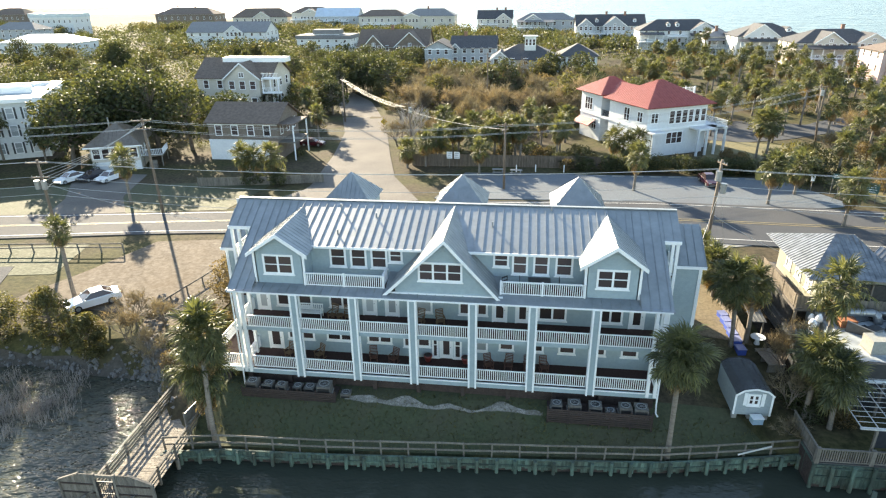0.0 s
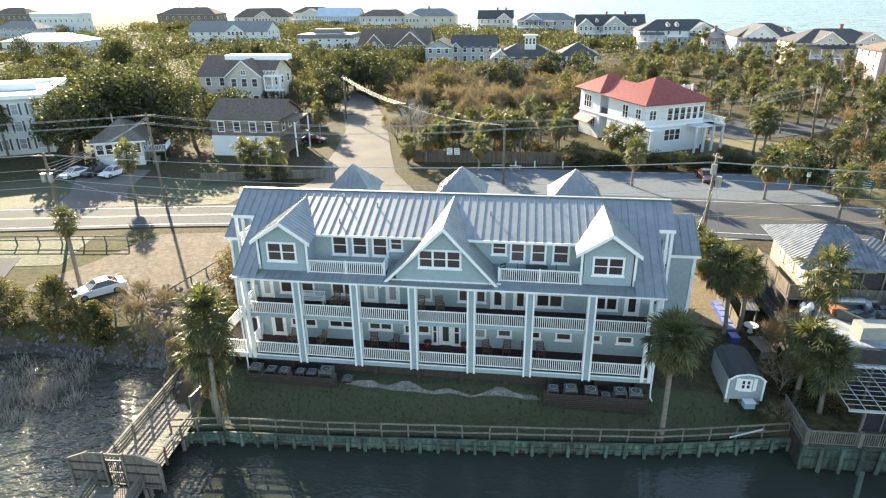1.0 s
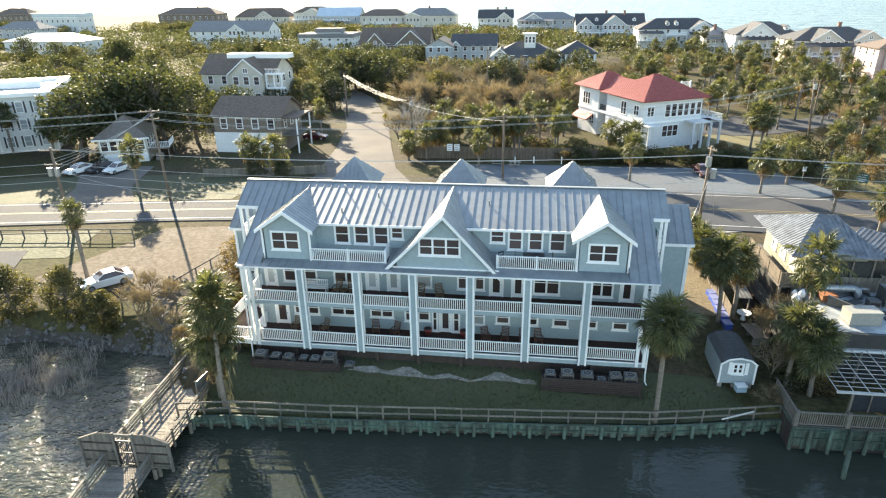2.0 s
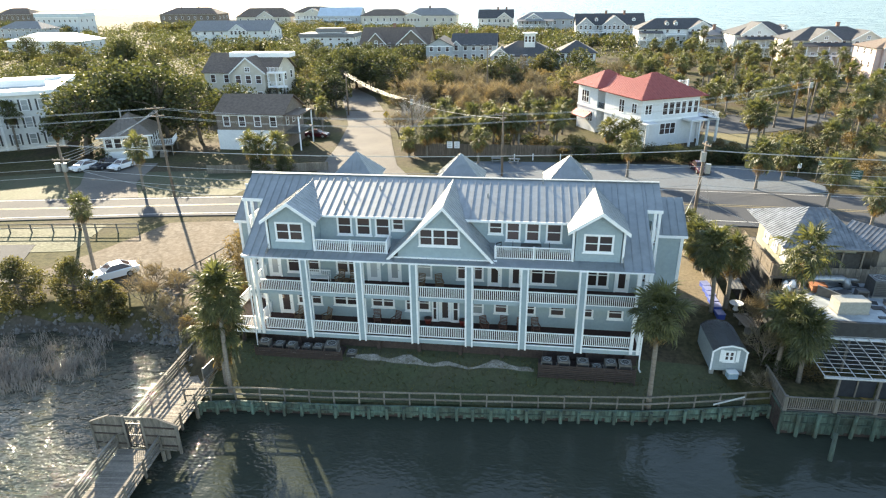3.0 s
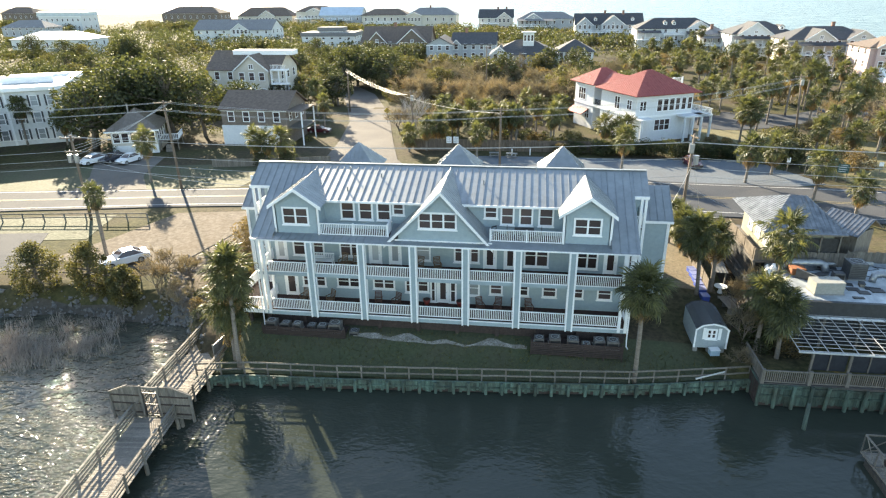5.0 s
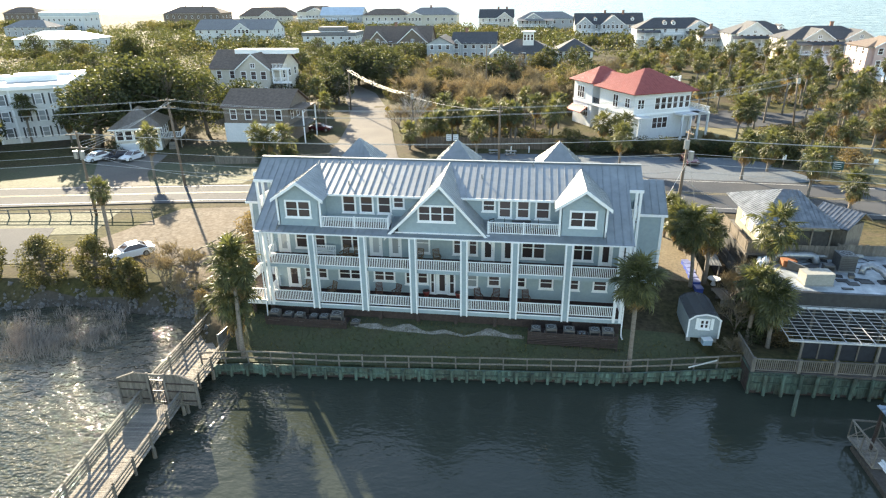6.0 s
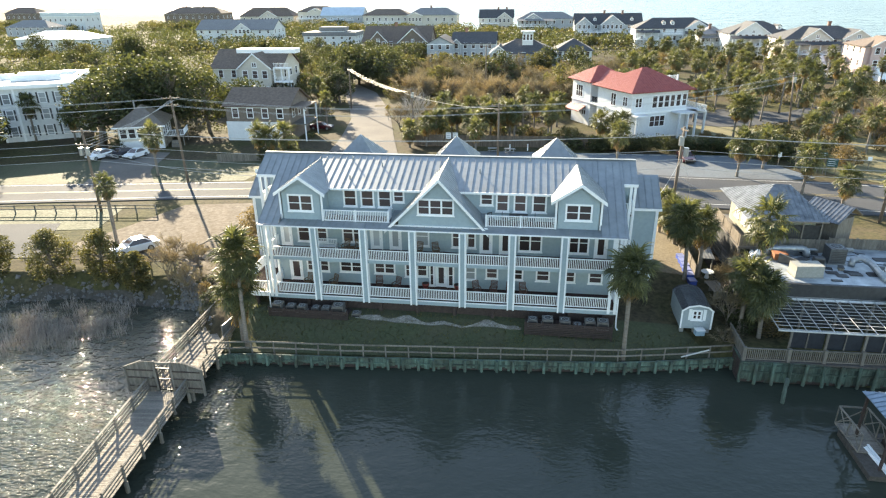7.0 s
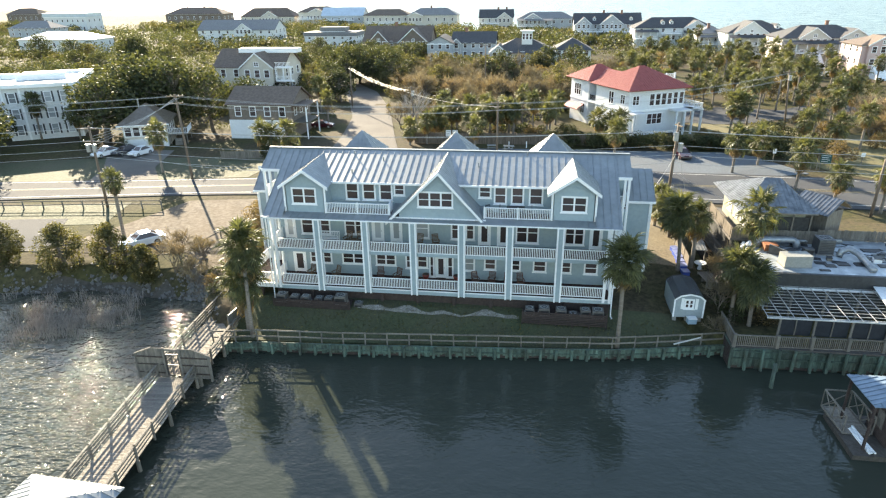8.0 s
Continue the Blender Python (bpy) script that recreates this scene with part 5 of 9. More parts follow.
def board_fence(line, z, h, material, label, board=0.15, name="fence"):
    """A close board fence: every board a part, on rails and posts."""
    ob = root(name, (*line[0], z), 0, label, "fence")
    rnd = random.Random(int(abs(line[0][0]) * 7) + 3)
    bm_ = mesh_of("board", Geo().box(-board * 0.47, -0.012, 0, board * 0.47, 0.012, h), material)
    pts = line_points(line, board)
    many = len(pts) > 300
    joined = Geo()
    for a, b in zip(pts, pts[1:]):
        ang = math.degrees(math.atan2(b[1] - a[1], b[0] - a[0]))
        mx, my = (a[0] + b[0]) / 2, (a[1] + b[1]) / 2
        if many:
            joined.cbox((mx, my, z + h / 2 + rnd.uniform(-0.03, 0.03)), (board * 0.94, 0.025, h), Matrix.Rotation(radians(ang), 3, "Z"))
        else:
            part("board", bm_, None, ob, at=pose(mx - line[0][0], my - line[0][1], rnd.uniform(-0.02, 0.02), 0, rnd.uniform(-0.8, 0.8), ang))
    if many:
        tagged(part("board", joined, material, ob, world=True), kind="stuff")
    for a, b in zip(line, line[1:]):
        for k in (0.2, 0.8):
            part("rail", Geo().beam((a[0], a[1] + 0.05, z + h * k), (b[0], b[1] + 0.05, z + h * k), 0.04, 0.09), material, ob, world=True)
    for x, y in line_points(line, 2.4):
        part("post", Geo().box(x - 0.05, y + 0.03, z - 0.3, x + 0.05, y + 0.13, z + h + 0.03), material, ob, world=True)
    return ob


M_tanwood = surface("tan_fence_boards", (0.19, 0.155, 0.115), (0.11, 0.09, 0.068), 0.8, fine=5, stretch=(1, 1, 0.2), spread=0.25)
board_fence([(35.98, 15.6), (36.0, 8.3), (38.1, 8.26)], 4.25, 1.05, M_tanwood, "tan plank fence beside the restaurant deck")
board_fence([(43.8, 9.2), (58, 9.1)], 4.0, 1.0, M_woodgrey, "grey plank railing along the back of the flat roof", 0.19)
board_fence([(38.2, 8.04), (43.7, 8.04)], 4.0, 1.25, M_woodgrey, "grey plank railing in front of the cottage porch", 0.19)
board_fence([(32.62, 18.0), (32.35, 7.0)], 1.15, 1.5, M_tanwood, "sunlit tan plank fence along the side yard")

# clutter on the flat roof: mats, crates, pipes and cable runs
rnd = random.Random(15)
M_mat = surface("black_rubber_mat", (0.03, 0.032, 0.035), None, 0.8)
for i in range(16):
    x, y = rnd.uniform(38.7, 52), rnd.uniform(2.6, 8.7)
    m_ = tagged(new("roof_mat", mesh_of("roof_mat", Geo().box(-rnd.uniform(0.3, 0.8), -0.3, 0, rnd.uniform(0.3, 0.8), 0.3, 0.03), M_mat)), "black rubber mat on the membrane roof", "mat", "mats on the flat roof")
    m_.matrix_basis = pose(x, y, 4.004, 0, 0, rnd.uniform(-30, 30))
for i in range(9):
    x, y, k = rnd.uniform(38.2, 52), rnd.uniform(4.2, 8.8), rnd.uniform(0.22, 0.45)
    c_ = root("crate", (x, y, 4.0), rnd.uniform(0, 90), "small weathered crate standing on the flat roof", "crate")
    mm_ = rnd.choice((M_woodgrey, M_galv, M_parapet, M_white))
    part("body", Geo().box(-k, -k * 0.7, 0, k, k * 0.7, k), mm_, c_)
    part("lid", Geo().box(-k - 0.03, -k * 0.7 - 0.03, k, k + 0.03, k * 0.7 + 0.03, k + 0.05), M_parapet, c_)
for i in range(7):
    x, y = rnd.uniform(38.3, 49), rnd.uniform(2.8, 8)
    p_ = [(x + j * rnd.uniform(0.5, 0.9), y + rnd.uniform(-0.5, 0.5), 4.03) for j in range(6)]
    thing("cable", Geo().tube(p_, 0.03, 5), M_dark, "black cable lying over the flat roof", "cable")

# garden shed
shed = root("shed", (30.95, 2.0, 0.0), 0, "small grey garden shed with a white-shuttered window", "shed")
M_shed = surface("pale_grey_shed_siding", (0.30, 0.35, 0.37), (0.25, 0.29, 0.31), 0.65, lap=0.2, bump=0.4)
M_shingle = surface("dark_asphalt_shingle", (0.075, 0.065, 0.065), (0.045, 0.04, 0.04), 0.9, fine=4, lap=0.16, lap_axis=1, bump=0.5)
prof = [(-1.2, 0.15), (1.2, 0.15), (1.2, 1.8), (0.75, 2.16), (0, 2.32), (-0.75, 2.16), (-1.2, 1.8)]
part("wall", Geo().prism([(x, -1.85, z) for x, z in prof], (0, 3.7, 0)), M_shed, shed)
sr = Geo()
for (a, b), (c, d) in zip(prof[2:], prof[3:]):
    nx_, nz_ = (b - d), (c - a)
    k = math.hypot(nx_, nz_)
    ox, oz = -nx_ / k * 0.05, -nz_ / k * 0.05
    sr.prism([(a, -2.0, b), (c, -2.0, d), (c - ox, -2.0, d - oz), (a - ox, -2.0, b - oz)], (0, 4.0, 0))
part("roof", sr, M_shingle, shed, "dark shingled gambrel roof")
tr = Geo()
for (a, b), (c, d) in zip(prof[2:], prof[3:]):
    tr.beam((a, -2.02, b), (c, -2.02, d), 0.04, 0.12)
part("trim", tr, M_white, shed)
for x in (-1.17, 1.17):
    part("corner_board", Geo().box(x - 0.06, -1.9, 0.15, x + 0.06, -1.851, 1.75), M_white, shed)
window(shed, -0.42, -1.86, 0.95, 1.85, 0.42, 2)
for x in (-0.66, 0.46):
    part("shutter", Geo().box(x, -1.9, 0.92, x + 0.22, -1.852, 1.9), M_white, shed)
for x in (-1.0, 0, 1.0):
    part("block", Geo().box(x - 0.15, -1.7, -0.3, x + 0.15, -1.4, 0.15), M_concrete, shed)
bin_ = root("storage_bin", (31.2, -0.25, -0.15), 8, "pale blue plastic tote leaning at the shed", "bin")
part("body", Geo().box(-0.35, -0.25, 0, 0.35, 0.25, 0.45), surface("pale_blue_plastic", (0.35, 0.48, 0.58), None, 0.45), bin_)
part("lid", Geo().box(-0.38, -0.28, 0.451, 0.38, 0.28, 0.5), M_white, bin_)

# totes, lean-to, table, pallet in the side yard
M_blue = surface("blue_plastic_tote", (0.05, 0.10, 0.42), (0.04, 0.075, 0.33), 0.4)
body = mesh_of("body", Geo().box(-0.4, -0.3, 0, 0.4, 0.3, 0.5), M_blue)
lid = mesh_of("lid", Geo().box(-0.43, -0.33, 0.501, 0.43, 0.33, 0.56), surface("pale_tote_lid", (0.20, 0.24, 0.46), None, 0.5))
tote = root("storage_bin", (32.03, 6.7, 0.95), 95, "blue plastic tote with a pale lid beside the fence", "bin", "totes along the fence")
part("body", body, None, tote)
part("lid", lid, None, tote)
for i, (x, y, z) in enumerate(((32.0, 7.7, 1.12), (31.97, 8.7, 1.15), (32.05, 9.7, 1.17), (32.05, 10.7, 1.17), (32.07, 11.7, 1.17))):
    copy_thing(tote, pose(x, y, z, 0, 0, 90 + (i * 37) % 17))
lean = root("lean_to", (33.7, 10.6, 1.15), 0, "open lean-to with a silvery metal roof", "shelter")
for x, y, z in ((33.1, 8.4, 2.9), (34.0, 8.4, 2.9), (33.5, 12.8, 3.05), (34.3, 12.8, 3.05)):
    part("post", Geo().box(x - 0.05, y - 0.05, 1.0, x + 0.05, y + 0.05, z), M_woodgrey, lean, world=True)
lr = Geo()
roof_plane(lr, [(33.0, 8.2, 2.95), (34.15, 8.2, 2.93), (34.45, 13.0, 3.1), (33.4, 13.0, 3.12)], 0.05, 0.3)
part("roof", lr, surface("dull_tin_roofing", (0.15, 0.155, 0.155), (0.085, 0.088, 0.09), 0.6, metal=0.3, fine=1.6, coarse=0.6, dirt=0.6), lean, world=True)
tb = root("table", (33.55, 7.75, 1.15), 0, "round white plastic garden table", "table")
part("top", Geo().tube([(0, 0, 0.7), (0, 0, 0.74)], 0.55, 20), M_white, tb)
part("leg", Geo().tube([(0, 0, 0), (0, 0, 0.7)], [0.25, 0.05], 10), M_white, tb)
pal = root("platform", (33.9, 5.9, 0.95), 8, "low grey plank platform on the ground", "platform")
for i in range(9):
    part("plank", Geo().box(-0.6 + i * 0.135, -1.15, 0.3, -0.48 + i * 0.135, 1.15, 0.36), M_dockwood, pal)
for y in (-1.0, 0.0, 1.0):
    part("bearer", Geo().box(-0.6, y - 0.05, -0.4, 0.6, y + 0.05, 0.3), M_dockwood, pal)
sign = root("sign", (-7.1, -3.5, -0.75), 84, "leaning grey notice board on posts beside the dock", "sign")
part("panel", Geo().box(-1.2, -0.02, 0.35, 1.2, 0.02, 1.35), M_galv, sign)
for x in (-1.1, 1.1):
    part("post", Geo().box(x - 0.05, 0.021, -0.3, x + 0.05, 0.1, 1.4), M_woodgrey, sign)

near_edge = [(3.0 + i * 0.5, -1.15 - 0.22 * noise.noise((i * 0.31, 4.2, 0)) - 0.12 * noise.noise((i * 0.9, 1.2, 0)) - 0.2 * math.sin(i * 0.17)) for i in range(29)]
far_edge = [(x, y + max(0.12, 0.5 + 0.7 * noise.noise((x * 0.6, 7.7, 0)))) for x, y in near_edge]
strip("bed", near_edge, far_edge, 0.06, surface("broken_shell_and_sand", (0.40, 0.38, 0.34), (0.13, 0.11, 0.09), 0.95, fine=9, coarse=1.6, dirt=0.8, dirt_col=(0.08, 0.07, 0.05), bump=0.8),
            "ragged pale shell bed along the inn's foot", "bed", 56, skirt=0.08)
M_cond = surface("dull_grey_condenser_steel", (0.17, 0.165, 0.155), (0.10, 0.095, 0.09), 0.6, metal=0.2, fine=4)
# condensers and slatted screens under the porch
for x0, x1 in ((-4.5, 2.4), (17.3, 24.2)):
    sc = root("screen", ((x0 + x1) / 2, -1.5, -0.35), 0, "dark slatted wooden screen in front of the condensers", "screen")
    for i in range(7):
        part("slat", Geo().box(x0, -1.53, -0.32 + i * 0.16, x1, -1.5, -0.2 + i * 0.16), M_skirt, sc, world=True)
    n = 5
    for i in range(n + 1):
        x = x0 + (x1 - x0) * i / n
        part("post", Geo().box(x - 0.05, -1.49, -0.6, x + 0.05, -1.4, 0.9), M_skirt, sc, world=True)
    part("shelf", Geo().box(x0, -1.4, 0.22, x1, 0.0, 0.3), M_skirt, sc, world=True)
for x, y, k, z in ((-3.9, -0.85, 0.85, 0.30), (-2.75, -0.75, 0.72, 0.22), (-1.7, -0.9, 0.72, 0.30), (-0.55, -0.7, 0.66, 0.18), (0.4, -0.8, 0.74, 0.2), (1.5, -0.85, 0.98, 0.3), (3.0, -0.7, 0.72, -0.2),
                   (17.9, -0.85, 0.74, 0.24), (19.1, -0.9, 0.85, 0.3), (20.5, -0.8, 0.86, 0.18), (21.5, -1.0, 0.66, 0.1), (22.5, -0.75, 0.8, 0.26), (23.5, -0.9, 0.88, 0.3)):
    hvac(x, y, k, k * 0.92, k * 0.8, M_cond, "dull grey condenser unit below the porch", z, turn=(x * 37) % 7 - 3)


# ---- houses ----
M_wht = surface("white_house_siding", (0.66, 0.67, 0.66), (0.54, 0.56, 0.56), 0.6, fine=2, lap=0.2, bump=0.3, dirt=0.15)
M_stucco = surface("white_stucco", (0.68, 0.70, 0.71), (0.58, 0.60, 0.62), 0.7, fine=3, dirt=0.1)
M_beige = surface("beige_house_siding", (0.58, 0.54, 0.47), (0.48, 0.45, 0.39), 0.65, fine=2, lap=0.2, bump=0.3)
M_greyhouse = surface("grey_house_siding", (0.40, 0.43, 0.45), (0.32, 0.345, 0.36), 0.65, fine=2, lap=0.2, bump=0.3)
M_brownhouse = surface("brown_shingle_siding", (0.20, 0.16, 0.13), (0.13, 0.105, 0.085), 0.8, fine=3, lap=0.15, bump=0.4)
M_pink = surface("pink_stucco", (0.58, 0.42, 0.38), (0.50, 0.36, 0.33), 0.7, fine=2)
M_redroof = surface("red_metal_roof", (0.34, 0.075, 0.060), (0.25, 0.055, 0.045), 0.5, metal=0.1, fine=1.5, dirt=0.15)
M_shdark = surface("charcoal_shingles", (0.075, 0.075, 0.08), (0.045, 0.045, 0.05), 0.9, fine=2, lap=0.3, bump=0.3)
M_shbrown = surface("brown_shingles", (0.16, 0.12, 0.095), (0.10, 0.075, 0.06), 0.9, fine=2, lap=0.3, bump=0.3)
M_shgrey = surface("grey_shingles", (0.22, 0.22, 0.22), (0.15, 0.15, 0.155), 0.9, fine=2, lap=0.3, bump=0.3)
M_paleroof = surface("pale_blue_metal_roof", (0.50, 0.58, 0.64), (0.42, 0.50, 0.56), 0.4, metal=0.3, fine=1)
M_brick = surface("red_brown_brick", (0.26, 0.15, 0.11), (0.18, 0.10, 0.08), 0.85, fine=6, lap=0.08, bump=0.3)
M_shutter = surface("dark_shutter_paint", (0.05, 0.055, 0.06), None, 0.5, lap=0.06)


def hip_roof(x0, y0, x1, y1, ze, zr, over=0.6, rib=0.0):
    g = Geo()
    x0, y0, x1, y1 = x0 - over, y0 - over, x1 + over, y1 + over
    w, d = x1 - x0, y1 - y0
    c = [(x0, y0, ze), (x1, y0, ze), (x1, y1, ze), (x0, y1, ze)]
    if w >= d:
        a, b = (x0 + d / 2, (y0 + y1) / 2, zr), (x1 - d / 2, (y0 + y1) / 2, zr)
        if w - d < 0.05:
            planes = [[c[i], c[(i + 1) % 4], a] for i in range(4)]
        else:
            planes = [[c[0], c[1], b, a], [c[1], c[2], b], [c[2], c[3], a, b], [c[3], c[0], a]]
    else:
        a, b = ((x0 + x1) / 2, y0 + w / 2, zr), ((x0 + x1) / 2, y1 - w / 2, zr)
        planes = [[c[0], c[1], a], [c[1], c[2], b, a], [c[2], c[3], b], [c[3], c[0], a, b]]
    for p in planes:
        roof_plane(g, p, 0.15, rib, 0.05, 0.06)
    return g


def gable_roof(x0, y0, x1, y1, ze, zr, along_x=True, over=0.5, rib=0.0):
    g = Geo()
    x0, y0, x1, y1 = x0 - over, y0 - over, x1 + over, y1 + over
    if along_x:
        ym = (y0 + y1) / 2
        roof_plane(g, [(x0, y0, ze), (x1, y0, ze), (x1, ym, zr), (x0, ym, zr)], 0.15, rib)
        roof_plane(g, [(x1, y1, ze), (x0, y1, ze), (x0, ym, zr), (x1, ym, zr)], 0.15, rib)
    else:
        xm = (x0 + x1) / 2
        roof_plane(g, [(x1, y0, ze), (x1, y1, ze), (xm, y1, zr), (xm, y0, zr)], 0.15, rib)
        roof_plane(g, [(x0, y1, ze), (x0, y0, ze), (xm, y0, zr), (xm, y1, zr)], 0.15, rib)
    return g


def block(x0, y0, x1, y1, z0, ze, zr=None, along_x=True):
    """House walls; with zr the gable ends rise to the ridge."""
    g = Geo().box(x0, y0, z0, x1, y1, ze)
    if zr:
        if along_x:
            ym = (y0 + y1) / 2
            for x, t in ((x0, 0.15), (x1, -0.15)):
                g.prism([(x, y0, ze), (x, y1, ze), (x, ym, zr - 0.2)], (t, 0, 0))
        else:
            xm = (x0 + x1) / 2
            for y, t in ((y0, 0.15), (y1, -0.15)):
                g.prism([(x0, y, ze), (x1, y, ze), (xm, y, zr - 0.2)], (0, t, 0))
    return g


def window_row(ob, x0, x1, y, z0, z1, n, w=1.0, lights=1, face="-y", pane_mat=None, shutters=False, sill=False):
    for i in range(n):
        c = x0 + (x1 - x0) * (i + 0.5) / n
        win = window(ob, c - w / 2, y, z0, z1, c + w / 2, lights, face, pane_mat, sill=sill)
        if shutters:
            for s in (-0.32, w + 0.02):
                part("shutter", Geo().box(s, -0.05, 0, s + 0.3, 0.0, z1 - z0), M_shutter, win)


def chimney(ob, x, y, z0, z1, s=0.5):
    part("chimney", Geo().box(x - s, y - s * 0.7, z0, x + s, y + s * 0.7, z1).box(x - s - 0.1, y - s * 0.7 - 0.1, z1 - 0.25, x + s + 0.1, y + s * 0.7 + 0.1, z1), M_brick, ob, "brick chimney")


def porch(ob, x0, x1, y, z, depth=2.4, zroof=None, roof_mat=None, rail=True, stilts=True):
    """An open deck on posts along a house front, with rail and maybe a roof."""
    part("porch_floor", Geo().box(x0, y - depth, z - 0.25, x1, y, z), M_white, ob)
    top = zroof or z
    n = max(2, round((x1 - x0) / 3.5))
    for i in range(n + 1):
        x = x0 + 0.15 + (x1 - x0 - 0.3) * i / n
        part("porch_post", Geo().box(x - 0.12, y - depth + 0.05, -0.3 if stilts else z, x + 0.12, y - depth + 0.29, top), M_white, ob)
    if rail:
        part("porch_rail", railing(Geo(), (x0, y - depth + 0.15, z), (x1, y - depth + 0.15, z), 1.0, 0.3, thick=0.07), M_white, ob)
    if zroof:
        g = Geo()
        roof_plane(g, [(x0 - 0.4, y - depth - 0.4, zroof), (x1 + 0.4, y - depth - 0.4, zroof), (x1 + 0.4, y, zroof + 0.9), (x0 - 0.4, y, zroof + 0.9)], 0.12, 0)
        part("porch_roof", g, roof_mat, ob)


def steps(ob, x0, x1, y, z):
    g = Geo()
    n = max(3, int(z / 0.35))
    for i in range(n):
        k = (i + 1) / n
        g.box(x0, y - 0.55 * (n - i), 0 - 0.3, x1, y - 0.55 * (n - i - 1), z * k)
    part("steps", g, M_white, ob, "wide white front steps")


FRONTS = []


def house(x0, x1, y, ze, zr, wall, roof, label, style="hip", d=14, z0=2.8, floors=2, nwin=5, lights=1, gables=(), turn=0.0, porches=(), chim=(), dormers=(), pane_mat=None):
    """A beach house on a raised base: walls, roof, windows in rows, cross gables, porches, chimneys, dormers."""
    FRONTS.append((x0, x1, y, ze))
    w = x1 - x0
    gz = ground_z((x0 + x1) / 2, y)
    ob = root("house", ((x0 + x1) / 2, y, gz), turn, label, "house")
    h, e = w / 2, ze - gz
    r = zr - gz
    along_x = style != "gable_y"
    part("wall", block(-h, 0, h, d, 0, e, r if style.startswith("gable") else None, along_x), wall, ob)
    if style == "hip":
        part("roof", hip_roof(-h, 0, h, d, e, r), roof, ob)
    elif style == "flat":
        part("roof", Geo().box(-h - 0.4, -0.4, e, h + 0.4, d + 0.4, r), roof, ob)
    else:
        part("roof", gable_roof(-h, 0, h, d, e, r, along_x), roof, ob)
    part("eave_trim", Geo().box(-h - 0.1, -0.12, e - 0.3, h + 0.1, -0.02, e - 0.02), M_white, ob)
    fh = (e - z0 + 0.6) / floors
    for k in range(floors):
        zb = z0 + fh * k + 0.7
        window_row(ob, -h + 0.4, h - 0.4, -0.01, zb, zb + min(1.9, fh - 0.9), nwin, 1.3 * lights, lights, "-y", pane_mat)
        if x0 < 10:
            window_row(ob, 0.5, d - 0.5, h + 0.01, zb, zb + min(1.9, fh - 0.9), 3, 1.3, 1, "+x", pane_mat)
        else:
            window_row(ob, 0.5, d - 0.5, -h - 0.01, zb, zb + min(1.9, fh - 0.9), 3, 1.3, 1, "-x", pane_mat)
    for a, b, z1, out in gables:
        a, b = a * w - h, b * w - h
        gm = (a + b) / 2
        part("wall", block(a, -out, b, d / 2, 0, e, e + z1, False), wall, ob)
        part("roof", gable_roof(a, -out, b, d / 2, e, e + z1, False, 0.4), roof, ob)
        bg = Geo()
        for s in (a - 0.4, b + 0.4):
            bg.prism([(s, -out - 0.46, e - 0.3), (s, -out - 0.46, e + 0.04), (gm, -out - 0.46, e + z1 + 0.06), (gm, -out - 0.46, e + z1 - 0.28)], (0, 0.05, 0))
        part("barge_board", bg, M_white, ob)
        for k in range(floors):
            zb = z0 + fh * k + 0.7
            window_row(ob, a + 0.3, b - 0.3, -out - 0.01, zb, zb + min(1.9, fh - 0.9), max(1, round((b - a) / 2.4)), 1.4, 1, "-y", pane_mat)
        if z1 > 2:
            window(ob, gm - 0.6, -out - 0.01, e + 0.3, e + 1.4, gm + 0.6, 2)
    for a, b, z, zr_ in porches:
        porch(ob, a * w - h, b * w - h, -0.02 - max([g_[3] for g_ in gables] + [0]), z, 2.4, zr_, roof)
    for a, yy in chim:
        chimney(ob, a * w - h, d * yy, e, r + 1.3)
    for a in dormers:
        x = a * w - h
        zz = e + (r - e) * 0.3
        yy = d / 2 * 0.3
        part("dormer", block(x - 0.8, yy, x + 0.8, d / 2, zz - 0.5, zz + 1.3, zz + 2.0, False), M_wht, ob)
        part("dormer_roof", gable_roof(x - 0.8, yy, x + 0.8, d / 2, zz + 1.3, zz + 2.0, False, 0.2), roof, ob)
        window(ob, x - 0.45, yy - 0.01, zz + 0.2, zz + 1.2, x + 0.45, 1)
    return ob


# ocean-front row
house(-139.7, -113.7, 380, 13.1, 16.6, M_beige, M_shbrown, "tan beach house with a brown hip roof", gables=((0.3, 0.7, 2.4, 1.5),), nwin=6, porches=((0.0, 1.0, 9.0, None),))
house(-121, -93, 372, 11.0, 16.0, M_greyhouse, M_paleroof, "beach house with a pale gambrel-like metal roof", "gable_x", nwin=6, porches=((0.05, 0.8, 8.2, None),))
house(-89.4, -59.9, 360, 11.4, 15.0, M_beige, M_shbrown, "pale beach house with a low brown hip roof", nwin=7, porches=((0.1, 0.9, 6.8, None),))
house(-58.7, -28.4, 350, 11.6, 15.7, M_beige, M_shgrey, "beach house with a grey hip roof", nwin=6, gables=((0.0, 0.3, 1.6, 1.0),), chim=((0.45, 0.5),))
house(-14.8, 5.4, 350, 9.8, 14.5, M_beige, M_shdark, "beach house with a dark gable roof and two chimneys", "gable_x", nwin=5, chim=((0.55, 0.5), (0.8, 0.5)), gables=((0.55, 0.95, 3.2, 1.0),), porches=((0.0, 0.6, 6.6, None),))
house(9.0, 40.4, 320, 10.3, 13.8, M_greyhouse, M_shgrey, "grey beach house with long white balconies", nwin=7, lights=1, gables=((0.12, 0.42, 3.0, 1.2),), porches=((0.0, 0.6, 6.4, 9.2),), chim=())
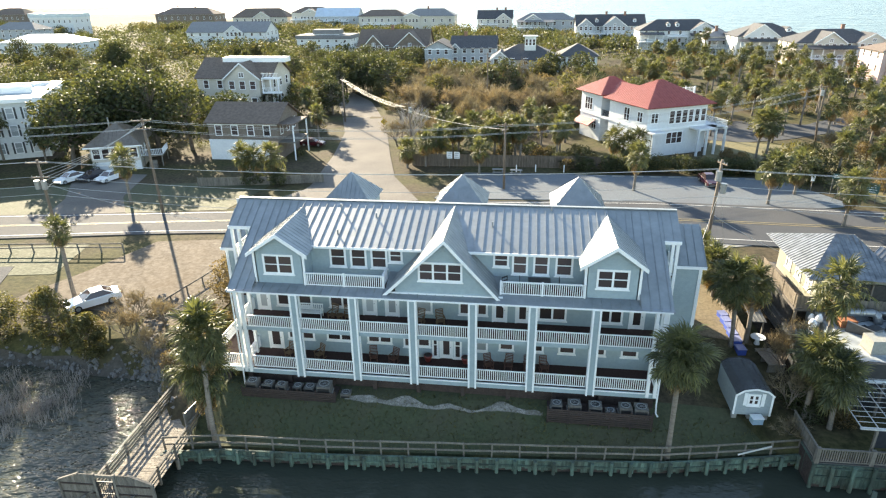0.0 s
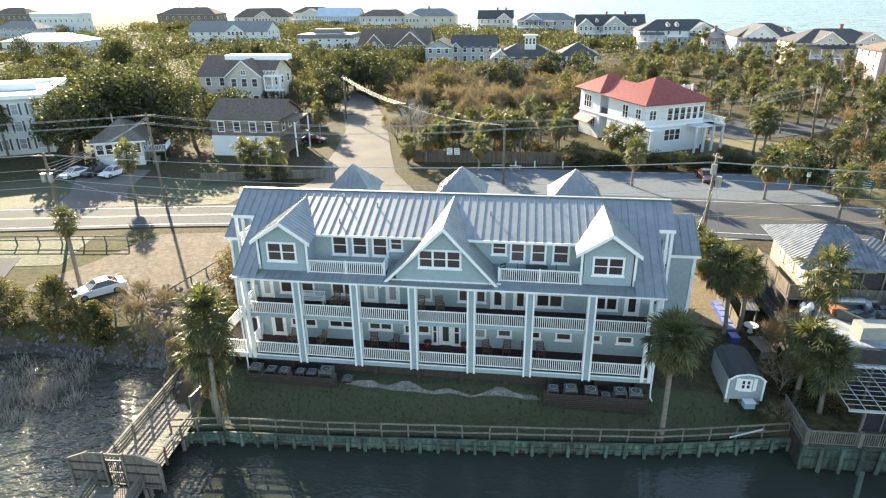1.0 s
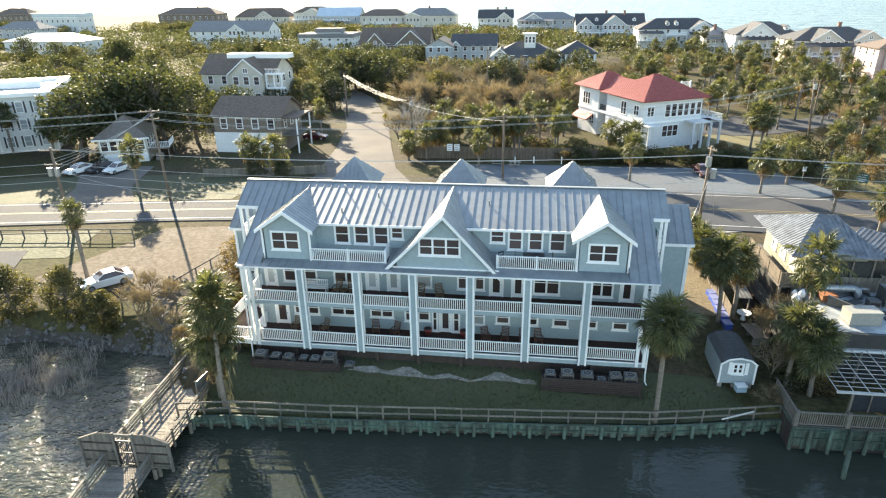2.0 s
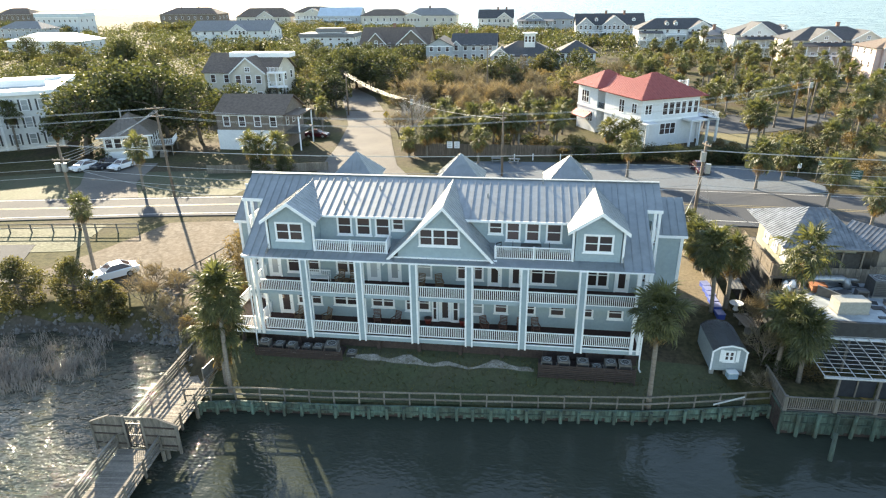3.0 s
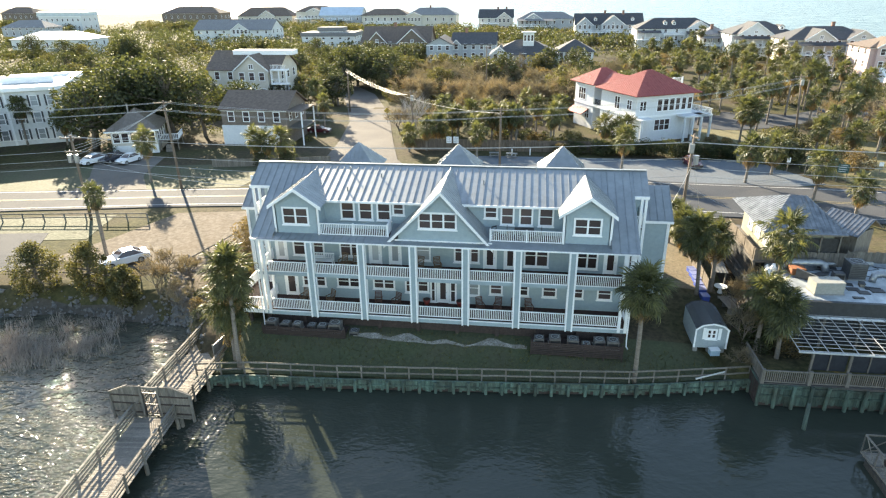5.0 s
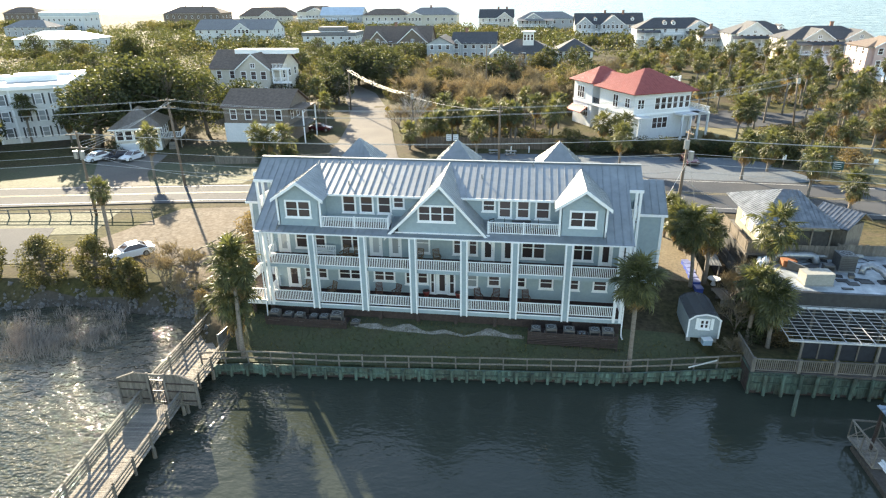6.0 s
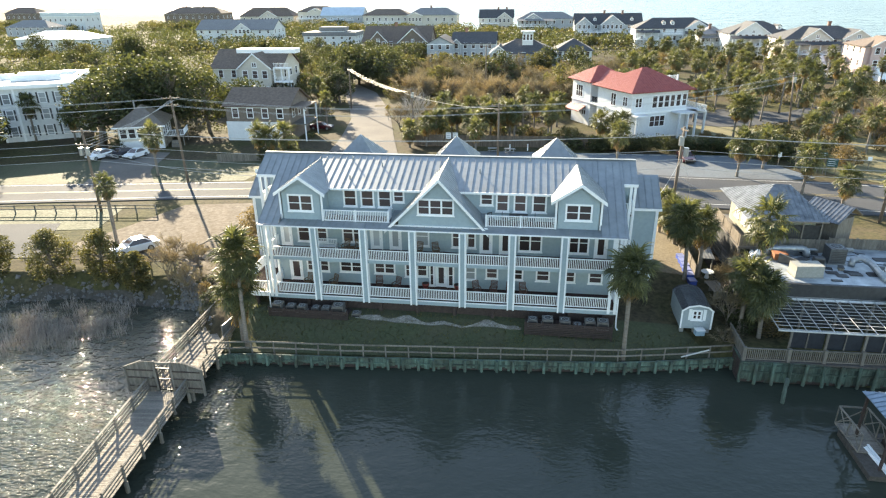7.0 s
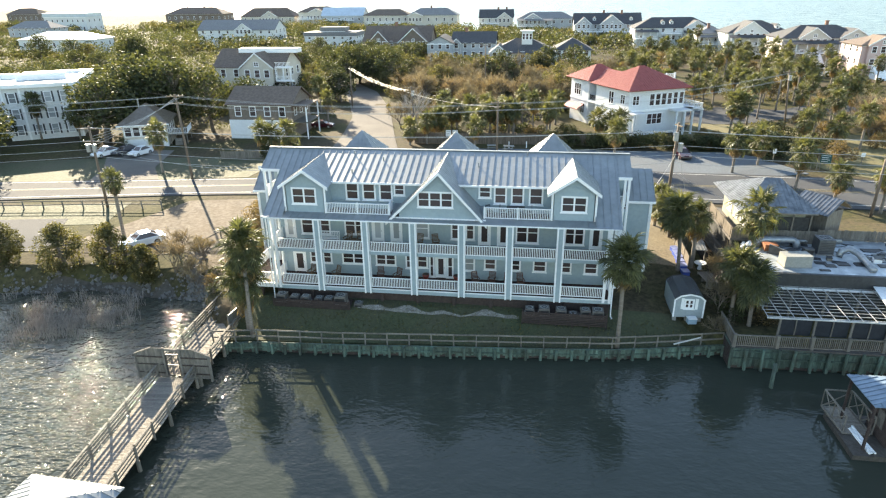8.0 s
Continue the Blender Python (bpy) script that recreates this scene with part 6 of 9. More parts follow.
house(38.5, 71.3, 290, 8.8, 13.9, M_greyhouse, M_shdark, "large dark-roofed beach house with white-edged gables", "gable_x", d=16, nwin=8, gables=((0.02, 0.25, 3.4, 2.0), (0.38, 0.72, 4.4, 2.5)), chim=((0.45, 0.5), (0.72, 0.45)), dormers=(0.3, 0.85), porches=((0.0, 1.0, 5.4, None),))
house(63.2, 97.1, 255, 8.8, 13.0, M_wht, M_shdark, "white beach house with dark roof, dormers and stairs", d=16, nwin=7, gables=((0.62, 0.92, 3.2, 1.2),), porches=((0.0, 0.28, 4.2, 7.0), (0.33, 0.58, 6.4, None), (0.62, 0.95, 4.2, 6.6)), dormers=(0.36, 0.47))
house(86.5, 98.5, 238, 7.4, 10.1, M_wht, M_shgrey, "low white beach house with a brick chimney", nwin=4, floors=1, z0=3.6, chim=((0.4, 0.3),), porches=((0.0, 1.0, 3.2, 6.0),))
house(94.0, 117.5, 222, 8.6, 12.9, M_wht, M_shdark, "white beach house with a broad front gable and porch", d=18, nwin=5, gables=((0.08, 0.6, 4.4, 2.2),), porches=((0.0, 0.72, 4.2, 7.2), (0.74, 1.0, 3.4, 6.4)), dormers=(0.8,))
h11 = house(101.2, 128.4, 185, 9.2, 13.0, M_beige, M_shdark, "tall beige beach house with front steps and dark roof", d=16, nwin=6, gables=((0.18, 0.52, 3.4, 1.6), (0.66, 1.0, 3.0, 0.8)), porches=((0.0, 0.62, 4.4, 7.4), (0.66, 1.0, 4.4, None)), chim=((0.62, 0.6),))
steps(h11, -6.5, -2.5, -4.0, 4.4)
h12 = house(112.5, 128.0, 155, 9.3, 11.9, M_pink, M_shbrown, "pink stucco beach house with brown gables", d=13, nwin=4, gables=((0.1, 0.6, 2.6, 1.0),))
steps(h12, -4.5, -1.5, -1.0, 3.6)
house(131, 150, 170, 9.3, 13.0, M_wht, M_shgrey, "white beach house among palms", nwin=5)
# houses towards the sun
house(-220, -184, 225, 6.8, 10.0, M_wht, M_paleroof, "low house with a broad pale blue metal roof", nwin=7, floors=1, d=18)
house(-322, -290, 370, 11.8, 14.4, M_wht, M_paleroof, "pale flat-roofed house in the glare", "flat", nwin=8, d=18)
house(-248, -204, 400, 12.0, 16.5, M_brownhouse, M_shbrown, "broad brown house on the skyline", nwin=9, d=18, chim=((0.3, 0.5), (0.6, 0.5)))
house(-149, -109, 260, 8.6, 13.2, M_wht, M_shgrey, "long pale house with white gables", "gable_x", nwin=9, d=16, gables=((0.5, 0.72, 3.2, 1.0),))
house(-181, -143, 380, 10.5, 16.0, M_beige, M_shbrown, "tall tan gabled beach house", nwin=7, gables=((0.4, 0.7, 3.6, 1.2),))
house(-394, -366, 420, 12.3, 17.0, M_brownhouse, M_shbrown, "brown house on the skyline", nwin=6)
house(-290, -262, 300, 8.0, 12.0, M_greyhouse, M_shgrey, "grey house among trees", nwin=6)
house(-330, -305, 240, 7.5, 11.0, M_wht, M_shgrey, "white house among trees", nwin=6)
# middle row
m1 = house(4.8, 24.5, 148, 7.8, 11.6, M_greyhouse, M_shdark, "grey house with a dark hip roof and white cupola", d=15, nwin=5, gables=((0.0, 0.26, 2.4, 1.0),))
cup = part("cupola", Geo().box(14.2 - 14.65, 4, 9.5, 17.4 - 14.65, 7.2, 13.6), M_wht, m1, "white octagonal cupola")
part("roof", Geo().tube([(1.15, 5.6, 13.6), (1.15, 5.6, 13.9)], 2.3, 8), M_wht, cup)
for i in range(3):
    window(m1, -0.35 + i * 1.05, 3.98, 11.2, 13.1, 0.55 + i * 1.05, 1)
house(24.5, 35.3, 154, 8.2, 11.4, M_wht, M_shdark, "white house wing with a long row of windows", d=12, nwin=6)
house(-18.4, -9.5, 172, 8.7, 11.2, M_greyhouse, M_shdark, "blue-grey house with a white-edged gable", "gable_y", d=14, nwin=3)
house(-10.5, 4.5, 178, 8.4, 11.9, M_greyhouse, M_shdark, "blue-grey house with a dark roof", "gable_x", d=14, nwin=5, gables=((0.02, 0.2, 1.6, 1.0),), chim=((0.3, 0.5),))
house(-45.4, -20.2, 190, 7.9, 13.4, M_brownhouse, M_shbrown, "brown shingled house with steep gables", "gable_x", d=15, nwin=6, gables=((0.1, 0.38, 4.0, 1.5), (0.55, 0.98, 5.0, 2.5)), chim=((0.45, 0.5),))
house(-83.6, -60, 232, 7.4, 9.0, M_wht, M_shgrey, "white flat-topped beach house", "flat", d=14, nwin=6)
house(-77, -66, 236, 9.3, 11.0, M_wht, M_shgrey, "small white flat roof room", "flat", d=6, nwin=3, floors=1, z0=7)
m5 = house(-57.0, -40.2, 95, 9.4, 13.2, M_beige, M_shbrown, "tan house with a front gable and stacked balconies", "gable_x", d=12, nwin=5, gables=((0.42, 0.88, 3.4, 1.2),))
part("roof_terrace", Geo().box(-4, 4.5, 12.2, 10.5, 8, 13.2), M_white, m5, "white parapet on the roof")
for z in (3.6, 6.6, 9.6):
    porch(m5, 7.2, 11.0, 0.0, z, 1.8, None, None)
m6 = house(-38.4, -26.2, 62.2, 6.5, 9.2, M_brownhouse, M_shbrown, "dark brown cottage above a white block base", "gable_x", d=10, z0=3.4, floors=1, nwin=4)
part("block_base", Geo().box(-6.2, -0.12, 0, 4.4, -0.02, 3.5), M_stucco, m6, "white painted block base")
part("porch_roof", Geo().box(6.1, 0, 6.0, 9.0, 7, 6.2), M_shbrown, m6)
for y in (0.2, 6.8):
    part("porch_post", Geo().box(8.7, y, 0, 8.9, y + 0.2, 6.0), M_white, m6)
part("porch_floor", Geo().box(6.1, 0, 3.0, 9.0, 7, 3.2), M_woodgrey, m6)
# roadside cottage with hip roof
hut = root("house", (-54.2, 52.8, ground_z(-51, 54)), 20.5, "small white roadside cottage with a brown metal hip roof", "house")
part("wall", Geo().box(0, 0, 0, 7.3, 8.2, 4.15), M_beige, hut)
part("roof", hip_roof(0, 0, 7.3, 8.2, 4.15, 7.2, 0.75, 0.6), surface("brown_metal_roofing", (0.24, 0.20, 0.16), (0.15, 0.125, 0.10), 0.36, metal=0.5, fine=2), hut, "brown metal hip roof, one slope shining in the sun")
part("eave_board", Geo().box(-0.75, -0.8, 3.93, 8.05, -0.72, 4.14), M_white, hut)
window_row(hut, 0.15, 7.2, -0.01, 1.95, 3.75, 5, 1.3)
window_row(hut, 0.6, 7.6, 7.31, 1.95, 3.75, 4, 1.3, 1, "+x")
part("base_band", Geo().box(-0.05, -0.06, 0, 7.35, -0.02, 1.5), M_stucco, hut, "white painted base")
part("chimney", Geo().tube([(2.4, 4.6, 6.0), (2.4, 4.6, 7.9)], 0.15, 8), M_galv, hut)
part("side_deck", Geo().box(7.4, 1.0, 1.7, 10.6, 6.0, 1.9), M_woodgrey, hut)
part("deck_rail", railing(Geo(), (7.4, 1.0, 1.9), (10.6, 1.0, 1.9), 1.0, 0.25), M_white, hut)
part("deck_rail", railing(Geo(), (10.6, 1.0, 1.9), (10.6, 6.0, 1.9), 1.0, 0.25), M_white, hut)
for x in (7.6, 10.4):
    for y in (1.15, 5.85):
        part("deck_post", Geo().box(x - 0.08, y - 0.08, -0.3, x + 0.08, y + 0.08, 1.7), M_woodgrey, hut)
part("deck_steps", Geo().box(8.4, 0.1, -0.2, 9.6, 0.98, 0.55).box(8.4, 0.55, 0.55, 9.6, 0.98, 1.15), M_woodgrey, hut)

# white flat-roofed three-storey house with shutters
lw = root("house", (-69.0, 62.0, ground_z(-69, 62)), 28, "white three-storey house with a flat roof and dark shutters", "house")
part("wall", Geo().box(-12.0, 0, 0, 0, 22, 9.7), M_wht, lw)
part("wall", Geo().box(-26, 3.0, 0, -12.0, 22, 9.2), M_wht, lw)
part("cornice", Geo().box(-12.6, -0.7, 9.7, 0.7, 0.9, 10.4).box(-0.9, 0.9, 9.7, 0.7, 22.6, 10.4).box(-12.6, 0.9, 9.7, -11.0, 3.0, 10.4).box(-27, 2.3, 9.2, -12.6, 3.9, 10.0).box(-12.6, 21, 9.7, -0.9, 22.6, 10.4), M_white, lw, "deep white cornice")
part("roof", Geo().box(-26, 3.9, 9.2, -0.9, 21, 9.75), M_membrane, lw, "flat grey roof deck")
part("roof_parapet", Geo().box(-12, 12, 9.75, -3, 12.4, 11.0).box(-26, 16, 9.75, -12, 16.4, 10.8), M_white, lw)
for z in (0.9, 3.9, 6.9):
    window_row(lw, -8.6, -0.5, -0.01, z, z + 2.0, 3, 1.3, 1, "-y", M_blind, True)
    window_row(lw, -11.6, -9.2, -0.01, z, z + 2.0, 1, 1.3, 1, "-y", M_blind, True)
    window_row(lw, 1.0, 16, 0.01, z, z + 2.0, 6, 1.1, 1, "+x", M_blind, True)
for x in (-12.0, -9.0, 0.0):
    part("corner_board", Geo().box(x - 0.18, -0.1, 0, x + 0.18, -0.02, 9.7), M_white, lw)
for z in (3.3, 6.4):
    part("balcony", Geo().box(-26, 0.9, z - 0.2, -12.1, 3.0, z), M_white, lw)
    part("balcony_rail", railing(Geo(), (-26, 1.0, z), (-12.1, 1.0, z), 1.0, 0.2), M_white, lw)
    window_row(lw, -25, -13, 2.99, z + 0.3, z + 2.3, 4, 1.3, 1, "-y")

# red-roofed white house, set at an angle
RT = 27.0
red = root("house", (35.1, 69.0, ground_z(36, 72)), RT, "white stucco house with a red metal hip roof", "house")
part("wall", Geo().box(0, 0, 0, 12, 11.0, 8.4), M_stucco, red)
part("wall", Geo().box(0.0, 13.6, 0, 8.0, 20.5, 8.6), M_stucco, red)
part("wall", Geo().box(2.2, 11.0, 0, 9.0, 13.6, 8.2), M_stucco, red)
part("floor_band", Geo().box(-0.12, -0.12, 4.4, 12.1, -0.01, 4.75), M_white, red)
part("floor_band", Geo().box(-0.12, 0, 4.4, -0.01, 20.6, 4.75), M_white, red)
part("roof", hip_roof(0, 0, 12, 11.0, 8.4, 11.9, 1.0, 0.5), M_redroof, red, "red standing-seam hip roof")
part("roof", hip_roof(0, 13.6, 8.0, 20.5, 8.6, 11.2, 0.9, 0.5), M_redroof, red, "red standing-seam hip roof")
part("roof", gable_roof(0.6, 9.5, 9.0, 15.0, 8.3, 10.4, False, 0.4, 0.5), M_redroof, red)
part("roof", hip_roof(-0.1, 3.6, 3.0, 8.0, 8.35, 9.7, 0.9, 0.5), M_redroof, red)
window_row(red, 0.4, 2.4, -0.01, 5.6, 7.4, 1, 1.5, 2)
window_row(red, 4.2, 12.0, -0.01, 5.3, 7.6, 6, 1.15, 1)
window_row(red, 3.6, 8.0, -0.01, 1.9, 4.0, 1, 3.4, 3)
window_row(red, 0.4, 2.4, -0.01, 1.6, 4.0, 1, 0.9, 1)
window_row(red, 0.8, 3.2, -0.01 - 0.0, 5.6, 7.4, 1, 1.5, 2, "-x")
window_row(red, 4.4, 7.0, -0.01, 5.2, 7.6, 1, 1.7, 2, "-x")
window_row(red, 16, 19.6, -0.01, 5.2, 7.6, 1, 2.6, 3, "-x")
window_row(red, 14.6, 16.6, -0.01, 1.8, 3.9, 1, 1.6, 2, "-x")
part("porch_floor", Geo().box(8.6, -2.6, 4.3, 13.6, -0.13, 4.6).box(12.1, -2.6, 4.3, 14.6, 8, 4.6), M_stucco, red)
part("balcony_rail", railing(Geo(), (12.1, -2.5, 4.6), (14.5, -2.5, 4.6), 1.0, 0.2), M_white, red)
part("balcony_rail", railing(Geo(), (14.5, -2.5, 4.6), (14.5, 8, 4.6), 1.0, 0.2), M_white, red)
for x, y in ((8.8, -2.4), (10.6, -2.4), (12.4, -2.4), (14.4, -2.4), (14.4, 2.5), (14.4, 7.5)):
    part("porch_post", Geo().box(x - 0.16, y - 0.16, -0.2, x + 0.16, y + 0.16, 4.3), M_stucco, red)
part("loggia_post", Geo().box(-0.1, -2.0, 0, 0.2, -1.7, 4.4), M_stucco, red)
part("loggia_slab", Geo().box(-0.3, -2.2, 4.3, 2.6, -0.13, 4.5), M_stucco, red)
part("balcony_rail", railing(Geo(), (0.3, 11.0, 4.8), (0.3, 13.6, 4.8), 1.0, 0.15), M_dark, red)
part("balcony", Geo().box(0.1, 11.0, 4.5, 2.2, 13.6, 4.75), M_stucco, red)
part("garage_roof", Geo().prism([(-1.6, 15.2, 2.6), (-1.6, 20.6, 2.6), (-0.13, 20.6, 3.5), (-0.13, 15.2, 3.5)], (0, 0, 0.15)), M_redroof, red)
part("roof_terrace", Geo().box(12.05, 8.5, 0, 16.5, 14, 8.6), M_stucco, red, "white roof terrace block")
for x in (12.3, 14.3, 16.3):
    part("terrace_post", Geo().box(x - 0.12, 8.5, 8.6, x + 0.12, 8.74, 9.75), M_stucco, red)
for x in (12.3, 14.3):
    part("balcony_rail", railing(Geo(), (x + 0.12, 8.62, 8.6), (x + 1.88, 8.62, 8.6), 1.0, 0.2), M_white, red)


# ---- plants ----
def scatter_leaves(g, centre, radius, n, size, rnd, squash=0.75, hollow=0.3):
    """n small leaf cards with bent tips in a ragged clump."""
    for _ in range(n):
        d = Vector((rnd.gauss(0, 1), rnd.gauss(0, 1), rnd.gauss(0, 1))).normalized()
        r = radius * (hollow + (1 - hollow) * rnd.random() ** 0.5)
        p = Vector(centre) + Vector((d.x * r, d.y * r, d.z * r * squash))
        s = size * rnd.uniform(0.6, 1.3)
        a = Vector((rnd.gauss(0, 1), rnd.gauss(0, 1), rnd.gauss(0, 0.7))).normalized()
        b = a.cross(Vector((rnd.gauss(0, 1), rnd.gauss(0, 1), rnd.gauss(0, 1)))).normalized()
        c = a.cross(b)
        k = len(g.v)
        g.v += [tuple(p - a * s * 0.5), tuple(p - b * s * 0.32 + c * s * 0.08), tuple(p + a * s * 0.5), tuple(p + b * s * 0.32 + c * s * 0.08)]
        g.f += [(k, k + 1, k + 2), (k, k + 2, k + 3)]


def leafy_tree(seed, h, spread, clumps, leaves, size, low=0.25):
    """Trunk with limbs, and a ragged crown of leaf clumps at the limb ends."""
    rnd = random.Random(seed)
    wood, crown = Geo(), Geo()
    lean = (rnd.uniform(-0.3, 0.3), rnd.uniform(-0.3, 0.3))
    fork = h * rnd.uniform(0.25, 0.4)
    wood.tube([(0, 0, -0.3), (lean[0] * 0.4, lean[1] * 0.4, fork * 0.6), (lean[0], lean[1], fork), (lean[0] * 1.5, lean[1] * 1.5, h * 0.8)], [h * 0.035, h * 0.028, h * 0.023, h * 0.006], 7)
    for i in range(clumps):
        az = 2.4 * i + rnd.uniform(-0.5, 0.5)
        k = (i + 0.5) / clumps
        z = h * (low + (0.93 - low) * k)
        r = spread * math.sin(math.pi * min(0.97, 0.18 + 0.80 * k)) ** 0.7 * rnd.uniform(0.45, 1.0)
        c = (lean[0] + r * math.cos(az), lean[1] + r * math.sin(az), z)
        wood.tube([(lean[0], lean[1], min(z, fork + (h - fork) * 0.5 * k)), (c[0] * 0.6, c[1] * 0.6, z * 0.93), c], [h * 0.012, h * 0.007, h * 0.003], 4, False)
        rad = spread * rnd.uniform(0.26, 0.46)
        scatter_leaves(crown, c, rad, int(leaves * rnd.uniform(0.6, 1.3)), size, rnd)
    return wood, crown


def bare_tree(seed, h, spread, twigs=420):
    """A leafless winter tree: forking limbs and a haze of fine twigs."""
    rnd = random.Random(seed)
    wood, fine = Geo(), Geo()

    def grow(p, d, length, r, depth):
        q = p + d * length
        wood.tube([p, q], [r, r * 0.65], 4 if depth else 6, False)
        if depth >= 3:
            for _ in range(twigs // 45):
                e = (d + Vector((rnd.gauss(0, 0.6), rnd.gauss(0, 0.6), rnd.gauss(0.1, 0.45)))).normalized()
                t = p + d * length * rnd.random()
                s = e.cross(Vector((rnd.random(), rnd.random(), rnd.random()))).normalized() * rnd.uniform(0.016, 0.036)
                ln = rnd.uniform(0.5, 1.4) * h * 0.15
                k = len(fine.v)
                fine.v += [tuple(t - s), tuple(t + s), tuple(t + e * ln)]
                fine.f.append((k, k + 1, k + 2))
            return
        for _ in range(3 if depth else 4):
            e = (d * 0.8 + Vector((rnd.gauss(0, 0.55), rnd.gauss(0, 0.55), rnd.uniform(0.0, 0.5)))).normalized()
            grow(p + d * length * rnd.uniform(0.55, 1.0), e, length * rnd.uniform(0.6, 0.85), r * 0.55, depth + 1)

    for _ in range(3):
        grow(Vector((rnd.uniform(-0.3, 0.3), rnd.uniform(-0.3, 0.3), -0.2)), Vector((rnd.gauss(0, 0.25), rnd.gauss(0, 0.25), 1)).normalized(), h * 0.34, h * 0.016, 0)
    return wood, fine


def fan_frond(seed, dry=False):
    """One fan-shaped palm leaf: a long stalk that runs on as an arched rib, and narrow split blades whose tips hang."""
    rnd = random.Random(seed)
    g = Geo()
    L = rnd.uniform(0.75, 1.05)
    g.tube([(0, 0, 0), (L * 0.5, 0, 0.06), (L, 0, 0.0)], [0.032, 0.022, 0.014], 3, False)
    n = 25
    for i in range(n):
        u = 2 * i / (n - 1) - 1
        a = radians(118 * u) + rnd.uniform(-0.06, 0.06)
        rib = 0.34 * (1 - abs(u)) ** 1.2                      # how far out along the rib this blade starts
        ln = (0.86 - 0.26 * abs(u)) * rnd.uniform(0.78, 1.15)
        d = Vector((math.cos(a), math.sin(a), 0.30 * abs(u)))
        s = Vector((-math.sin(a), math.cos(a), 0.55 if i % 2 else -0.55))
        o = Vector((L + rib, 0, -0.5 * rib * rib))
        droop = rnd.uniform(0.22, 0.60) * (1.9 if dry else 1.0)
        p1 = o + d * ln * 0.42 + Vector((0, 0, 0.02 - 0.1 * rib))
        p2 = o + d * ln * 0.74 + Vector((0, 0, -droop * 0.32))
        p3 = o + d * ln * 0.96 + Vector((0, 0, -droop))
        w = rnd.uniform(0.034, 0.048)
        k = len(g.v)
        g.v += [tuple(o), tuple(p1 - s * w), tuple(p1 + s * w), tuple(p2 - s * w * 0.6), tuple(p2 + s * w * 0.6), tuple(p3)]
        g.f += [(k, k + 1, k + 2), (k + 1, k + 3, k + 4, k + 2), (k + 3, k + 5, k + 4)]
    return g


FROND = [mesh_of("frond", fan_frond(i), M_palm) for i in range(6)]
FROND_GEO = [fan_frond(i) for i in range(6)]
DRY_GEO = fan_frond(9, True)


def palm_pose(i, n, rnd, size):
    """Young fronds stand in the middle, the older ones arch out and hang."""
    k = i / n
    el = 82 - 138 * k ** 0.85 + rnd.uniform(-13, 13)
    return (pose(0, 0, 0.35 - 0.55 * k, 0, 0, i * 137.5 + rnd.uniform(-22, 22)) @ pose(0, 0, 0, 0, -el, 0)
            @ pose(0, 0, 0, rnd.uniform(-40, 40), 0, 0) @ Matrix.Diagonal((size, size * rnd.uniform(0.85, 1.1), size, 1)))


def palm_trunk(h, rnd, lean, r=0.19):
    pts, rr = [], []
    for i in range(7):
        k = i / 6
        pts.append((lean[0] * k * k, lean[1] * k * k, -0.4 + (h + 0.4) * k))
        rr.append(r * (1.25 if i == 0 else 1.0 + 0.06 * math.sin(i * 2.2)) * (1 - 0.1 * k))
    return Geo().tube(pts, rr, 9)


def joined(g, geo, m):
    k = len(g.v)
    g.v += [tuple(m @ Vector(p)) for p in geo.v]
    g.f += [tuple(i + k for i in q) for q in geo.f]


PALMS = []
for s in range(5):
    rnd = random.Random(100 + s)
    cr, dr = Geo(), Geo()
    for i in range(40):
        joined(cr, FROND_GEO[i % 6], palm_pose(i, 40, rnd, rnd.uniform(0.78, 1.12)))
    for i in range(9):
        joined(dr, DRY_GEO, pose(0, 0, -0.3, 0, 0, i * 40 + rnd.uniform(-12, 12)) @ pose(0, 0, 0, 0, rnd.uniform(50, 80), 0))
    PALMS.append((mesh_of("crown", cr, M_palm), mesh_of("dead_fronds", dr, M_palmdry)))
TRUNKS = {}


def palm(x, y, h, seed=0, size=1.0, lean=(0, 0), label="sabal palm with a round crown of fan fronds", z=None):
    rnd = random.Random(seed * 13 + 7)
    ob = root("palm_tree", (x, y, ground_z(x, y) if z is None else z), 0, label, "palm tree")
    if lean == (0, 0):
        key = (round(h), seed % 2)
        if key not in TRUNKS:
            TRUNKS[key] = mesh_of("trunk", palm_trunk(round(h), rnd, (0.1, 0.05)), M_trunk, True)
        t = part("trunk", TRUNKS[key], None, ob)
        h, lean = round(h), (0.1, 0.05)
    else:
        part("trunk", palm_trunk(h, rnd, lean), M_trunk, ob, smooth=True)
    cr, dr = PALMS[seed % 5]
    m = pose(lean[0], lean[1], h, 0, 0, (seed * 77) % 360) @ Matrix.Diagonal((size, size, size, 1))
    part("crown", cr, None, ob, at=m)
    part("dead_fronds", dr, None, ob, at=m)
    return ob


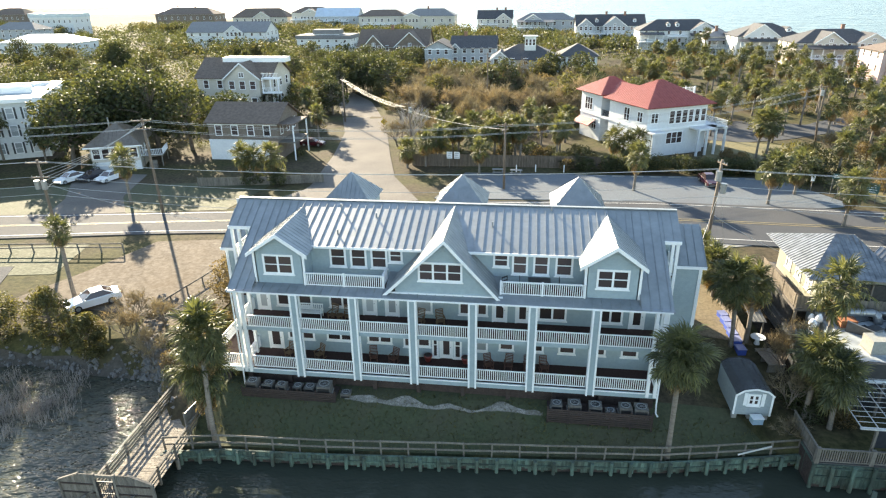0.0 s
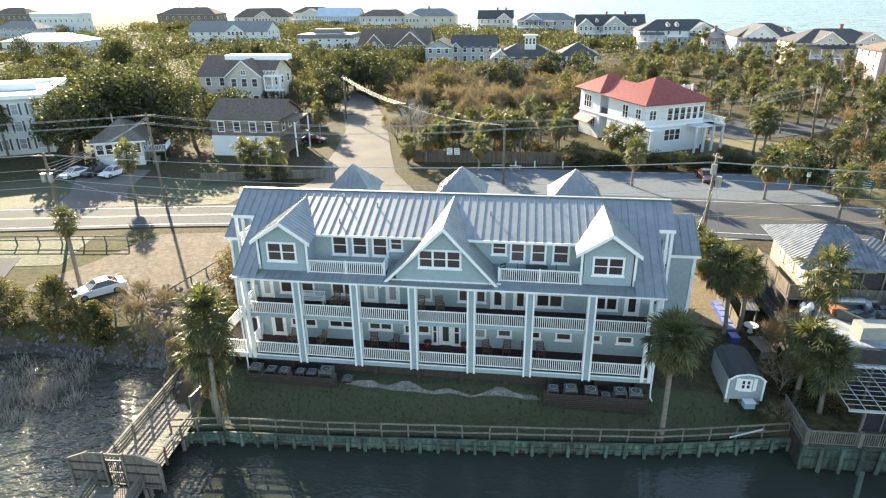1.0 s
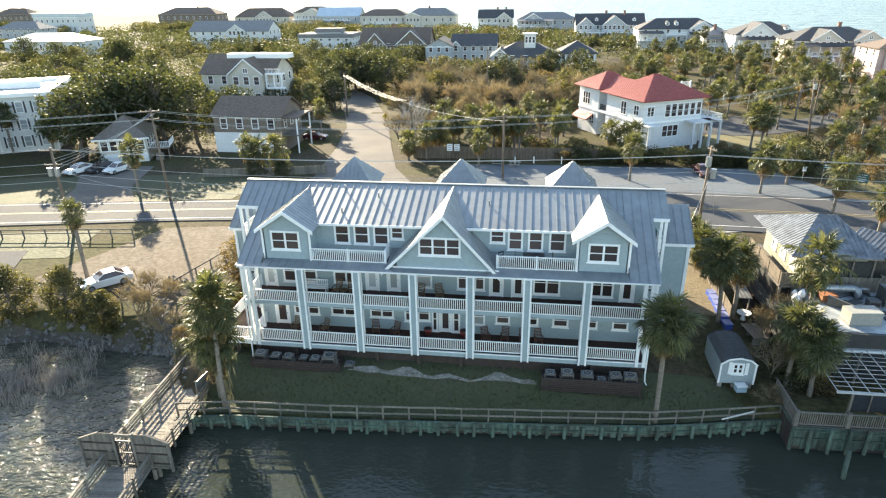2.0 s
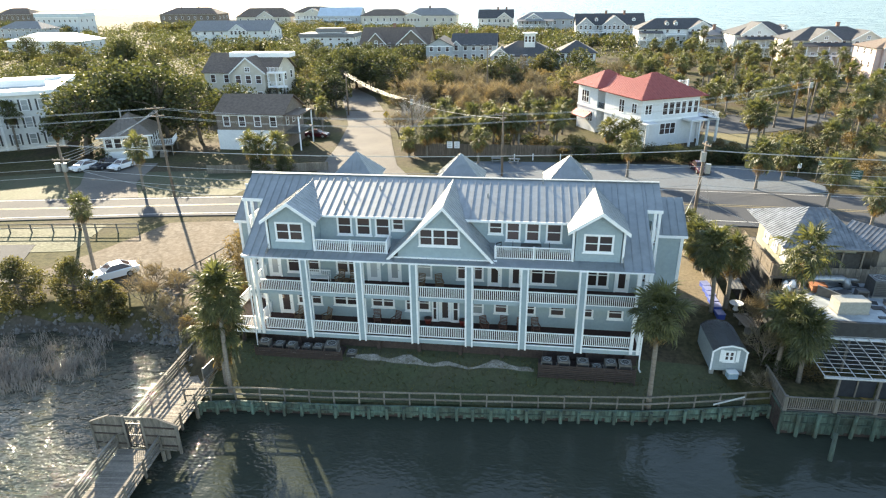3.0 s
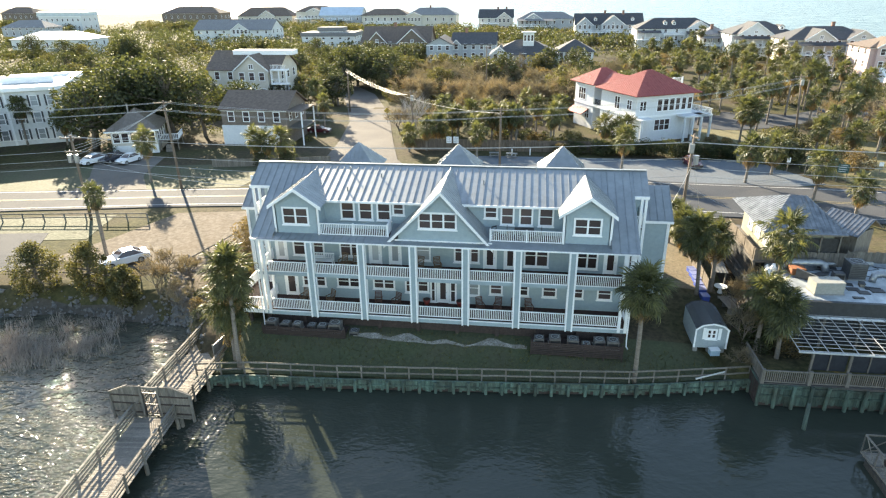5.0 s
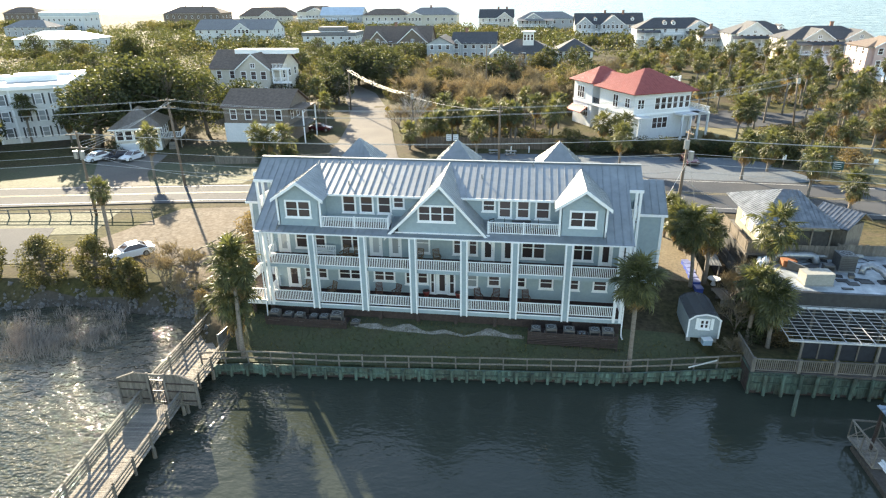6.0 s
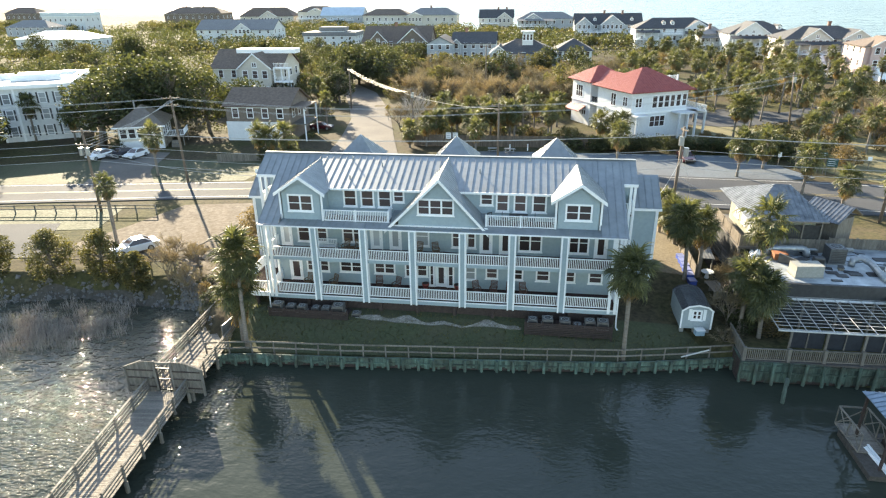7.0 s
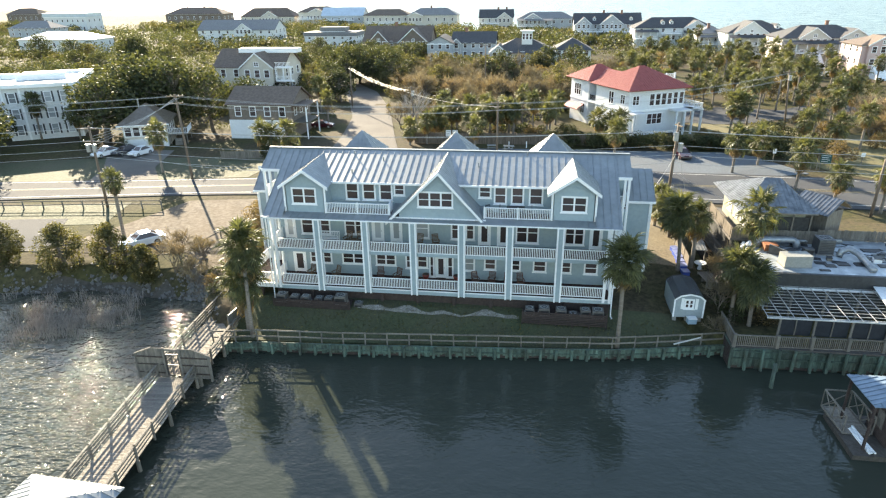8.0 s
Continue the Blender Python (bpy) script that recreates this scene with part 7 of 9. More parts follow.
def near_palm(x, y, z, h, seed, n, size, lean, label, dead=9):
    """A palm close to the camera: every frond a part of its own."""
    rnd = random.Random(seed)
    ob = root("palm_tree", (x, y, z), 0, label, "palm tree")
    part("trunk", palm_trunk(h, rnd, lean, 0.17), M_trunk, ob, smooth=True)
    top = Matrix.Translation((lean[0], lean[1], h))
    for i in range(n):
        part("frond", FROND[i % 6], None, ob, at=top @ palm_pose(i, n, rnd, rnd.uniform(0.78, 1.12) * size))
    dm = mesh_of("dead_frond", DRY_GEO, M_palmdry)
    for i in range(dead):
        part("dead_frond", dm, None, ob, at=top @ pose(0, 0, -0.35 - 0.5 * (i // 9), 0, 0, i * 51 + rnd.uniform(-12, 12)) @ pose(0, 0, 0, 0, rnd.uniform(55, 82), 0))
    return ob


near_palm(24.9, -3.4, -0.75, 7.15, 1, 78, 1.08, (-0.1, 0.1), "sabal palm on the lawn with a full green crown")
near_palm(-4.95, -5.2, -0.95, 7.3, 2, 76, 1.14, (-0.5, 1.4), "tall leaning sabal palm beside the dock, sunlit from behind", 24)
near_palm(-5.7, -4.3, -0.8, 4.2, 12, 72, 1.12, (-0.4, 0.7), "shorter sabal palm with drooping fronds beside the dock", 24)
near_palm(31.5, 7.3, 1.1, 5.5, 3, 70, 1.02, (-0.5, 0.2), "sabal palm in the side yard")
near_palm(32.8, 7.9, 1.1, 4.9, 4, 54, 0.88, (0.1, 0.6), "sabal palm in the side yard")
near_palm(32.3, 15.6, 1.2, 3.3, 5, 60, 1.0, (-0.5, -0.4), "sunlit sabal palm beside the inn")
near_palm(31.4, 19.0, 1.1, 3.0, 6, 54, 1.0, (0.1, 0.1), "sunlit sabal palm beside the inn")
near_palm(35.5, -0.8, 0.0, 4.0, 7, 66, 1.05, (-0.2, 0.2), "sabal palm growing through the waterfront deck")
near_palm(34.3, 0.2, -0.1, 4.9, 8, 52, 1.02, (0.2, 0.1), "sabal palm beside the waterfront deck")
near_palm(36.3, 3.4, -0.2, 8.4, 9, 36, 1.2, (0.05, 0.5), "tall fan palm with open sunlit fronds")
SPOTS = [(30.7, 50, 5, 1), (47.2, 45.6, 5, 2), (8.3, 56.2, 4, 3), (-38.4, 38.1, 6, 4), (53.2, 38.0, 5, 5), (55.0, 31.0, 4, 6), (59.5, 29.0, 5, 7), (53.7, 70.7, 6, 8), (50.4, 86.3, 7, 9),
         (60.1, 81.9, 8, 10), (-26.9, 11.0, 7, 11), (66, 66, 6, 12), (72, 62, 6, 13), (79, 58, 6, 14), (70.5, 70, 7, 15), (83, 74, 7, 16), (64, 88, 8, 17), (71, 98, 9, 18), (77, 104, 9, 19),
         (1.0, 64, 4, 20), (4.0, 66.5, 5, 21), (8.0, 65, 4, 22), (11.5, 66.5, 5, 23), (14.5, 66, 5, 24), (18, 71, 6, 25), (6, 71, 5, 26), (20.5, 66, 5, 27), (29.5, 65.2, 4, 28), (31.6, 64.6, 3, 29), (33.2, 65.0, 4, 30),
         (-3.6, 59.5, 3, 31), (-22.5, 49.5, 4, 32), (-24.6, 48.2, 4, 33), (-26.8, 49.2, 4, 34), (-30, 90, 6, 35), (-24.5, 78, 5, 36), (-75, 58, 7, 37), (-66, 57, 5, 38)]
SPOTS += [(0.6, 62.6, 4, 120), (3.0, 66.4, 5, 121), (0.1, 77.0, 5, 122), (6.9, 62.5, 4, 123), (10.1, 66.9, 5, 124), (13.6, 67.9, 5, 125), (15.8, 80.9, 6, 126), (8.8, 74.2, 5, 127), (21.2, 70.4, 5, 128), (-0.8, 60.7, 4, 129), (22.6, 79.1, 5, 130), (63.3, 93.5, 6, 131), (71.2, 107.0, 6, 132), (80.2, 119.8, 6, 133), (83.8, 115.5, 7, 134), (78.1, 99.3, 6, 135), (76.1, 83.4, 7, 136), (91.8, 122.2, 7, 137), (69.7, 83.0, 6, 138), (84.3, 96.7, 7, 139), (54.8, 69.4, 6, 140), (62.1, 60.5, 5, 141), (65.9, 57.3, 5, 142), (52.2, 50.2, 4, 143), (58.5, 101.4, 5, 144), (58.2, 108.5, 5, 145), (76.1, 156.5, 8, 146), (80.2, 154.0, 6, 147), (88.7, 164.8, 8, 148), (93.3, 168.1, 8, 149), (102.3, 151.7, 8, 150), (78.8, 219.0, 8, 151), (85.4, 233.9, 9, 152), (71.9, 162.8, 7, 153), (47.0, 153.1, 6, 154), (53.2, 153.3, 6, 155), (53.1, 168.4, 6, 156)]
for x, y, h, s in SPOTS:
    palm(x, y, h, s, 1.0 + 0.1 * (s % 3) if s != 11 else 0.72)
rnd = random.Random(42)
made = 0
while made < 74:
    x, y = rnd.uniform(38, 150), rnd.uniform(92, 215)
    if y > beach(x) - 42 or x > 60 + (y - 60) * 0.75 or x < 38 + (y - 110) * 0.12:
        continue
    palm(x, y, rnd.uniform(3.4, 6.6), made + 50, rnd.uniform(0.95, 1.3))
    made += 1

TREES = []
for s, (h, sp, cl, lv, sz, mm) in enumerate(((7, 3.4, 30, 62, 0.42, M_leaf), (6, 3.2, 28, 62, 0.40, M_leaf2), (8.5, 4.0, 34, 62, 0.46, M_leaf), (4.5, 2.6, 22, 60, 0.36, M_leaf2), (5.0, 2.8, 24, 60, 0.36, M_leaf3),
                                             (2.6, 1.9, 16, 60, 0.26, M_leaf), (2.4, 1.8, 16, 60, 0.26, M_leaf3))):
    w, c = leafy_tree(s + 20, h, sp, cl, lv, sz, 0.12 if h < 5 else 0.28)
    TREES.append((mesh_of("trunk", w, M_bark), mesh_of("crown", c, mm), w, c, mm))
BARE = []
for s in range(4):
    w, c = bare_tree(s + 60, 5.5 + s * 0.6, 3, 520)
    BARE.append((mesh_of("trunk", w, M_bark), mesh_of("crown", c, M_twig), w, c, M_twig))
TREE_LABELS = ["dark evergreen oak with a ragged crown", "olive-green wind-shaped coastal tree", "tall dark evergreen oak", "rounded olive coastal shrub", "russet-brown leafy coastal shrub", "low dark evergreen bush", "low russet winter bush"]


FAR_TREES = {}


def tree(x, y, kind, scale=1.0, turn=0.0):
    if y > 112:                          # far woods are joined into one mass a material
        w, c, mm = (TREES[kind] if kind < 10 else BARE[kind - 10])[2:]
        m = pose(x, y, ground_z(x, y), 0, 0, turn) @ Matrix.Diagonal((scale, scale, scale, 1))
        FAR_TREES.setdefault(M_bark.name, []).append((w, m, M_bark))
        FAR_TREES.setdefault(mm.name, []).append((c, m, mm))
        return None
    if kind < 10:
        w, c = TREES[kind][:2]
        ob = root("tree" if kind < 5 else "bush", (x, y, ground_z(x, y)), turn, TREE_LABELS[kind], "tree" if kind < 5 else "bush")
        nm = "crown"
    else:
        w, c = BARE[kind - 10][:2]
        ob = root("tree", (x, y, ground_z(x, y)), turn, "leafless winter tree with fine grey-brown twigs", "tree")
        nm = "crown"
    ob.scale = (scale, scale, scale * (0.9 + 0.2 * ((x * 7.3) % 1)))
    part("trunk", w, None, ob)
    part(nm, c, None, ob)
    return ob


def plant(n, x0, x1, y0, y1, kinds, lo, hi, seed, ok=lambda x, y: True):
    r = random.Random(seed)
    k = tries = 0
    while k < n and tries < n * 30:
        tries += 1
        x, y = r.uniform(x0, x1), r.uniform(y0, y1)
        if not ok(x, y):
            continue
        tree(x, y, r.choice(kinds), r.uniform(lo, hi), r.uniform(0, 360))
        k += 1


def off_street(x, y):
    c = lerp_line([(36, -11), (50, -11), (66, -13.7), (84, -17), (105, -23), (130, -32), (175, -47)], y)
    w = 8.5 if y < 66 else 6.5
    if abs(x - c) < w:
        return False
    houses = ((-70, -44, 114, 132), (-51, -29, 78, 94), (-54, -37, 46, 62), (-98, -66, 52, 86), (20, 50, 62, 92), (3, 37, 144, 168), (-20, 6, 168, 194), (-48, -18, 184, 207), (-29, -19, 68, 77))
    return not any(a < x < b and e < y < f for a, b, e, f in houses)


plant(34, -66, -20, 95, 200, (0, 1, 2, 2, 4), 0.8, 1.25, 1, off_street)
plant(26, -66, -33, 66, 112, (0, 2, 1, 3), 0.7, 1.1, 2, off_street)
plant(14, -40, -27, 124, 150, (2, 0, 2), 1.0, 1.4, 61)
plant(22, -130, -66, 48, 130, (0, 2, 2, 1), 0.9, 1.4, 3, off_street)
plant(10, -24, -17, 84, 135, (4, 1, 3), 0.7, 1.0, 4, off_street)
plant(46, -8, 24, 70, 142, (10, 11, 12, 13, 10, 11, 13, 3), 0.8, 1.15, 5, off_street)
plant(26, -14, 26, 90, 146, (10, 12, 13, 11, 1), 0.9, 1.3, 6, off_street)
plant(16, 18, 42, 90, 146, (3, 1, 0, 3, 4), 0.8, 1.2, 7, off_street)
plant(26, 20, 52, 60.0, 62.0, (5, 6, 5, 5), 0.6, 0.9, 8)
plant(12, 52, 61, 57, 64, (5, 5, 3), 0.9, 1.2, 9)
plant(16, 62, 92, 48, 76, (5, 6, 5, 4, 10), 0.7, 1.1, 19, lambda x, y: x < 54 + (y - 40) * 0.9)
plant(10, 47, 62, 66, 70, (5, 6), 0.5, 0.8, 10)
plant(38, 45, 130, 103, 200, (3, 5, 1, 4, 5, 5), 0.7, 1.1, 11, lambda x, y: y < beach(x) - 50 and x < 62 + (y - 60) * 0.8)
plant(12, 74, 92, 60, 92, (10, 12, 4, 10), 0.8, 1.2, 12)
plant(9, -3, 20, 63, 69, (5, 6, 5), 0.6, 1.0, 13)
plant(16, -118, -70, 33, 50, (0, 2, 2), 1.0, 1.35, 14, off_street)
plant(7, -64, -54, 52, 58, (5, 5), 0.6, 0.8, 22, off_street)
plant(26, -22, 42, 124, 146, (10, 12, 13, 11, 1, 0), 1.2, 1.55, 23, off_street)
plant(30, -190, -110, 60, 200, (2, 0, 2, 1), 1.0, 1.5, 16)

# bleached dead tree beside the side street
w, c = bare_tree(91, 9.5, 4, 160)
ob = root("tree", (-5.2, 75.5, ground_z(-5.2, 75.5)), 40, "bleached dead tree with pale bare limbs", "tree")
M_dead = surface("bleached_dead_wood", (0.52, 0.48, 0.43), (0.34, 0.31, 0.28), 0.85, fine=4)
part("trunk", w, M_dead, ob)
part("twigs", c, M_dead, ob)

# three cedar-like shrubs on the near bank and a russet one by the path
for i, (x, y, h, sp) in enumerate(((-28.6, 3.9, 5.0, 2.1), (-23.2, 4.0, 5.6, 1.6), (-20.0, 3.2, 4.0, 1.4), (-35.0, 3.4, 4.4, 2.0), (-10.2, 12.2, 5.4, 2.6), (-9.6, 5.5, 2.4, 1.4))):
    w, c = leafy_tree(200 + i, h, sp, 46, 150, 0.20, 0.08)
    ob = root("tree", (x, y, ground_z(x, y)), 0, "bushy olive shrub on the tidal bank, lit from behind" if i < 4 else "russet winter shrub beside the path", "tree")
    part("trunk", w, M_bark, ob)
    part("crown", c, M_leaf2 if i < 4 else M_leaf3, ob)
for x, y, k, s in ((-17.0, 4.2, 10, 0.75), (-15.2, 7.0, 11, 0.6), (-18.5, 7.5, 12, 0.55), (-14.3, 3.0, 13, 0.5), (34.5, 4.5, 10, 0.7), (33.8, 1.2, 12, 0.6), (35.6, 5.5, 13, 0.6), (32.9, -1.0, 11, 0.45)):
    tree(x, y, k, s, x * 31)
plant(8, -12.5, -9.5, -1.5, 12, (6, 5), 0.35, 0.6, 21)

# far woods as one mass of clumps
rnd = random.Random(77)
wood = Geo()
count = 0
while count < 900:
    y = rnd.uniform(125, 420)
    x = rnd.uniform(-0.95 * y - 30, 0.55 * y)
    if y > beach(x) - 30 or not off_street(x, y) or (x > 20 and y < 190):
        continue
    base = ground_z(x, y)
    r = rnd.uniform(2.2, 4.2)
    scatter_leaves(wood, (x, y, base + rnd.uniform(1.6, 4.4)), r, 46, 1.0 if y > 220 else 0.75, rnd, 0.8)
    count += 1
tagged(thing("woods", wood, M_leaf, "dense dark coastal woods between the houses", "woods", kind="stuff"), kind="stuff")
wood = Geo()
count = 0
while count < 330:
    y = rnd.uniform(105, 330)
    x = rnd.uniform(-0.6 * y, 0.45 * y)
    if y > beach(x) - 30 or not off_street(x, y) or (x > 24 and y < 175):
        continue
    scatter_leaves(wood, (x, y, ground_z(x, y) + rnd.uniform(0.8, 3.4)), rnd.uniform(1.8, 3.4), 44, 0.75, rnd, 0.75)
    count += 1
thing("woods", wood, M_leaf2, "olive and tan coastal scrub between the houses", "woods", kind="stuff")

wood = Geo()
for i in range(420):
    y = rnd.uniform(235, 335)
    x = rnd.uniform(-230, 62)
    if y > beach(x) - 25 or (x > 30 and y > 275):
        continue
    scatter_leaves(wood, (x, y, ground_z(x, y) + rnd.uniform(2.5, 6.0)), rnd.uniform(2.6, 4.6), 46, 1.1, rnd, 0.8)
thing("woods", wood, M_leaf, "tall dark woods in front of the ocean houses", "woods", kind="stuff")

# trees close in front of the far houses, and undergrowth between the palms
rnd = random.Random(31)
front_wood, front_olive = Geo(), Geo()
for x0, x1, y, ze in FRONTS:
    if y < 140:
        continue
    n = int((x1 - x0) / 0.8)
    for i in range(n):
        x, yy = rnd.uniform(x0 - 8, x1 + 8), y - rnd.uniform(9, 34)
        if not off_street(x, yy):
            continue
        top = (ze - (3.0 if y > 165 else 2.2)) * rnd.uniform(0.62, 1.0) if x1 < 72 else rnd.uniform(0.9, 2.4)
        scatter_leaves(front_wood if rnd.random() < 0.5 else front_olive, (x, yy, ground_z(x, yy) + top * 0.6), top * 0.48, 190 if x1 < 72 else 80, 0.5 + y * 0.001, rnd, 0.85)


def open_ground(x, y):
    """Away from the palm court's street and the sunny lawn."""
    c = lerp_line([(44, 88), (60, 83), (77, 92), (95, 109)], x)
    return abs(y - c) > 10 and not (50 < x < 66 and 64 < y < 80) and off_street(x, y)


for i in range(1900):
    x, y = rnd.uniform(38, 175), rnd.uniform(52, 235)
    if y > beach(x) - 30 or x > 62 + (y - 50) * 0.85 or y < 64 and x < 54 or not open_ground(x, y) or noise.noise((x * 0.05, y * 0.05, 5.0)) < 0.0:
        continue
    r = rnd.uniform(0.5, 1.35)
    scatter_leaves(front_wood if rnd.random() < 0.6 else front_olive, (x, y, ground_z(x, y) + r * 0.45), r, 50, 0.34, rnd, 0.7)
for i in range(800):
    x, y = rnd.uniform(-190, -50), rnd.uniform(62, 240)
    if not off_street(x, y) or x < -0.95 * y - 20:
        continue
    r = rnd.uniform(1.2, 3.2)
    scatter_leaves(front_wood if rnd.random() < 0.5 else front_olive, (x, y, ground_z(x, y) + r * 0.6), r, 60, 0.5, rnd, 0.8)
for i in range(420):
    x, y = rnd.uniform(-66, 36), rnd.uniform(62, 150)
    if not off_street(x, y) or (x > -6 and y < 66):
        continue
    r = rnd.uniform(0.7, 1.8)
    scatter_leaves(front_wood if rnd.random() < 0.5 else front_olive, (x, y, ground_z(x, y) + r * 0.5), r, 50, 0.34, rnd, 0.7)
thing("woods", front_wood, M_leaf, "dark evergreen undergrowth round the beach houses", "woods", kind="stuff")
thing("woods", front_olive, M_leaf2, "sunlit olive scrub round the beach houses", "woods", kind="stuff")
# tall screen behind the parking lot's fence, shrubs in the side garden, shade trees beside the road
plant(34, -16, 34, 96, 138, (10, 11, 12, 13, 10, 12, 1), 1.25, 1.65, 55, off_street)
plant(6, 19, 26, 63, 66, (5, 3, 5), 0.6, 0.8, 51)
plant(9, 33.2, 36.8, -0.5, 6.5, (5, 5, 6), 0.45, 0.75, 52)
plant(5, -25.5, -19.5, 47.6, 50.5, (3, 5), 0.7, 0.95, 53)
for x, y, k in ((-60.5, 56.5, 1.45), (-63.0, 61.0, 1.55), (-56.5, 65.5, 1.5), (-51.0, 67.0, 1.6), (-45.5, 68.5, 1.35), (-60.5, 66, 1.55), (-57.5, 71, 1.7), (-63.5, 72, 1.75), (-54.5, 67, 1.3), (-39.5, 72, 1.15)):
    tree(x, y, 2, k, x * 17)
hedge_leaves = Geo()
for i in range(330):
    x = rnd.uniform(27, 57)
    scatter_leaves(hedge_leaves, (x, 59.6 + rnd.uniform(-0.7, 0.9) - max(0, x - 50) * 0.35, rnd.uniform(0.5, 2.6)), rnd.uniform(0.5, 1.0), 60, 0.22, rnd, 0.85)
thing("hedge", hedge_leaves, M_leaf, "tall dark evergreen hedge behind the parking lot", "hedge")

for items in FAR_TREES.values():
    vs, fs, k = [], [], 0
    for geo, m, mat in items:
        mm = np.array(m)
        vs.append(np.array(geo.v) @ mm[:3, :3].T + mm[:3, 3])
        fs += [tuple(i + k for i in q) for q in geo.f]
        k += len(geo.v)
    me = bpy.data.meshes.new("woods")
    me.from_pydata(np.concatenate(vs).tolist(), [], fs)
    me.materials.append(mat)
    tagged(new("woods", me), "far coastal woods of evergreen, scrub and bare winter trees", "woods", kind="stuff")

# marsh reeds and bank stones
rnd = random.Random(9)
g = Geo()
tufts = [(rnd.gauss(-24.0, 3.6), rnd.gauss(-3.6, 2.4)) for _ in range(85)]
for tx, ty in tufts:
    if ty > shore(tx) + 0.4 or tx > -15.5:
        continue
    for _ in range(rnd.randint(26, 60)):
        x, y = rnd.gauss(tx, 0.42), rnd.gauss(ty, 0.42)
        h = rnd.uniform(0.4, 1.25)
        bx_, by_ = rnd.gauss(0, 0.34), rnd.gauss(0, 0.34)
        k = len(g.v)
        g.v += [(x - 0.016, y, WATER - 0.1), (x + 0.016, y, WATER - 0.1), (x + bx_ * 0.4 + 0.012, y + by_ * 0.4, WATER + h * 0.65), (x + bx_ * 0.4 - 0.012, y + by_ * 0.4, WATER + h * 0.65), (x + bx_, y + by_, WATER + h)]
        g.f += [(k, k + 1, k + 2, k + 3), (k + 3, k + 2, k + 4)]
thing("reeds", g, M_reed, "bleached dead reeds standing in the shallows", "reeds", kind="stuff")
g = Geo()
for i in range(1500):
    if i < 800:
        x = rnd.uniform(-45, -9)
        y = shore(x) + abs(rnd.gauss(0.3, 1.3))
    else:                                    # riprap down the bank beside the footpath
        k_ = rnd.random()
        x, y = -13.6 - 4.6 * k_ + rnd.gauss(0, 0.55), 0.6 + 11.5 * k_ ** 1.2 + rnd.gauss(0, 0.5)
    s = rnd.uniform(0.05, 0.2) if rnd.random() < 0.8 else rnd.uniform(0.2, 0.36)
    k = len(g.v)
    z = ground_z(x, y) + s * 0.2
    m = Euler((rnd.uniform(0, 6), rnd.uniform(0, 6), rnd.uniform(0, 6))).to_matrix()
    g.v += [tuple(m @ Vector(p) * s * rnd.uniform(0.75, 1.2) + Vector((x, y, z))) for p in ((1, 0, 0), (-1, 0, 0), (0, 1, 0), (0, -1, 0), (0, 0, 0.8), (0, 0, -0.8))]
    g.f += [tuple(i + k for i in q) for q in ((0, 2, 4), (2, 1, 4), (1, 3, 4), (3, 0, 4), (2, 0, 5), (1, 2, 5), (3, 1, 5), (0, 3, 5))]
thing("stones", g, M_rock, "scattered grey bank stones and oyster shells", "stones", kind="stuff")
# grass tufts on the lawn edge and verges
g = Geo()
for _ in range(5200):
    z_ = rnd.random()
    if z_ < 0.45:
        x, y = rnd.uniform(-7, 31), rnd.uniform(-4.8, 0.0)
        if y < shore(x) + 0.5:
            continue
    elif z_ < 0.75:
        x, y = rnd.uniform(-16, -9.5), rnd.uniform(-1, 24)
    else:
        x, y = rnd.uniform(-16, -9.5), rnd.uniform(-1, 24)
    z = ground_z(x, y) + 0.03
    for _ in range(4):
        a = rnd.uniform(0, 6.28)
        h = rnd.uniform(0.06, 0.2)
        k = len(g.v)
        g.v += [(x - 0.02 * math.cos(a), y - 0.02 * math.sin(a), z), (x + 0.02 * math.cos(a), y + 0.02 * math.sin(a), z), (x + rnd.gauss(0, 0.08), y + rnd.gauss(0, 0.08), z + h)]
        g.f.append((k, k + 1, k + 2))
thing("grass", g, M_leaf2, "thin winter grass tufts", "grass", kind="stuff")


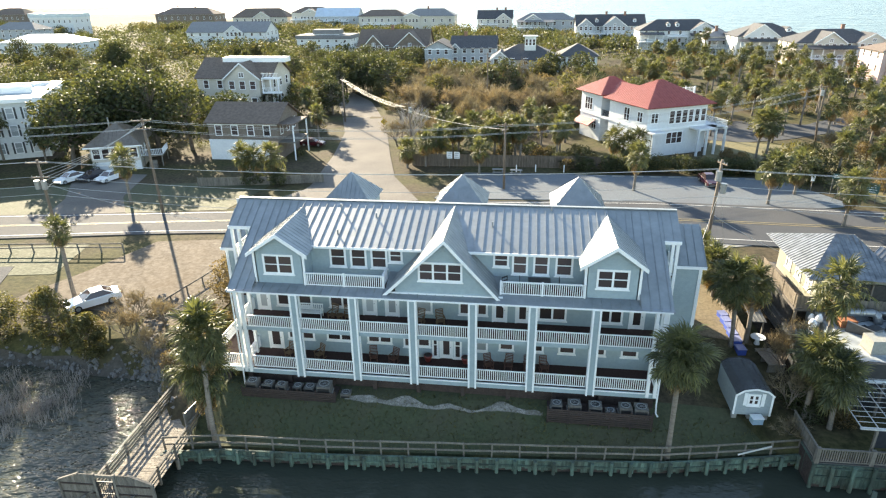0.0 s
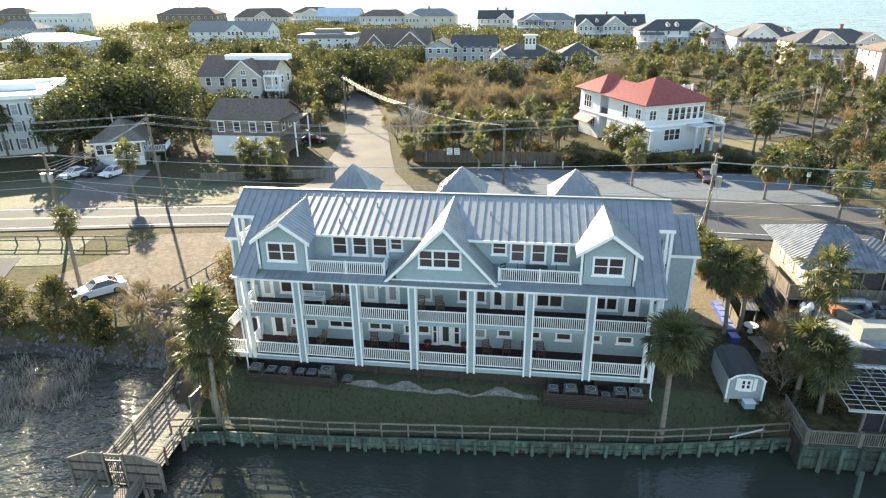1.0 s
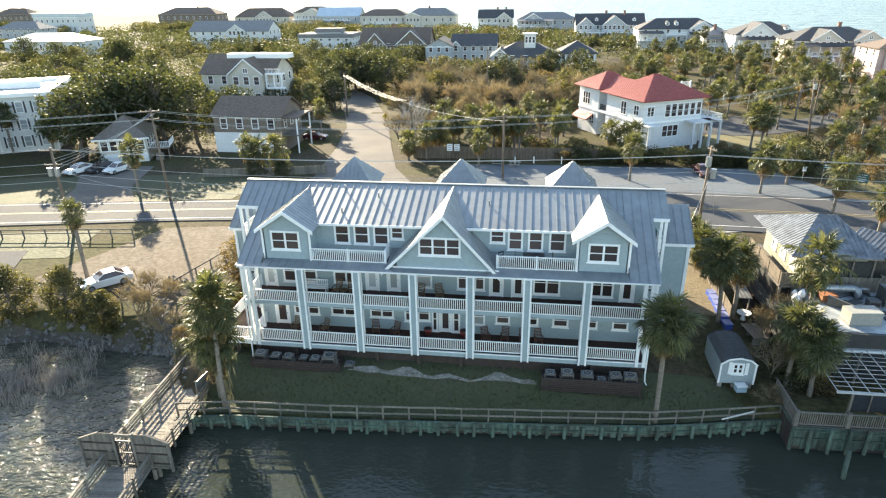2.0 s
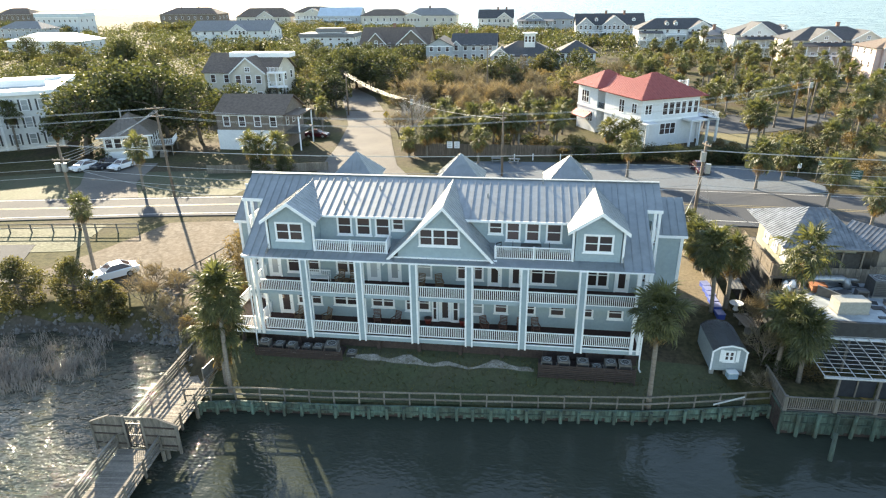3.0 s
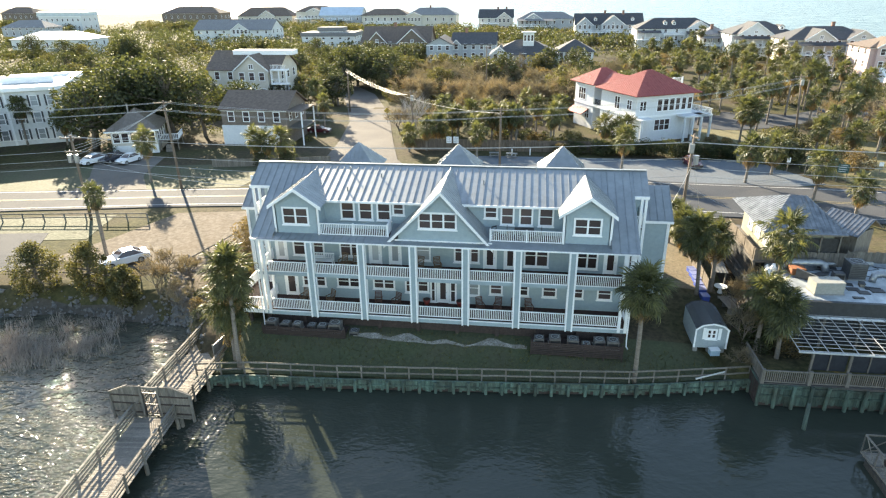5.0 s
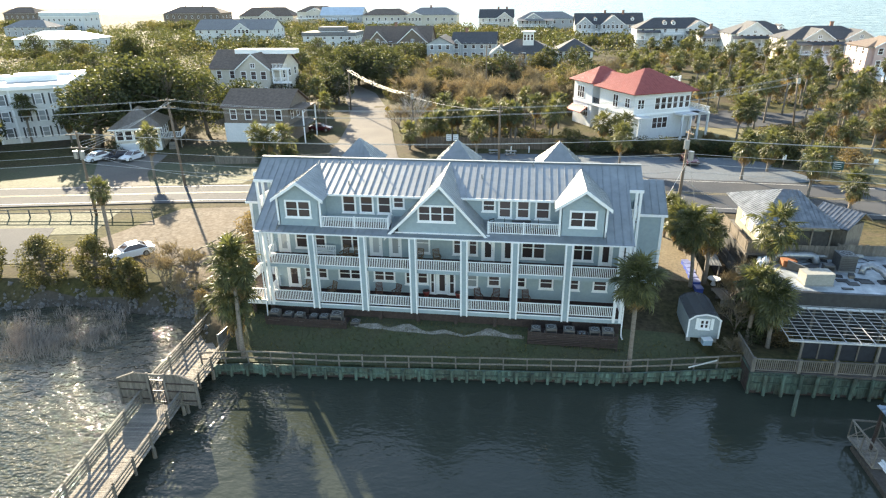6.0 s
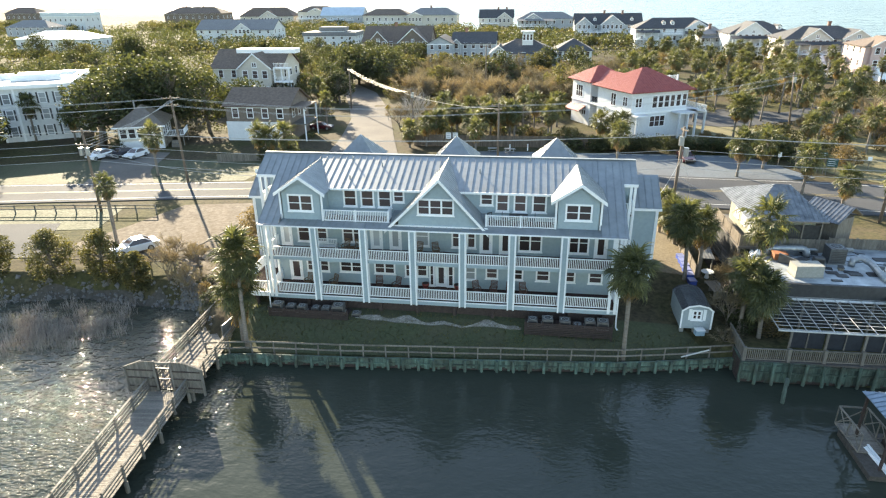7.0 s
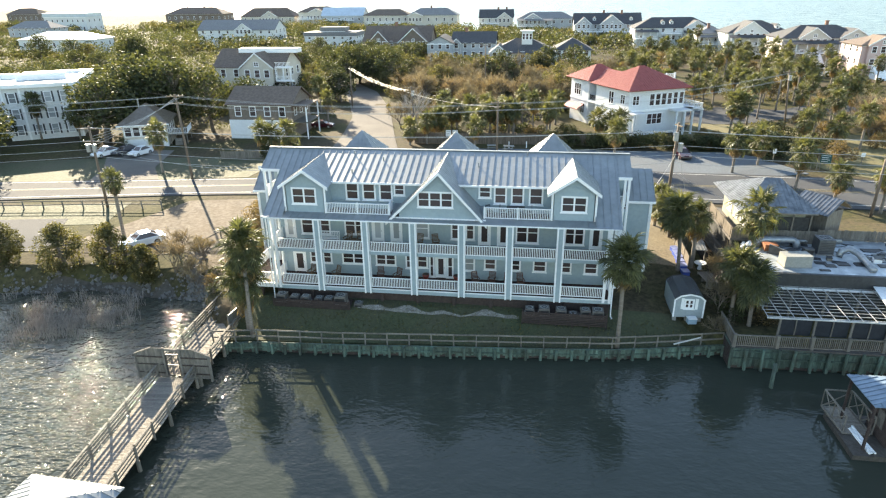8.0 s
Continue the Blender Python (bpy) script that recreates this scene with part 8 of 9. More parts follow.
# ---- poles, wires, fences, signs, cars, furniture ----
def utility_pole(x, y, h, arms=((0.4, 2.4, 0),), cans=(), lean=(0, 0), lamp=None, z=None):
    z = ground_z(x, y) if z is None else z
    ob = root("utility_pole", (x, y, z), 0, "weathered wooden utility pole with crossarm and insulators", "utility pole")
    part("pole", Geo().tube([(0, 0, -0.5), (lean[0] * 0.5, lean[1] * 0.5, h / 2), (lean[0], lean[1], h)], [0.19, 0.165, 0.13], 9), M_pole, ob, smooth=True)
    for dz, w, turn in arms:
        a = part("crossarm", Geo().box(-w / 2, -0.06, -0.06, w / 2, 0.06, 0.06), M_pole, ob, at=pose(lean[0], lean[1] - 0.14, h - dz, 0, 0, turn))
        for k in (-0.45, -0.18, 0.18, 0.45):
            part("insulator", Geo().tube([(k * w, 0, 0.06), (k * w, 0, 0.2)], [0.045, 0.03], 6), M_galv, a)
    for dz, dx in cans:
        part("transformer", Geo().tube([(lean[0] + dx, lean[1] - 0.3, h - dz - 0.95), (lean[0] + dx, lean[1] - 0.3, h - dz)], 0.28, 12), M_galv, ob, "grey transformer can")
    if lamp:
        part("lamp_arm", Geo().tube([(lean[0], lean[1], h - lamp[2]), (lean[0] + lamp[0] * 0.6, lean[1] + lamp[1] * 0.6, h - lamp[2] + 0.7), (lean[0] + lamp[0], lean[1] + lamp[1], h - lamp[2] + 0.75)], 0.035, 6), M_galv, ob)
        part("lamp_head", Geo().cbox((lean[0] + lamp[0], lean[1] + lamp[1], h - lamp[2] + 0.72), (0.7, 0.25, 0.14)), M_galv, ob, "grey street lamp head")
    return ob


def wire(a, b, sag, r=0.02):
    a, b = Vector(a), Vector(b)
    pts = [a + (b - a) * (i / 14) - Vector((0, 0, sag * 4 * (i / 14) * (1 - i / 14))) for i in range(15)]
    return thing("power_line", Geo().tube(pts, r, 4), M_wire, "thin sagging overhead power line", "power line")


utility_pole(-36.6, 22.0, 10.6, ((0.3, 2.4, 8), (1.9, 2.0, 8)), ((2.2, 0.35), (2.2, -0.45)), (0.2, -0.3), (1.2, 0.6, 3.4))
utility_pole(-31.6, 34.6, 12.4, ((0.3, 2.4, 20), (1.3, 2.0, 20)), (), (-0.9, 0.8))
utility_pole(33.2, 22.6, 11.2, ((0.3, 1.4, -70),), ((2.2, 0.4), (1.0, -0.2)), (0.3, 0.3))
utility_pole(12.4, 49.0, 9.6, ((0.3, 2.2, 8), (1.0, 1.6, 60)))
utility_pole(-4.3, 68.5, 8.9, ((0.3, 2.6, 10),), ((0.8, 0.3),), (-0.6, 0.5))
utility_pole(65.5, 77.0, 11.0, ((0.4, 2.4, 12),), ((0.9, 0.3),), (-0.9, 0.8))
utility_pole(6.0, 112, 13.0, ((0.3, 1.6, 0),))
utility_pole(-24.0, 95, 9.5, ())
utility_pole(57.8, 27.6, 7.0, ())
utility_pole(-100, 10, 10.6, ((0.3, 2.4, 8),))
utility_pole(100, 22, 11, ((0.3, 2.4, -8),))
for k, (dy, dz) in enumerate(((0.0, 0.0), (0.5, -0.05), (0.0, -1.6), (-0.2, -2.6), (0.1, -3.6))):
    wire((-36.4, 21.7 + dy, 10.5 + dz), (33.4, 22.8 + dy, 11.0 + dz), 0.9 + 0.15 * k)
    wire((33.4, 22.8 + dy, 11.0 + dz), (100, 22 + dy, 10.9 + dz), 0.8)
    wire((-100, 10 + dy, 10.5 + dz), (-36.4, 21.7 + dy, 10.5 + dz), 0.8)
for dy, dz in ((0, 0), (0.8, 0.0), (-0.6, -0.9), (0.3, -0.95)):
    wire((-32.4, 35.3 + dy, 12.2 + dz), (12.4, 49 + dy, 9.3 + dz), 1.0)
    wire((12.4, 49 + dy, 9.3 + dz), (65, 77.5 + dy, 10.6 + dz), 1.2)
    wire((-120, 22 + dy, 11.6 + dz), (-32.4, 35.3 + dy, 12.2 + dz), 1.2)
for dx in (-0.9, -0.3, 0.4, 1.0):
    wire((-32.3 + dx * 0.4, 35.3, 12.0), (-36.5, 21.8, 8.8 + dx * 0.6), 0.5)
    wire((-6.2 + dx, 68, 8.4), (-24.0 + dx * 0.5, 95, 9.3), 0.6)
wire((-36.4, 21.8, 8.2), (-6, 8, 9.6), 0.8, 0.016)
wire((33.4, 22.8, 6.5), (41.5, 18, 3.6), 0.4, 0.016)
wire((33.6, 22.9, 8.4), (28, 8, 8.0), 0.3, 0.016)
wire((33.4, 22.8, 10.6), (37.5, 30.5, 0.3), 0.0, 0.012)
wire((-6.2, 68, 8.3), (12.4, 49, 8.9), 0.6)

board_fence([(-3.0, 60.9), (10, 61.2), (32, 61.2)], 0.15, 2.0, surface("dark_fence_boards", (0.17, 0.13, 0.10), (0.10, 0.08, 0.06), 0.85, stretch=(1, 1, 0.2), spread=0.3), "dark weathered board fence behind the parking lot", 0.2)
board_fence([(-33, 46.6), (-24, 48.0), (-14.8, 50.2)], 0.2, 1.3, M_woodgrey, "pale picket fence beside the side street", 0.22)
rail_fence([(-62, 17.6), (-37.0, 21.2), (-29.0, 22.0)], 0.15, 1.1, 2.6, M_woodgrey, "grey split-rail fence along the road verge", (0.0, 0.45), 0.12)
rail_fence([(-44, 5.0), (-33, 5.6), (-27.6, 5.9), (-21.6, 5.6), (-17.9, 6.8), (-17.2, 10.6), (-15.6, 18), (-15.0, 24)], 0.1, 0.85, 2.2, M_woodgrey, "grey post-and-rail fence along the bank", (0.0,), 0.11)


rail_fence([(84, 141), (106, 158), (118, 160)], 0.4, 1.2, 2.4, M_white, "white rail fence round a beach house garden", (0.0, 0.3, 0.6, 0.9), 0.14)
rail_fence([(63, 121), (70.5, 122.5), (76, 128)], 0.4, 1.1, 2.2, M_white, "white rail fence at the residential street", (0.0, 0.3, 0.6, 0.9), 0.14)


def sign_post(x, y, h, w, ph, material, label, turn=0.0, name="sign", bars=0, bar_mat=None, n=1):
    ob = root(name, (x, y, ground_z(x, y)), turn, label, "sign")
    for px_ in ((0,) if n == 1 else (-w * 0.4, w * 0.4)):
        part("post", Geo().box(px_ - 0.045, 0, -0.3, px_ + 0.045, 0.09, h), M_woodgrey, ob)
    p = part("panel", Geo().box(-w / 2, -0.03, h - ph, w / 2, -0.002, h), material, ob)
    for i in range(bars):
        z = h - ph * (i + 0.7) / (bars + 0.4)
        part("text_bar", Geo().box(-w * 0.4, -0.036, z - 0.03, w * (0.35 - 0.1 * (i % 2)), -0.031, z + 0.03), bar_mat or M_dark, p)
    return ob


M_signgreen = surface("dark_green_sign", (0.03, 0.10, 0.09), None, 0.5)
M_signyellow = surface("yellow_sign", (0.65, 0.42, 0.05), None, 0.5)
sign_post(3.2, 60.3, 2.6, 0.9, 1.1, M_white, "white notice board with unreadable lines", 0, bars=3)
sign_post(4.4, 60.3, 2.6, 0.9, 1.1, M_white, "white notice board with unreadable lines", 0, bars=3)
sign_post(55.0, 52.0, 2.2, 0.5, 0.7, M_white, "small white roadside sign", 0)
sign_post(57.4, 50.6, 3.0, 1.1, 0.7, M_signgreen, "dark green direction sign", -15, bars=2, bar_mat=M_white, n=2)
sign_post(59.6, 48.6, 3.2, 1.0, 0.6, M_signgreen, "dark green direction sign", -20, bars=2, bar_mat=M_white, n=2)
sign_post(60.6, 47.6, 2.6, 1.4, 1.3, M_signgreen, "green and white stacked direction sign", -25, bars=4, bar_mat=M_white, n=2)
sign_post(67.5, 51.5, 2.0, 0.6, 0.6, M_white, "small white roadside sign", 0)
sign_post(-21.0, 34.8, 2.4, 0.5, 0.6, M_white, "small white roadside sign", 0)
sign_post(-27.0, 50.5, 2.6, 1.6, 1.2, M_white, "white roadside realty board, lettering unreadable", 10, bars=2, n=2)
warn = root("sign", (-12.6, 83.0, ground_z(-12.6, 83)), 8, "yellow diamond warning sign on a post", "sign")
part("post", Geo().box(-0.04, 0, -0.3, 0.04, 0.08, 2.4), M_galv, warn)
part("panel", Geo().cbox((0, -0.02, 2.7), (0.95, 0.03, 0.95), Matrix.Rotation(radians(45), 3, "Y")), M_signyellow, warn)
part("symbol", Geo().cbox((0, -0.04, 2.65), (0.12, 0.01, 0.5)).cbox((0.12, -0.04, 2.86), (0.3, 0.01, 0.12)), M_dark, warn)
bollard = mesh_of("post", Geo().tube([(0, 0, -0.2), (0, 0, 1.1)], 0.09, 8), M_white)
for x, y in ((17.0, 58.8), (21.4, 58.9), (14.0, 58.4)):
    b = root("bollard", (x, y, 0.2), 0, "white parking lot bollard", "bollard", "bollards along the lot")
    part("post", bollard, None, b)
stop = mesh_of("stop", Geo().prism([(-0.9, -0.09, 0), (-0.9, 0.09, 0), (-0.9, 0.06, 0.13), (-0.9, -0.06, 0.13)], (1.8, 0, 0)), M_concrete)
for i in range(10):
    b = tagged(new("parking_stop", stop), "pale concrete parking stop", "parking stop", "parking stops along the lot")
    b.matrix_basis = pose(24 + i * 2.75, 57.0, ground_z(24 + i * 2.75, 57) + 0.09, 0, 0, random.Random(i).uniform(-3, 3))


def picnic_table(x, y, turn):
    ob = root("picnic_table", (x, y, ground_z(x, y)), turn, "grey picnic table with two benches", "table")
    for i in range(4):
        part("board", Geo().box(-0.9, -0.38 + i * 0.19, 0.72, 0.9, -0.21 + i * 0.19, 0.76), M_concrete, ob)
    for s in (-1, 1):
        part("bench", Geo().box(-0.9, s * 0.72 - 0.14, 0.42, 0.9, s * 0.72 + 0.14, 0.46), M_concrete, ob)
        part("leg", Geo().beam((s * 0.65, -0.7, 0), (s * 0.65, -0.2, 0.72), 0.06, 0.1).beam((s * 0.65, 0.7, 0), (s * 0.65, 0.2, 0.72), 0.06, 0.1), M_concrete, ob)
    return ob


picnic_table(11.2, 57.2, 4)
picnic_table(14.0, 56.9, -6)
M_binyellow = surface("faded_yellow_bin", (0.48, 0.38, 0.12), None, 0.5)
for i in range(3):
    b = root("waste_bin", (49.6 + i * 0.95, 57.0, 0.2), 0, "faded yellow waste bin", "bin", "bins at the end of the lot")
    part("body", Geo().prism([(-0.3, -0.3, 0), (0.3, -0.3, 0), (0.36, -0.36, 1.1), (-0.36, -0.36, 1.1)], (0, 0.66, 0)), M_binyellow, b)
    part("lid", Geo().box(-0.38, -0.4, 1.1, 0.38, 0.36, 1.16), M_dark, b)


def car(x, y, turn, paint, label, long=4.7):
    """A sedan: lofted body and cabin, glass, wheels with rims, lamps. Its nose points along local -y."""
    ob = root("car", (x, y, ground_z(x, y) + 0.10), turn, label, "car")
    k = long / 4.7
    side = [(-2.33, 0.42), (-2.3, 0.62), (-2.1, 0.74), (-1.05, 0.92), (1.25, 0.98), (2.2, 0.95), (2.34, 0.7), (2.32, 0.4), (2.0, 0.25), (-2.1, 0.25)]
    b = Geo()
    rings = []
    for w, ins in ((0.72, 0.07), (0.86, 0.02), (0.9, 0.0), (0.9, 0.0), (0.86, 0.02), (0.72, 0.07)):
        rings.append(ins)
    xs_ = (-0.9, -0.84, -0.5, 0.5, 0.84, 0.9)
    n = len(side)
    for xx, ins in zip(xs_, (0.10, 0.02, 0.0, 0.0, 0.02, 0.10)):
        for yy, zz in side:
            b.v.append((xx, yy * k * (1 - ins * 0.3), 0.25 + (zz - 0.25) * (1 - ins)))
    for i in range(len(xs_) - 1):
        for j in range(n):
            b.f.append((i * n + j, i * n + (j + 1) % n, (i + 1) * n + (j + 1) % n, (i + 1) * n + j))
    b.f += [tuple(range(n)), tuple(range((len(xs_) - 1) * n, len(xs_) * n))[::-1]]
    part("body", b, paint, ob, smooth=False)
    cab = [(-0.95, 0.92, 0.80), (-0.15, 1.40, 0.62), (0.95, 1.43, 0.62), (1.75, 0.97, 0.78)]
    c = Geo()
    for yy, zz, ww in cab:
        c.v += [(-ww, yy * k, zz), (ww, yy * k, zz)]
    low = [(-0.82, -0.95 * k, 0.9), (0.82, -0.95 * k, 0.9), (0.82, 1.75 * k, 0.93), (-0.82, 1.75 * k, 0.93)]
    c.v += low
    c.f = [(0, 1, 3, 2), (2, 3, 5, 4), (4, 5, 7, 6), (0, 2, 8), (2, 4, 11, 8), (4, 6, 11), (1, 9, 3), (3, 9, 10, 5), (5, 10, 7)]
    part("cabin_glass", c, M_pane, ob, "dark car glass")
    r = Geo().prism([(-0.6, -0.12 * k, 1.405), (0.6, -0.12 * k, 1.405), (0.6, 0.94 * k, 1.435), (-0.6, 0.94 * k, 1.435)], (0, 0, 0.03))
    for s in (-1, 1):
        part("pillar", Geo().beam((s * 0.79, -0.93 * k, 0.93), (s * 0.62, -0.14 * k, 1.42), 0.06, 0.05), paint, ob)
        part("pillar", Geo().beam((s * 0.77, 1.73 * k, 0.97), (s * 0.62, 0.95 * k, 1.44), 0.09, 0.06), paint, ob)
    part("roof", r, paint, ob)
    for sx in (-1, 1):
        for yy in (-1.42, 1.38):
            wl_ = part("wheel", Geo().tube([(sx * 0.72, yy * k, 0.32), (sx * 0.93, yy * k, 0.32)], 0.32, 16), M_rubber, ob)
            part("rim", Geo().tube([(sx * 0.925, yy * k, 0.32), (sx * 0.94, yy * k, 0.32)], 0.2, 12), M_galv, wl_)
        part("headlight", Geo().cbox((sx * 0.62, -2.22 * k, 0.66), (0.38, 0.12, 0.14)), M_galv, ob)
        part("tail_light", Geo().cbox((sx * 0.66, 2.29 * k, 0.8), (0.34, 0.08, 0.14)), surface("red_lamp_glass", (0.35, 0.02, 0.02), None, 0.2) if "red_lamp_glass" not in bpy.data.materials else bpy.data.materials["red_lamp_glass"], ob)
        part("mirror", Geo().cbox((sx * 0.98, -0.72 * k, 0.97), (0.16, 0.1, 0.12)), paint, ob)
    part("bumper", Geo().box(-0.78, -2.36 * k, 0.3, 0.78, -2.28 * k, 0.5), M_dark, ob)
    return ob


M_carwhite = surface("white_car_paint", (0.76, 0.77, 0.78), (0.72, 0.73, 0.74), 0.22, fine=1, bump=0.01, dirt=0.08)
M_cardark = surface("dark_car_paint", (0.05, 0.05, 0.06), None, 0.22, fine=1, bump=0.01)
M_carred = surface("dark_red_car_paint", (0.06, 0.012, 0.018), None, 0.22, fine=1, bump=0.01)
car(-24.2, 10.0, -43, M_carwhite, "white sedan parked in the sandy yard")
car(-54.0, 47.0, -22, M_carwhite, "white car parked in front of the cottage")
car(-48.4, 48.2, -14, M_carwhite, "white car parked in front of the cottage", 4.3)
car(-51.4, 48.6, -18, M_cardark, "dark car parked in front of the cottage")
car(-24.0, 72.8, 88, M_carred, "dark red car parked off the side street")
car(41.9, 54.2, 5, M_carred, "dark red car parked in the lot")

# gangway and covered float at the right
float_ = root("boathouse", (41.0, -12.2, WATER), 0, "small floating boathouse with a blue-grey metal hip roof", "boathouse")
M_floatroof = surface("dull_blue_metal_roof", (0.20, 0.27, 0.34), (0.14, 0.19, 0.25), 0.45, metal=0.4, fine=1.5)
br = Geo()
roof_plane(br, [(38.6, -13.5, 2.0), (43.5, -13.3, 2.0), (41.4, -11.7, 3.0)], 0.07, 0.4)
roof_plane(br, [(43.5, -10.0, 2.0), (38.5, -10.0, 2.0), (41.4, -11.7, 3.0)], 0.07, 0.4)
roof_plane(br, [(38.5, -10.0, 2.0), (38.6, -13.5, 2.0), (41.4, -11.7, 3.0)], 0.07, 0.4)
roof_plane(br, [(43.5, -13.3, 2.0), (43.5, -10.0, 2.0), (41.4, -11.7, 3.0)], 0.07, 0.4)
part("roof", br, M_floatroof, float_, world=True)
part("float", Geo().box(38.0, -13.8, WATER - 0.2, 43.5, -9.6, WATER + 0.35), surface("dark_wet_float_boards", (0.075, 0.065, 0.055), (0.04, 0.035, 0.03), 0.7, fine=5, lap=0.14, lap_axis=1, bump=0.4), float_, world=True)
part("wall", Geo().box(40.2, -12.9, WATER + 0.35, 43.2, -10.5, 1.95), M_skirt, float_, world=True)
for x, y in ((38.8, -13.2), (38.8, -10.2), (43.2, -13.0)):
    part("post", Geo().box(x - 0.07, y - 0.07, WATER, x + 0.07, y + 0.07, 2.02), M_skirt, float_, world=True)
part("notice", Geo().box(40.15, -12.2, WATER + 1.2, 40.19, -11.5, 0.6), M_woodgrey, float_, "small grey notice board", world=True)
gang = root("gangway", (38.9, -10.3, WATER + 0.36), 0, "grey timber gangway with crossed braces", "gangway")
for dx in (0.0, 1.75):
    a0, b0 = Vector((38.05 + dx, -8.95, WATER + 0.5)), Vector((38.2 + dx, -11.8, WATER + 0.5))
    up = Vector((0, 0, 1.3))
    part("chord", Geo().beam(a0, b0, 0.07, 0.12), M_woodgrey, gang, world=True)
    part("chord", Geo().beam(a0 + up, b0 + up, 0.07, 0.1), M_woodgrey, gang, world=True)
    for i in range(3):
        p0, p1 = a0 + (b0 - a0) * (i / 2), a0 + (b0 - a0) * ((i + 1) / 2)
        part("upright", Geo().beam(p0, p0 + up, 0.06, 0.06), M_woodgrey, gang, world=True)
        if i < 2:
            part("brace", Geo().beam(p0, p1 + up, 0.04, 0.06), M_woodgrey, gang, world=True)
            part("brace", Geo().beam(p0 + Vector((0.045, 0, 1.3)), p1 + Vector((0.045, 0, 0)), 0.04, 0.06), M_woodgrey, gang, world=True)
e0, e1 = Vector((38.05, -8.95, WATER + 0.5)), Vector((39.8, -8.95, WATER + 0.5))
part("chord", Geo().beam(e0 + up, e1 + up, 0.07, 0.1), M_woodgrey, gang, world=True)
part("brace", Geo().beam(e0 + Vector((0, -0.04, 0)), e1 + Vector((0, -0.04, 1.3)), 0.04, 0.06), M_woodgrey, gang, world=True)
for i in range(13):
    y = -9.0 - 0.22 * i
    x = 38.06 - (y + 8.95) * 0.052
    part("plank", Geo().box(x, y - 0.1, WATER + 0.36, x + 1.72, y + 0.1, WATER + 0.43), M_dockwood, gang, world=True)
board = tagged(new("board", mesh_of("board", Geo().box(-0.06, -1.2, 0, 0.06, 1.2, 0.08), M_white)), "long white board lying on the dark float", "board", "boards stacked on the float")
board.matrix_basis = pose(38.95, -12.4, WATER + 0.36, 0, 0, 5)
for x, y, z, r in ((39.1, -12.3, 0.36, 4), (39.25, -12.35, 0.36, 7), (39.02, -12.45, 0.44, 5), (39.2, -12.2, 0.44, 3)):
    copy_thing(board, pose(x, y, WATER + z, 0, 0, r))

# porch furniture
M_rocker = surface("brown_stained_chair_wood", (0.15, 0.065, 0.042), (0.09, 0.04, 0.028), 0.55, fine=6)
M_teak = surface("golden_chair_wood", (0.19, 0.115, 0.06), (0.12, 0.07, 0.04), 0.6, fine=6)
M_pot = surface("red_glazed_pot", (0.26, 0.05, 0.04), None, 0.4)


def rocking_chair(x, y, z, turn, material, label):
    ob = root("rocking_chair", (x, y, z), turn, label, "chair", "chairs on the porches")
    part("seat", Geo().box(-0.27, -0.25, 0.40, 0.27, 0.25, 0.44), material, ob)
    bk = part("backrest", Geo().beam((-0.26, 0.24, 0.42), (-0.26, 0.44, 1.12), 0.05, 0.05).beam((0.26, 0.24, 0.42), (0.26, 0.44, 1.12), 0.05, 0.05), material, ob)
    for i in range(6):
        zz = 0.52 + i * 0.11
        part("slat", Geo().box(-0.24, 0.24 + (zz - 0.42) * 0.285, zz, 0.24, 0.27 + (zz - 0.42) * 0.285, zz + 0.06), material, bk)
    for s in (-1, 1):
        part("rocker", Geo().tube([(s * 0.25, -0.45, 0.10), (s * 0.25, -0.2, 0.03), (s * 0.25, 0.15, 0.03), (s * 0.25, 0.5, 0.12)], 0.025, 6), material, ob)
        part("leg", Geo().beam((s * 0.25, -0.22, 0.04), (s * 0.25, -0.22, 0.64), 0.045, 0.045), material, ob)
        part("leg", Geo().beam((s * 0.25, 0.2, 0.04), (s * 0.25, 0.22, 0.42), 0.045, 0.045), material, ob)
        part("arm", Geo().box(s * 0.29 - 0.04, -0.28, 0.64, s * 0.29 + 0.04, 0.32, 0.67), material, ob)
    return ob


FY = F1 + 0.0
for x, y, t, mm in ((4.55, 1.7, 12, M_rocker), (6.05, 1.65, -28, M_rocker), (0.4, 1.6, -35, M_teak), (13.1, 1.6, 25, M_rocker), (14.5, 1.7, -8, M_rocker), (15.9, 1.65, 5, M_rocker), (17.05, 1.7, 15, M_rocker), (-1.9, 1.6, -20, M_teak)):
    rocking_chair(x, y, FY, t, mm, "brown wooden rocking chair on the lower porch")
for x, y, t in ((1.7, 1.75, -20), (2.9, 1.7, 15), (8.1, 1.7, -15), (9.6, 1.75, 20)):
    rocking_chair(x, y, F2, t, M_teak, "golden wooden porch chair on the upper porch")
bench = root("bench", (-0.1, 2.0, F2), 0, "white painted garden bench on the upper porch", "bench")
part("seat", Geo().box(-0.95, -0.25, 0.40, 0.95, 0.22, 0.45), M_white, bench)
bk = part("backrest", Geo().box(-0.95, 0.22, 0.92, 0.95, 0.27, 1.0).box(-0.95, 0.22, 0.5, 0.95, 0.27, 0.56), M_white, bench)
for i in range(13):
    part("slat", Geo().box(-0.92 + i * 0.15, 0.23, 0.56, -0.87 + i * 0.15, 0.26, 0.92), M_white, bk)
for s in (-0.9, 0.86):
    part("leg", Geo().box(s, -0.25, 0, s + 0.06, -0.19, 0.65).box(s, 0.2, 0, s + 0.06, 0.27, 0.5), M_white, bench)
    part("arm", Geo().box(s - 0.02, -0.28, 0.65, s + 0.08, 0.22, 0.69), M_white, bench)
